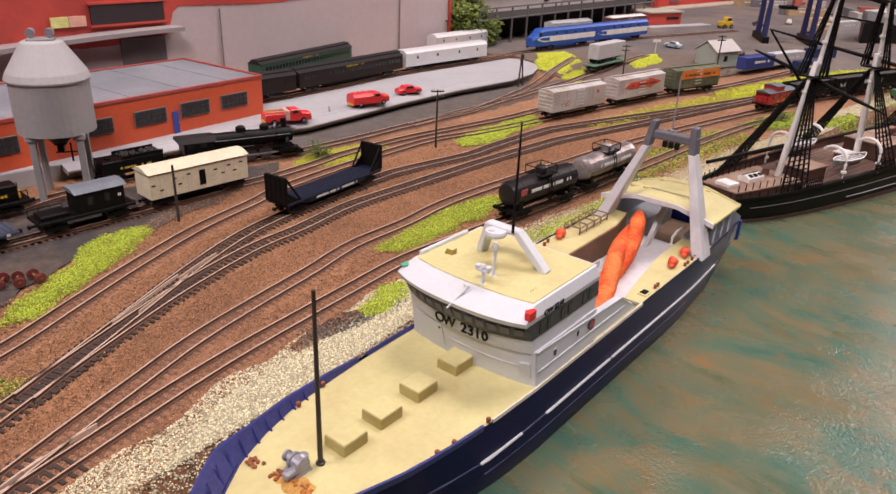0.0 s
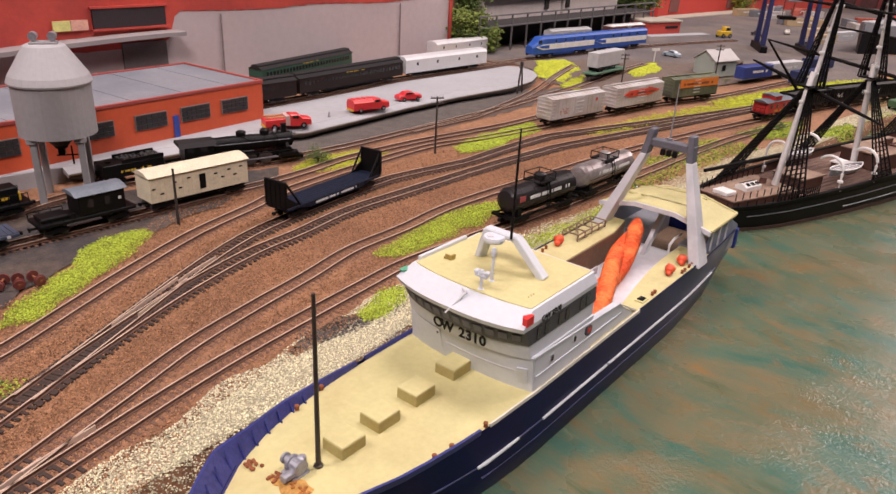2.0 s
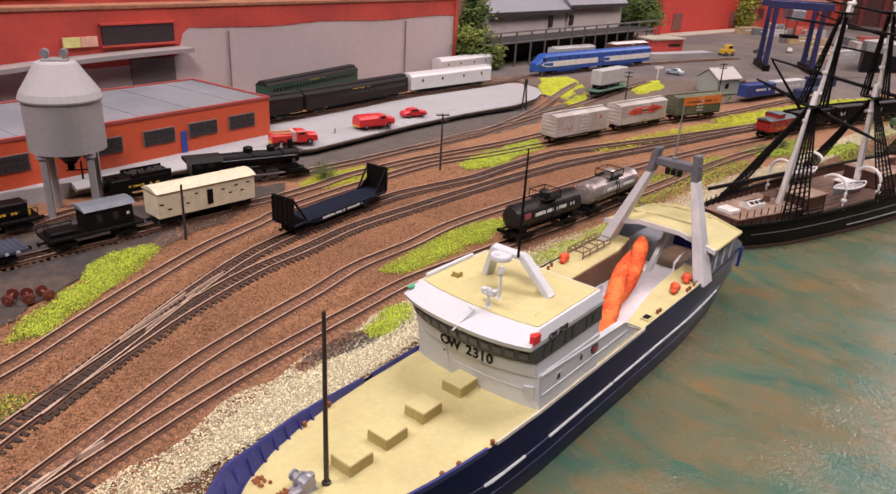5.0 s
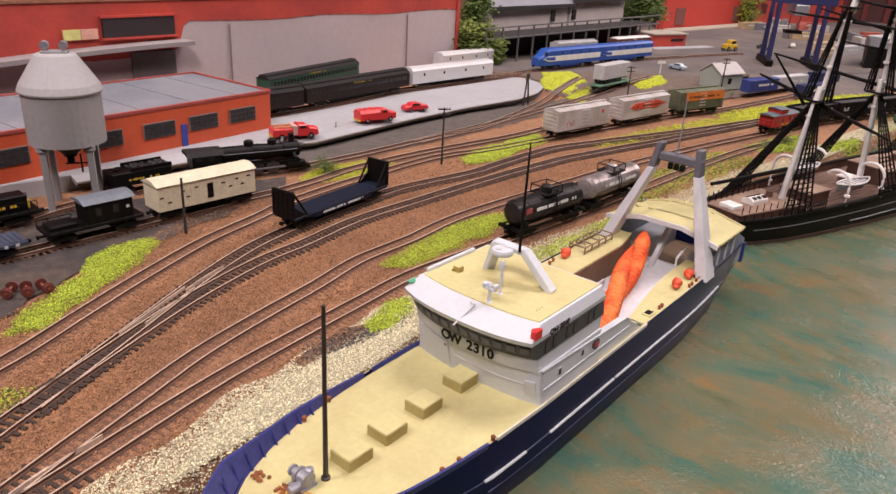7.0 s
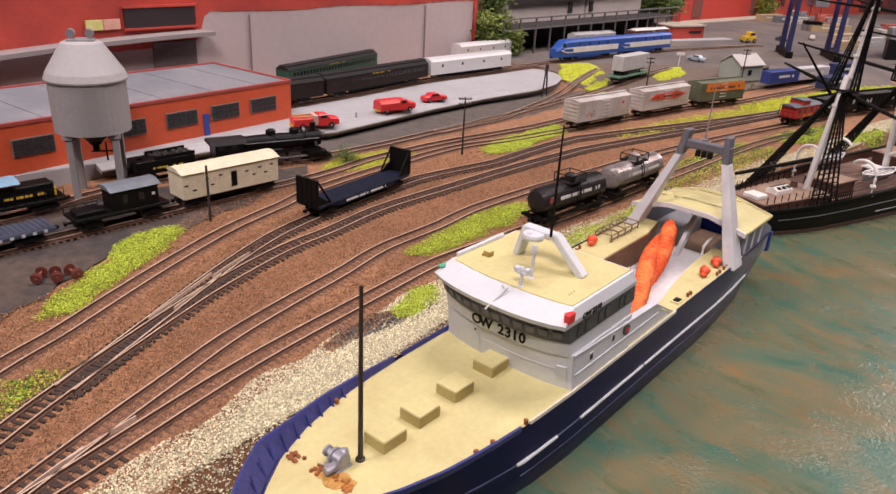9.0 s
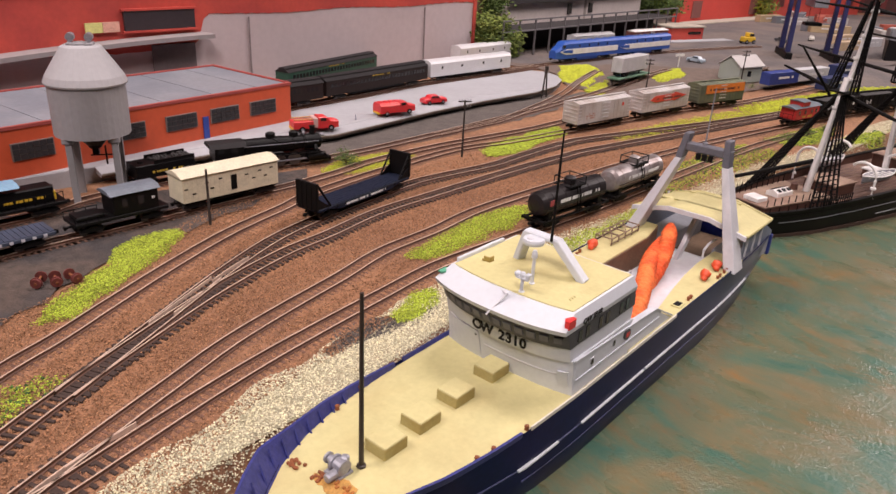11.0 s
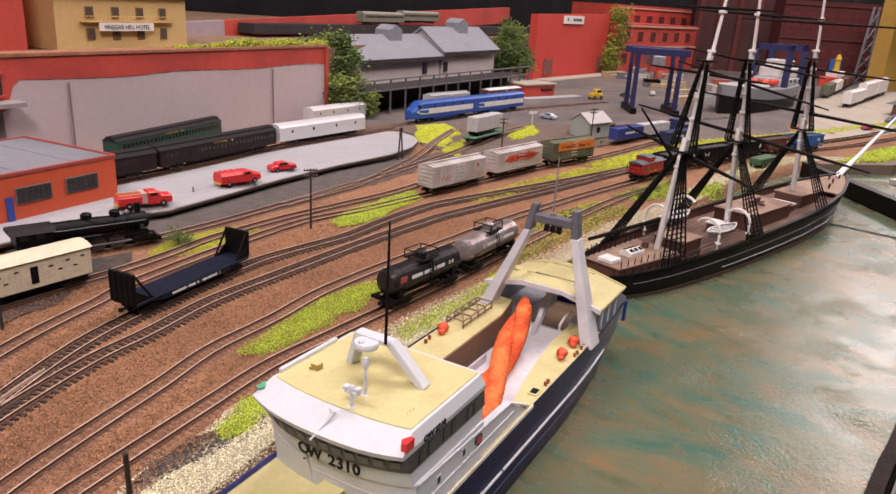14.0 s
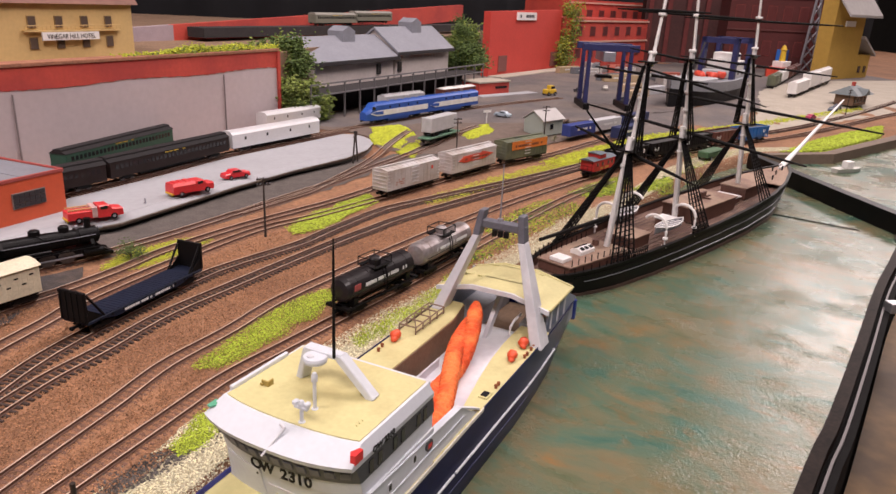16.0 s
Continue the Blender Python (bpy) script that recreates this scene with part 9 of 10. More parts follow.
PATCHES = (
    ([(-0.223, 0.328), (-0.2195, 0.346), (-0.2043, 0.364), (-0.1945, 0.3625), (-0.1970, 0.342), (-0.1967, 0.290), (-0.2005, 0.249), (-0.2125, 0.243), (-0.2172, 0.2533), (-0.2145, 0.273), (-0.2158, 0.301), (-0.2123, 0.309)], 5200, "lime"),
    ([(-0.1830, 0.165), (-0.1875, 0.186), (-0.1834, 0.201), (-0.1735, 0.200), (-0.1760, 0.184), (-0.1780, 0.165)], 150, "mixed"),
    ([(-0.1465, 0.5051), (-0.1457, 0.5344), (-0.1238, 0.5563), (-0.0977, 0.5785), (-0.0852, 0.5728), (-0.0953, 0.5401), (-0.1145, 0.5169), (-0.13, 0.5034)], 3000, "yellow"),
    ([(-0.0280, 0.606), (-0.001, 0.657), (0.020, 0.690), (0.046, 0.719), (0.052, 0.690), (0.0255, 0.645), (0.001, 0.6036), (-0.018, 0.5928)], 5200, "lime"),
    ([(0.0938, 0.6962), (0.138, 0.748), (0.210, 0.822), (0.2787, 0.883), (0.3405, 0.9385), (0.4258, 1.01), (0.5183, 1.083), (0.577, 1.1153), (0.46, 0.994), (0.3486, 0.9145), (0.2668, 0.8397), (0.1803, 0.7543), (0.1099, 0.6848)], 15000, "yellow"),
    ([(-0.0520, 0.3580), (-0.0368, 0.397), (-0.0139, 0.440), (0.010, 0.463), (0.0188, 0.4654), (0.0150, 0.440), (0.000, 0.412), (-0.018, 0.388), (-0.0400, 0.3570)], 4200, "lime"),
    ([(0.029, 0.390), (0.045, 0.410), (0.068, 0.437), (0.1077, 0.501), (0.1238, 0.520), (0.0983, 0.462), (0.080, 0.437), (0.059, 0.4063), (0.037, 0.3815)], 3600, "lime"),
    ([(-0.0484, 0.287), (-0.0432, 0.298), (-0.031, 0.318), (-0.027, 0.303), (-0.036, 0.287), (-0.0433, 0.2805)], 1900, "lime"),
    ([(0.1432, 0.6087), (0.170, 0.6366), (0.201, 0.677), (0.233, 0.712), (0.257, 0.7095), (0.219, 0.659), (0.188, 0.62), (0.149, 0.585)], 1100, "mixed"),
    ([(-0.1792, 0.17), (-0.1928, 0.1885), (-0.1834, 0.1967), (-0.1756, 0.2004), (-0.1771, 0.1875), (-0.1785, 0.1756)], 110, "mixed"),
    ([(0.056, 0.957), (0.058, 1.045), (0.097, 1.075), (0.115, 1.025), (0.09, 0.950)], 7000, "yellow"),
    ([(0.0838, 0.9300), (0.1184, 0.985), (0.1203, 0.9511), (0.1042, 0.9051)], 2600, "yellow"),
    ([(0.190, 1.045), (0.235, 1.10), (0.235, 1.06), (0.192, 1.01)], 2400, "yellow"),
    ([(0.125, 0.515), (0.17, 0.57), (0.23, 0.64), (0.27, 0.68), (0.255, 0.70), (0.20, 0.645), (0.15, 0.585), (0.115, 0.53)], 1500, "mixed"),
    ([(0.262, 0.735), (0.317, 0.7927), (0.3654, 0.8258), (0.3282, 0.7479), (0.2826, 0.7188)], 1900, "mixed"),
    ([(0.3457, 0.7602), (0.411, 0.8205), (0.4124, 0.7908), (0.3575, 0.7471)], 1200, "mixed"),
    ([(0.30, 0.872), (0.36, 0.926), (0.42, 0.980), (0.52, 1.062), (0.62, 1.14), (0.75, 1.225), (0.90, 1.325), (1.15, 1.48), (1.15, 1.50), (0.90, 1.348), (0.74, 1.252), (0.60, 1.168), (0.50, 1.112), (0.42, 1.04), (0.34, 0.965), (0.27, 0.89)], 24000, "yellow"),
    ([(0.668, 0.995), (0.798, 1.106), (0.899, 1.182), (1.041, 1.275), (0.909, 1.1), (0.823, 1.052), (0.737, 1.003), (0.654, 0.939)], 20000, "lime"),
    ([(0.41, 0.80), (0.47, 0.885), (0.55, 0.955), (0.60, 1.0), (0.585, 0.985), (0.50, 0.90)], 900, "mixed"),
)
TURFS = {"lime": (TURF, "bright lime green turf patch"), "yellow": (TURF_YELLOW, "bright yellow-green turf patch"), "mixed": (TURF, "sparse green turf on the gravel")}
for k, (poly, n, tone) in enumerate(PATCHES):
    close = float(np.mean(np.array(poly)[:, 1])) < 0.60
    xy = sample(poly, int(n * (2.9 if close else 1.7)), 40 + k)
    xy = xy[~near_track(xy, 0.0056)]
    big = max(1.0, min(1.15, float(np.mean(np.array(poly)[:, 1])) / 0.6)) * (1.7 if float(np.mean(np.array(poly)[:, 1])) > 1.0 else 1.0)
    zz = np.array(heights(xy[:, 0], xy[:, 1]))
    r = np.random.RandomState(k)
    m_, lab = TURFS[tone]
    scatter("turf_patch", np.c_[xy, zz + r.uniform(0.0008, 0.0023, len(xy))], r.uniform(0.00036, 0.00082, len(xy)) * (0.70 if close else big), m_, lab, "turf", 70 + k)
    if tone == "mixed":
        xy2 = sample(poly, n // 4, 140 + k)
        zz = np.array(heights(xy2[:, 0], xy2[:, 1]))
        scatter("turf_patch", np.c_[xy2, zz + 0.0016], r.uniform(0.0005, 0.0012, len(xy2)) * big, TURF_DARK, "darker green turf among the bright turf", "turf", 170 + k)

# dark cinders between the shore gravel and the quay track
for k, (poly, n) in enumerate(((CINDER_SPOT, 2400),)):
    xy = sample(poly, n, 300 + k)
    r = np.random.RandomState(300 + k)
    scatter("cinder_grains", np.c_[xy, np.array(heights(xy[:, 0], xy[:, 1])) + r.uniform(0.0003, 0.0011, len(xy))], r.uniform(0.0004, 0.0010, len(xy)), CINDER_GRAIN, "loose dark grey cinders beside the gravel", "cinders", 310 + k)
# ---- poles, vehicles, trees and small things ----
POLE_WOOD = mat("pole_wood", (0.035, 0.026, 0.022), 0.85, vary=0.25, scale=80)


def telegraph_pole(x, y, h, label="dark wooden telegraph pole beside the tracks", arms=2):
    t = thing("telegraph_pole", label, "telegraph pole", pose(x, y, ground_at(x, y), 0, 0, 20), group="telegraph poles")
    bm = BM()
    lathe(bm, [(0.0010, -0.001), (0.0007, h)], 8)
    part("post", bm, POLE_WOOD, t)
    for k in range(arms):
        bm = BM()
        box(bm, -0.0058, 0.0058, -0.0005, 0.0005, h - 0.002 - k * 0.005, h - 0.001 - k * 0.005)
        arm = part("cross_arm", bm, POLE_WOOD, t)
        bm = BM()
        for xx in (-0.005, -0.0025, 0.0025, 0.005):
            lathe(bm, [(0.0005, h - 0.001 - k * 0.005), (0.0004, h + 0.0004 - k * 0.005)], 6, (xx, 0, 0))
        part("insulator", bm, GREY_METAL, arm)
    return t


telegraph_pole(-0.0418, 0.585, 0.0515)
telegraph_pole(-0.1865, 0.3803, 0.0385, arms=0)
telegraph_pole(0.1686, 0.955, 0.045)
telegraph_pole(0.298, 0.99, 0.06)
telegraph_pole(-0.247, 0.208, 0.020, arms=0)
telegraph_pole(1.05, 1.40, 0.055)

# leaning double post at the platform's end
t = thing("signal_frame", "dark A-shaped post frame at the end of the platform", "post frame", pose(0.032, 0.868, 0.0, 0, 0, 60))
bm = BM()
rod(bm, (-0.005, 0, 0), (0.0, 0, 0.040), 0.0010)
rod(bm, (0.007, 0, 0), (0.001, 0, 0.038), 0.0010)
part("post", bm, POLE_WOOD, t)
bm = BM()
rod(bm, (-0.003, 0, 0.033), (0.004, 0, 0.036), 0.0012)
lathe(bm, [(0.0022, 0.036), (0.0022, 0.040)], 8, (0.001, 0, 0))
part("lamp_head", bm, POLE_WOOD, t)

FIRE_RED = paint("engine_red", (0.60, 0.035, 0.040), 0.35)


def wheel_pairs(parent, xs, w, r=0.0026):
    for x in xs:
        for s in (1, -1):
            bm = BM()
            lathe(bm, [(r, -0.0008), (r, 0.0008)], 14, (x, s * w, r), "y")
            tyre = part("wheel", bm, BLACK, parent)
            bm = BM()
            lathe(bm, [(r * 0.5, -0.0010), (r * 0.5, 0.0010)], 10, (x, s * w, r), "y")
            part("hub", bm, GREY_METAL, tyre)


def fire_engine(m, label, tank=False):
    t = thing("fire_engine", label, "fire engine", m, group="fire engines on the platform")
    bm = BM()
    rows_ = []
    for x, zt, w in ((0.021, 0.0070, 0.0052), (0.0205, 0.0085, 0.0060), (0.012, 0.0095, 0.0066), (0.0095, 0.0125, 0.0068), (0.0015, 0.0130, 0.0068), (0.0010, 0.0105, 0.0068)):
        rows_.append([(x, -w, 0.0025), (x, -w, zt - 0.001), (x, -w * 0.8, zt), (x, w * 0.8, zt), (x, w, zt - 0.001), (x, w, 0.0025)])
    loft(bm, rows_)
    cab = part("cab", bm, FIRE_RED, t, soft=False)
    bm = BM()
    if tank:
        prism(bm, [(-0.0072, 0.0030), (0.0072, 0.0030), (0.0072, 0.0100), (0.0050, 0.0128), (-0.0050, 0.0128), (-0.0072, 0.0100)], -0.022, 0.0015, "x")
    else:
        box(bm, -0.022, 0.0015, -0.0070, 0.0070, 0.0030, 0.0098, 0.0006)
    body = part("body", bm, FIRE_RED, t)
    if not tank:
        for s in (1, -1):
            bm = BM()
            rod(bm, (-0.021, s * 0.0045, 0.0112), (0.001, s * 0.0045, 0.0112), 0.0006, n=6)
            for k in range(8):
                rod(bm, (-0.020 + k * 0.0028, s * 0.0045, 0.0098), (-0.020 + k * 0.0028, s * 0.0045, 0.0112), 0.0004, n=5)
            part("ladder", bm, mat("ladder_tan", (0.50, 0.32, 0.14), 0.7), body)
        bm = BM()
        box(bm, -0.0035, 0.0005, -0.0073, 0.0073, 0.0035, 0.0122, 0.0003)
        part("pump_panel", bm, mat("panel_silver_pink", (0.55, 0.36, 0.34), 0.4), body)
    else:
        for k in range(3):
            bm = BM()
            box(bm, -0.019 + k * 0.006, -0.015 + k * 0.006, -0.0042, 0.0042, 0.0125, 0.0136, 0.0003)
            part("hatch", bm, FIRE_RED, body)
    for s in (1, -1):
        bm = BM()
        box(bm, 0.0030, 0.0085, s * 0.0067 - 0.0002, s * 0.0067 + 0.0004, 0.0092, 0.0118)
        part("window", bm, DARK_GLASS, cab)
        bm = BM()
        lathe(bm, [(0.0009, -0.0004), (0.0009, 0.0006)], 10, (0.0208, s * 0.0042, 0.0062), "x")
        part("headlight", bm, SIGN_WHITE, cab)
    bm = BM()
    box(bm, -0.0228, -0.0215, -0.0062, 0.0062, 0.0024, 0.0040)
    part("bumper", bm, YELLOW, t)
    wheel_pairs(t, (-0.014, 0.013), 0.0064)
    return t


def car(m, colour, label, group="cars in the town"):
    t = thing("car", label, "car", m, group=group)
    bm = BM()
    rows_ = []
    for x, zt, w in ((-0.0145, 0.0055, 0.0050), (-0.0135, 0.0066, 0.0054), (-0.0085, 0.0070, 0.0055), (-0.0060, 0.0095, 0.0048), (0.0025, 0.0097, 0.0048), (0.0060, 0.0070, 0.0055), (0.0135, 0.0062, 0.0054), (0.0148, 0.0048, 0.0048)):
        rows_.append([(x, -w, 0.0020), (x, -w, zt * 0.85), (x, -w * 0.8, zt), (x, w * 0.8, zt), (x, w, zt * 0.85), (x, w, 0.0020)])
    loft(bm, rows_)
    body = part("body", bm, paint("car_paint", colour, 0.3), t)
    for s in (1, -1):
        bm = BM()
        prism(bm, [(-0.0065, 0.0072), (0.0045, 0.0072), (0.0022, 0.0090), (-0.0055, 0.0090)], s * 0.0051, s * 0.0053, "y")
        part("window", bm, DARK_GLASS, body)
    wheel_pairs(t, (-0.0085, 0.0090), 0.0050, 0.0021)
    return t


PZ = 0.0126
fire_engine(pose(-0.178, 0.591, PZ, 0, 0, 35), "red fire engine with ladders parked on the platform")
fire_engine(pose(-0.120, 0.677, PZ, 0, 0, 44), "red tanker fire engine parked on the platform", True)
car(pose(-0.089, 0.737, PZ, 0, 0, 42), (0.60, 0.035, 0.045), "red saloon car parked on the platform", "fire engines on the platform")
bm = BM()
lathe(bm, [(0.0012, 0), (0.0012, 0.001), (0.0007, 0.0012), (0.0008, 0.0042), (0.0003, 0.0052)], 8, (-0.152, 0.640, PZ))
solo("hydrant", bm, GREY_METAL, "small grey hydrant on the platform", "hydrant")
for x, y, c, lab in ((0.276, 1.183, (0.35, 0.42, 0.48), "pale blue car on the far asphalt"), (0.571, 1.426, (0.12, 0.12, 0.14), "dark car near the crane"), (0.603, 1.627, (0.45, 0.42, 0.38), "beige car near the crane"), (0.52, 1.56, (0.08, 0.08, 0.09), "black car near the red mill")):
    car(pose(x, y, 0.0134, 0, 0, random.Random(int(x * 999)).uniform(0, 180)), c, lab)
for x, y, c, lab in ((0.93, 1.335, (0.40, 0.05, 0.12), "dark pink car on the tan lot"), (1.04, 1.43, (0.12, 0.14, 0.18), "dark grey car on the tan lot"), (1.07, 1.46, (0.10, 0.11, 0.14), "dark car on the tan lot")):
    car(pose(x, y, ground_at(x, y) + 0.0022, 0, 0, 35), c, lab)
# yellow excavator cab on the far asphalt
t = thing("yellow_loader", "small yellow loader on the far asphalt", "loader", pose(0.435, 1.49, 0.0132, 0, 0, 30))
bm = BM()
box(bm, -0.014, 0.014, -0.007, 0.007, 0.004, 0.013, 0.001)
box(bm, -0.004, 0.008, -0.006, 0.006, 0.013, 0.021, 0.001)
part("body", bm, YELLOW, t)
bm = BM()
box(bm, -0.002, 0.0083, -0.0063, 0.0063, 0.0145, 0.0195)
part("window", bm, DARK_GLASS, t)
wheel_pairs(t, (-0.009, 0.009), 0.0075, 0.0040)
# crossbuck signs
for x, y in ((0.237, 1.118), (0.16, 1.053)):
    t = thing("crossing_sign", "white crossing sign on a post", "sign", pose(x, y, ground_at(x, y) + 0.001, 0, 0, 30), group="crossing signs")
    bm = BM()
    rod(bm, (0, 0, 0), (0, 0, 0.020), 0.0008, n=6)
    part("post", bm, SIGN_WHITE, t)
    bm = BM()
    box(bm, -0.0075, 0.0075, -0.0012, -0.0004, 0.0165, 0.0205)
    part("board", bm, SIGN_WHITE, t)
# spare wheel sets by the yard
for dx, dy in ((0.0, 0.0), (-0.0075, -0.003), (0.0065, 0.005)):
    t = thing("spare_wheelset", "rusty red spare wheelset lying on the cinders", "wheelset", pose(-0.2285 + dx, 0.2815 + dy, 0.0044, 0, 0, 40 + dx * 3000), group="spare wheelsets")
    for s in (1, -1):
        bm = BM()
        lathe(bm, [(0.0031, s * 0.0036), (0.0031, s * 0.0042), (0.0026, s * 0.0042), (0.0026, s * 0.0054)][:: 1 if s > 0 else -1], 18, (0, 0, 0), "y")
        bmesh.ops.recalc_face_normals(bm, faces=bm.faces)
        part("wheel", bm, mat("wheel_rust_red", (0.13, 0.030, 0.026), 0.6, vary=0.25), t)
    bm = BM()
    rod(bm, (0, -0.006, 0), (0, 0.006, 0), 0.0007)
    part("axle", bm, RUST, t)

# ---- trees and bushes ----
def bush(name, at, size, n, seed, label, mats, trunk=True, group="", spread=(1, 1, 1)):
    t = thing(name, label, "bush" if name == "bush" else "tree", pose(*at), group=group)
    r = np.random.RandomState(seed)
    if trunk:
        bm = BM()
        tube(bm, [(0, 0, -0.001), (size * 0.03, 0, size * 0.35), (size * 0.05, size * 0.03, size * 0.8)], [size * 0.07, size * 0.05, size * 0.02], 7)
        for a in range(4):
            an = a * 1.7
            tube(bm, [(size * 0.03, 0, size * 0.35), (size * 0.35 * math.cos(an), size * 0.35 * math.sin(an), size * (0.6 + 0.1 * a))], [size * 0.03, size * 0.012], 5)
        part("trunk", bm, BARK, t)
    for k, m_ in enumerate(mats):
        nn = n // len(mats)
        blobs = r.normal(0, 0.36, (11, 3)) * np.array(spread)
        c = blobs[r.randint(0, 11, nn)] + r.normal(0, 0.19, (nn, 3))
        c[:, 2] = np.abs(c[:, 2] * 0.8 + 0.55)
        scatter("crown", (c * size).tolist(), r.uniform(0.03, 0.07, nn) * size, m_, "leafy clumps", "", seed + k, 0.6, t)
    return t


bush("bush", (-0.1336, 0.5278, 0.0), 0.0125, 640, 3, "small dark green bush on the turf", (LEAF_DARK, LEAF_DARK), group="bushes")
bush("bush", (0.288, 0.735, 0.0), 0.011, 300, 4, "dark green bush beside the quay track", (LEAF_DARK, LEAF), group="bushes")
bush("bush", (0.315, 0.765, 0.0), 0.012, 300, 5, "dark green bush beside the quay track", (LEAF_DARK, LEAF), group="bushes")
bush("bush", (0.345, 0.80, 0.0), 0.009, 240, 6, "dark green bush beside the quay track", (LEAF_DARK, LEAF), group="bushes")
bush("bush", (0.325, 1.03, 0.003), 0.008, 200, 7, "green bush beside the small shed", (LEAF_DARK, LEAF), group="bushes")
for k, (x, y, z, s) in enumerate(((-0.068, 1.09, 0.012, 0.046), (-0.052, 1.105, 0.013, 0.044), (-0.088, 1.15, 0.07, 0.050), (-0.035, 1.10, 0.012, 0.030), (-0.072, 1.12, 0.07, 0.040), (0.262, 1.62, 0.04, 0.050), (0.285, 1.66, 0.05, 0.050), (0.268, 1.64, 0.09, 0.045))):
    bush("tree", (x, y, z), s, 4200, 20 + k, "leafy green tree beside the warehouse", (LEAF_DARK, LEAF), group="trees by the warehouse")
for k, (x, y, z, s) in enumerate(((0.64, 2.14, 0.012, 0.06), (0.655, 2.16, 0.075, 0.06), (0.665, 2.17, 0.13, 0.06))):
    bush("tree", (x, y, z), s, 900, 40 + k, "yellow-green climbing foliage beside the red mill", (LEAF, LEAF_YELLOW), group="foliage by the mill", spread=(0.5, 0.5, 1))
# green boxes of shrub behind the sailing ship
bush("bush", (0.475, 0.905, 0.0), 0.014, 300, 60, "dark green shrub near the quay", (LEAF_DARK, LEAF), group="bushes")
t = thing("green_wagon", "small dark green covered wagon near the quay", "wagon", pose(0.525, 0.938, 0.001, 0, 0, 40))
bm = BM()
box(bm, -0.026, 0.026, -0.008, 0.008, 0.004, 0.013, 0.0012)
part("body", bm, mat("wagon_green", (0.05, 0.11, 0.05), 0.6, vary=0.25), t)
wheel_pairs(t, (-0.016, 0.016), 0.008, 0.0032)

# grass along the top of the retaining wall
xy, zz = [], []
r = np.random.RandomState(5)
for i in range(5200):
    u = r.uniform(0.70, 1.0)
    p = V(WS).lerp(V(WB), u)
    k = max(0, noise.noise((u * 14, 0, 1)) + 0.55) * float(smooth(0.70, 0.85, u))
    if r.rand() < 0.1 + k:
        xy.append((p.x + r.uniform(-0.016, 0.002), p.y + r.uniform(0.0, 0.014)))
        zz.append(0.1192 + abs(r.normal(0, 0.0028 * (0.4 + k))))
xy = np.array(xy)
scatter("wall_top_turf", np.c_[xy, zz], r.uniform(0.0007, 0.0016, len(xy)), TURF_YELLOW, "yellow-green turf along the wall top", "turf", 9)
scatter("wall_top_turf", np.c_[xy[::3] + 0.001, np.array(zz)[::3] * 0.99], r.uniform(0.0010, 0.0025, len(xy[::3])), LEAF, "green turf along the wall top", "turf", 10)

# ---- right side: tan lot, station, far cars, yellow mill, small boat ----
sheet("tan_lot", [(0.52, 0.985), (0.66, 1.09), (0.80, 1.20), (1.0, 1.33), (1.3, 1.52), (1.7, 1.8), (1.9, 2.2), (1.3, 2.0), (1.02, 1.70), (0.88, 1.44), (0.74, 1.22)], 0.0014, TAN_GROUND, "pale tan lot beside the main line", lift=True)
station = thing("station_house", "small brown station with a grey hipped roof", "station", pose(1.135, 1.512, 0.0125, 0, 0, 35))
bm = BM()
box(bm, -0.038, 0.038, -0.020, 0.020, 0.0, 0.024)
part("wall", bm, mat("station_brown", (0.20, 0.12, 0.075), 0.75, vary=0.15), station)
bm = BM()
loft(bm, [[(-0.050, -0.032, 0.023), (0.050, -0.032, 0.023), (0.050, 0.032, 0.023), (-0.050, 0.032, 0.023)], [(-0.022, -0.001, 0.041), (0.022, -0.001, 0.041), (0.022, 0.001, 0.041), (-0.022, 0.001, 0.041)]], closed=True)
rf = part("roof", bm, mat("station_roof", (0.13, 0.15, 0.155), 0.6, vary=0.15), station, "grey hipped roof")
bm = BM()
prism(bm, [(-0.013, 0.024), (0.013, 0.024), (0.0, 0.037)], -0.034, -0.008, "y")
part("dormer", bm, mat("station_roof", (0.13, 0.15, 0.155), 0.6, vary=0.15), rf)
bm = BM()
box(bm, -0.004, 0.004, -0.003, 0.003, 0.038, 0.049)
part("chimney", bm, BRICK_RED, rf)
for x in (-0.026, -0.010, 0.010, 0.026):
    bm = BM()
    box(bm, x - 0.004, x + 0.004, -0.0206, -0.0196, 0.006, 0.017)
    part("window", bm, DARK_GLASS, station)
white_car = box_car(SIGN_WHITE, "white covered hopper car on the far siding", length=0.16, group="cars on the far siding")
white_car.matrix_basis = pose(1.090, 1.645, 0.0135, 0, 0, 48) @ Matrix.Diagonal((1, 1, 1.3, 1))
copy_thing(white_car, pose(1.205, 1.773, 0.0135, 0, 0, 48) @ Matrix.Diagonal((1, 1, 1.3, 1)))
copy_thing(white_car, pose(1.320, 1.901, 0.0135, 0, 0, 48) @ Matrix.Diagonal((1, 1, 1.3, 1)))
for k, (m_, lab) in enumerate(((OLIVE, "green box car on the far siding"), (SIGN_WHITE, "white box car on the far siding"), (HOPPER_BROWN, "brown box car on the far siding"), (HOPPER_BROWN, "brown box car on the far siding"))):
    b_ = box_car(m_, lab, length=0.13, group="cars on the far siding")
    b_.matrix_basis = pose(1.13 + k * 0.098, 1.82 + k * 0.128, 0.0128, 0, 0, 52.5) @ Matrix.Diagonal((1, 1, 1.25, 1))
ym = thing("yellow_mill", "tall yellow ochre mill with a grey lean-to roof", "building", pose(1.446, 2.083, 0.0, 0, 0, 31))
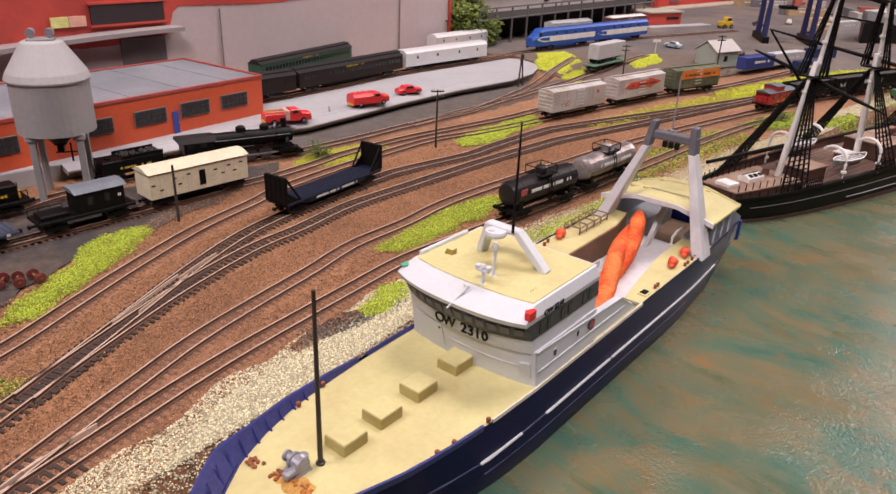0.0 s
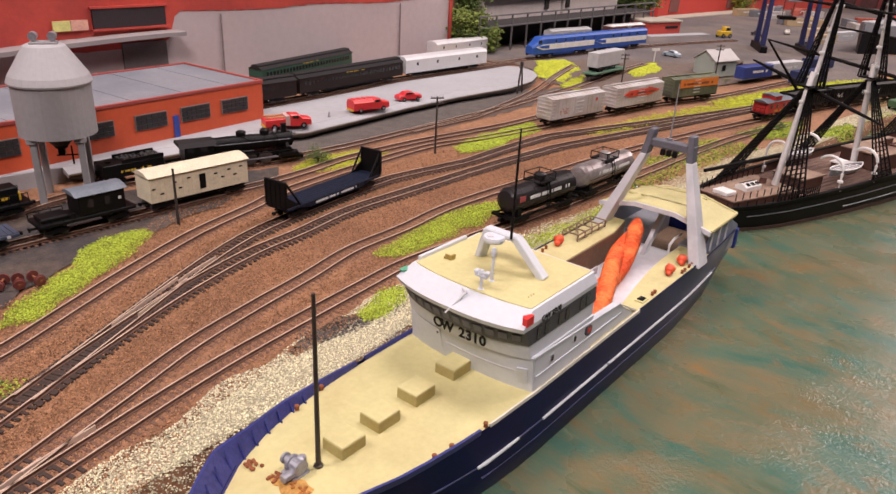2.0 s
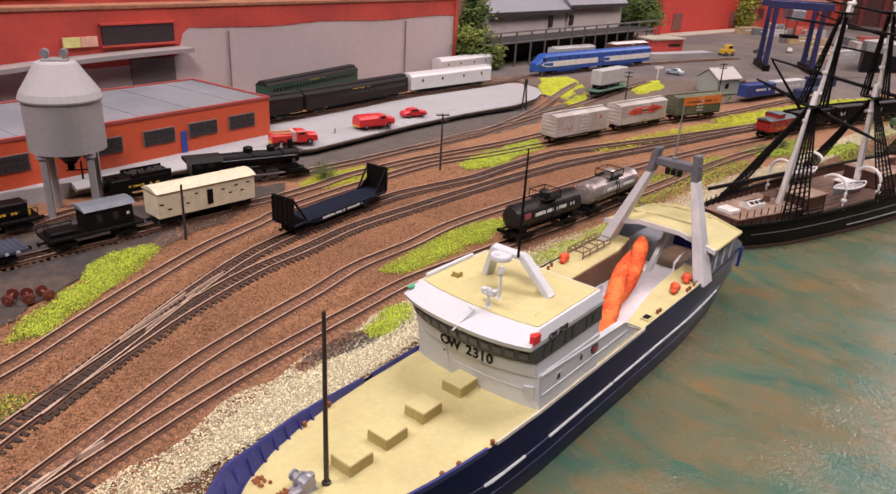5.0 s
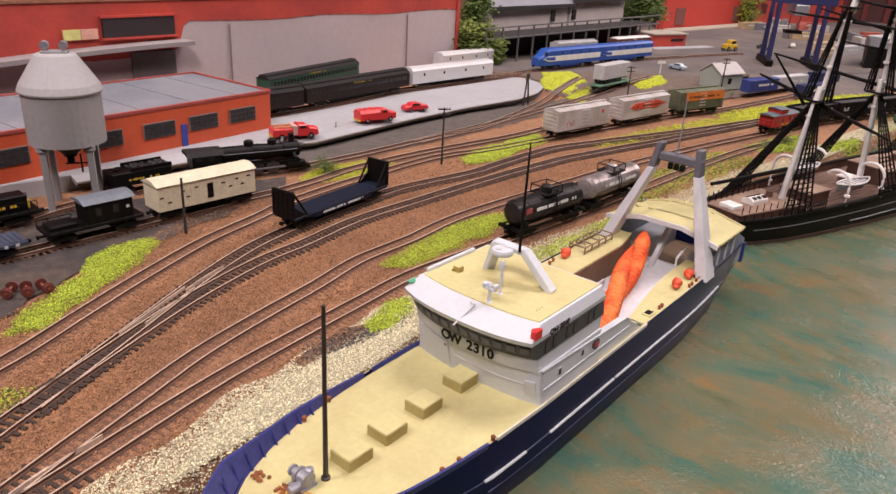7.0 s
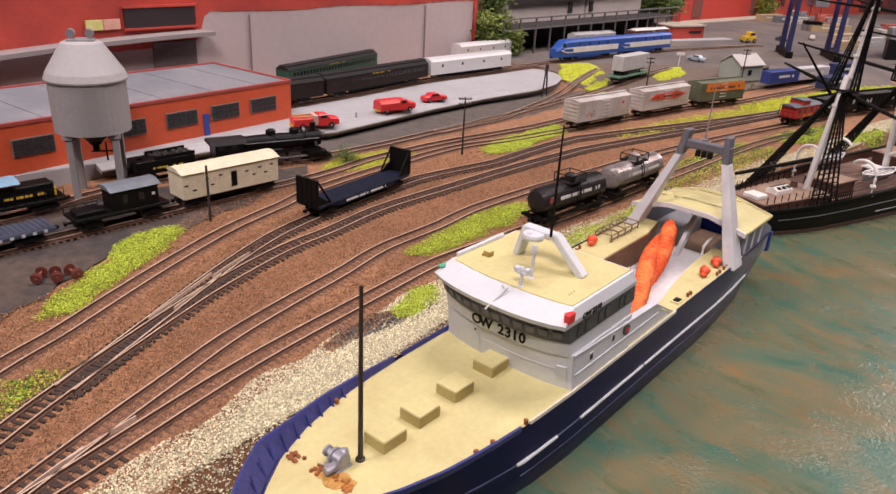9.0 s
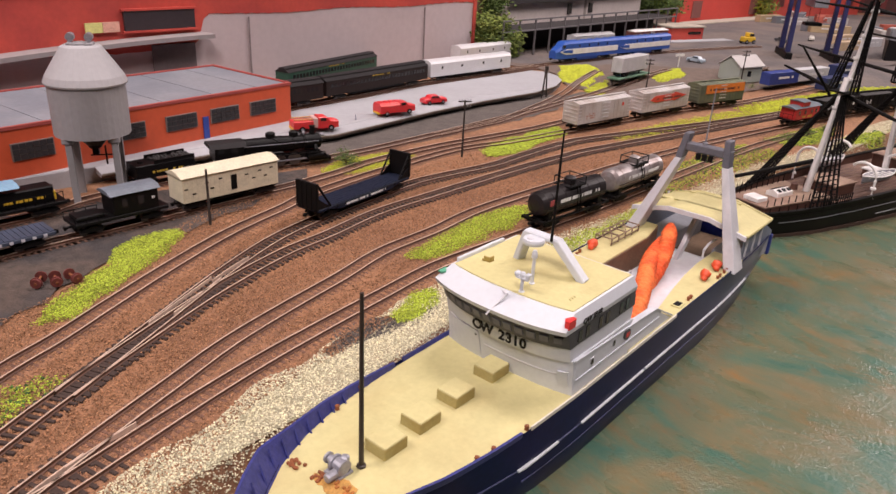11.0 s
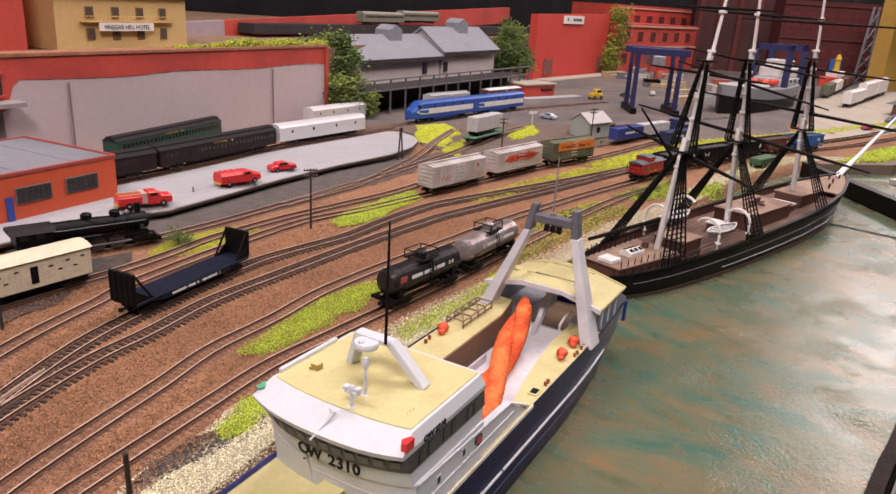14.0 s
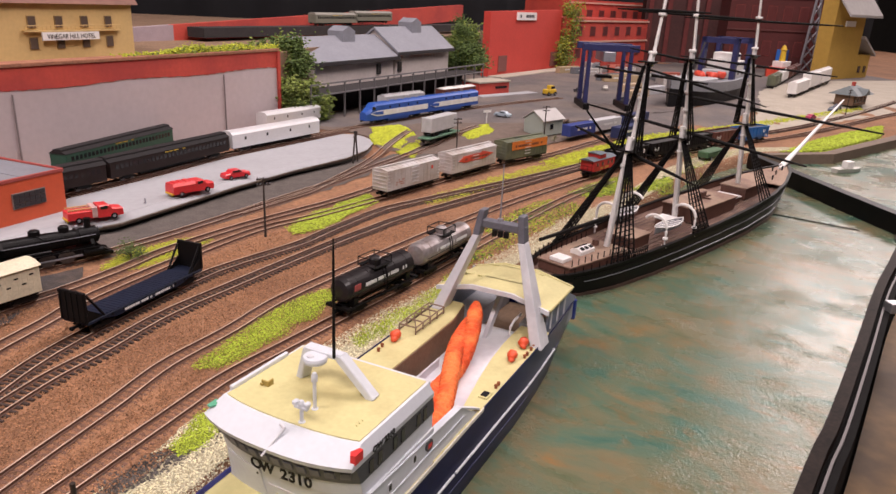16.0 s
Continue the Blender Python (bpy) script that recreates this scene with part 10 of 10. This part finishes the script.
OCHRE = mat("mill_ochre", (0.42, 0.26, 0.05), 0.75, vary=0.1, scale=12)
bm = BM()
box(bm, 0, 0.20, 0, 0.045, 0, 0.34)
part("wall", bm, OCHRE, ym)
bm = BM()
prism(bm, [(-0.045, 0.205), (0.0, 0.262), (0.0, 0.255), (-0.045, 0.198)], -0.01, 0.21, "x")
part("lean_to_roof", bm, mat("mill_roof_edge", (0.33, 0.31, 0.30), 0.7), ym)
bm = BM()
box(bm, 0.07, 0.13, -0.004, 0.0, 0.170, 0.186)
part("sign_board", bm, SIGN_WHITE, ym)
bm = BM()
box(bm, 0.20, 0.29, 0.0, 0.045, 0.0, 0.085)
annex = part("annex", bm, OCHRE, ym)
bm = BM()
prism(bm, [(0.198, 0.135), (0.30, 0.080), (0.30, 0.088), (0.198, 0.143)], -0.012, 0.055, "y")
part("annex_roof", bm, mat("mill_roof_edge", (0.33, 0.31, 0.30), 0.7), annex)
for x in (0.225, 0.265):
    bm = BM()
    box(bm, x - 0.008, x + 0.008, -0.002, 0.001, 0.03, 0.05)
    part("window", bm, DARK_GLASS, annex)
boat = thing("small_boat", "small white cabin boat on the water by the quay", "boat", pose(0.735, 0.935, WATER_Z, 0, 0, 15))
bm = BM()
secs = []
for u in np.linspace(-1, 1, 11):
    w = 0.0085 * (1 - max(u, 0) ** 2.2) * (1 - 0.25 * max(-u, 0)) + 0.0002
    secs.append([(0.026 * u, -w, 0.006), (0.026 * u, -w * 0.7, -0.001), (0.026 * u, w * 0.7, -0.001), (0.026 * u, w, 0.006)])
loft(bm, secs, closed=True)
part("hull", bm, mat("boat_hull", (0.50, 0.49, 0.45), 0.5), boat)
bm = BM()
box(bm, -0.008, 0.006, -0.0050, 0.0050, 0.006, 0.016, 0.0008)
part("cabin", bm, SIGN_WHITE, boat)
# grey freighter and red tug in the far basin
fr = thing("grey_freighter", "grey model freighter in the far basin", "ship", pose(0.790, 1.505, 0.0132, 0, 0, 43))
bm = BM()
secs = []
for u in np.linspace(-1, 1, 13):
    w = 0.045 * (1 - abs(u) ** 3.5) + 0.001
    secs.append([(0.20 * u, -w * 0.85, 0.0), (0.20 * u, -w, 0.040 + 0.012 * u * u), (0.20 * u, w, 0.040 + 0.012 * u * u), (0.20 * u, w * 0.85, 0.0)])
loft(bm, secs, closed=True)
part("hull", bm, mat("freighter_black", (0.008, 0.008, 0.010), 0.5, vary=0.2, spec=0.25), fr)
bm = BM()
secs = []
for u in np.linspace(-1, 1, 13):
    w = 0.0455 * (1 - abs(u) ** 3.5) + 0.001
    zt = 0.040 + 0.012 * u * u
    secs.append([(0.20 * u, -w, zt - 0.016), (0.20 * u, -w - 0.001, zt + 0.004), (0.20 * u, w + 0.001, zt + 0.004), (0.20 * u, w, zt - 0.016)])
loft(bm, secs, closed=True)
part("top_strake", bm, mat("freighter_grey", (0.27, 0.28, 0.31), 0.5, vary=0.15), fr)
for x0, x1, z0, z1, w, m_, nm in ((0.03, 0.13, 0.044, 0.062, 0.036, TRAILER_GREY, "deckhouse"), (0.05, 0.12, 0.062, 0.082, 0.030, SIGN_WHITE, "deckhouse"), (0.065, 0.105, 0.082, 0.098, 0.024, SIGN_WHITE, "bridge"), (-0.14, -0.04, 0.044, 0.052, 0.034, TRAILER_GREY, "hatch_cover")):
    bm = BM()
    box(bm, x0, x1, -w, w, z0, z1, 0.002)
    dh = part(nm, bm, m_, fr)
    if nm != "hatch_cover":
        for k in range(4):
            bm = BM()
            x = x0 + (x1 - x0) * (k + 0.5) / 4
            box(bm, x - 0.004, x + 0.004, -w - 0.0006, -w + 0.001, z0 + (z1 - z0) * 0.5, z1 - 0.003)
            part("window", bm, DARK_GLASS, dh)
for k, (x, y) in enumerate(((-0.03, -0.018), (-0.012, -0.006), (-0.022, 0.014), (-0.045, 0.004), (0.008, -0.020))):
    bm = BM()
    lump(bm, (x, y, 0.054), 0.011, random.Random(k), 0.7, 2)
    part("deck_cargo", bm, LIVERY_RED, fr, soft=True)
for x in (0.035, 0.125):
    bm = BM()
    box(bm, x - 0.007, x + 0.007, -0.040, -0.030, 0.044, 0.130)
    box(bm, x - 0.007, x + 0.007, 0.030, 0.040, 0.044, 0.130)
    box(bm, x - 0.007, x + 0.007, -0.040, 0.040, 0.118, 0.130)
    part("derrick_frame", bm, CRANE_BLUE, fr)
bm = BM()
rod(bm, (-0.10, 0, 0.05), (-0.10, 0, 0.135), 0.003, n=8)
rod(bm, (-0.10, 0, 0.060), (-0.03, 0.01, 0.120), 0.002, n=6)
part("derrick", bm, TIMBER, fr)
tug = thing("red_tug", "red and yellow harbour tug beyond the freighter", "boat", pose(1.36, 2.18, 0.0125, 0, 0, 30) @ Matrix.Diagonal((0.8, 0.8, 0.75, 1)))
bm = BM()
secs = []
for u in np.linspace(-1, 1, 11):
    w = 0.035 * (1 - abs(u) ** 3) + 0.001
    secs.append([(0.10 * u, -w * 0.8, 0.0), (0.10 * u, -w, 0.035), (0.10 * u, w, 0.035), (0.10 * u, w * 0.8, 0.0)])
loft(bm, secs, closed=True)
part("hull", bm, LIVERY_RED, tug)
bm = BM()
box(bm, -0.03, 0.03, -0.022, 0.022, 0.035, 0.060, 0.002)
part("deckhouse", bm, SIGN_WHITE, tug)
bm = BM()
lathe(bm, [(0.012, 0.06), (0.010, 0.10), (0.013, 0.105), (0.004, 0.125)], 12)
part("crane_post", bm, YELLOW, tug)
container((1.60, 2.52, 0.0122), 0.30, paint("barge_blue", (0.02, 0.12, 0.45)), "bright blue shed in the far yard", 45).scale = (1, 2, 4.0)
# pale sheds and rubble in the far yard
r = np.random.RandomState(31)
for k in range(16):
    x, y = 0.62 + r.uniform(0, 0.42), 1.76 + r.uniform(0, 0.45)
    container((x, y, 0.0132), r.uniform(0.05, 0.10), paint("far_crate", [(0.45, 0.42, 0.40), (0.40, 0.30, 0.18), (0.16, 0.17, 0.19), (0.40, 0.10, 0.07)][k % 4]), ["pale shipping crate in the far yard", "tan shipping crate in the far yard", "dark grey shipping crate in the far yard", "red shipping crate in the far yard"][k % 4], r.uniform(0, 90))
xy = np.c_[r.normal(0.355, 0.014, 60), r.normal(1.12, 0.012, 60)]
scatter("scrap_pile", np.c_[xy, 0.008 + np.abs(r.normal(0.003, 0.004, 60))], r.uniform(0.003, 0.007, 60), mat("scrap_brown", (0.09, 0.06, 0.045), 0.8, vary=0.3, spread=0.4), "brown scrap pile beside the shed", "scrap", 3, 0.6)
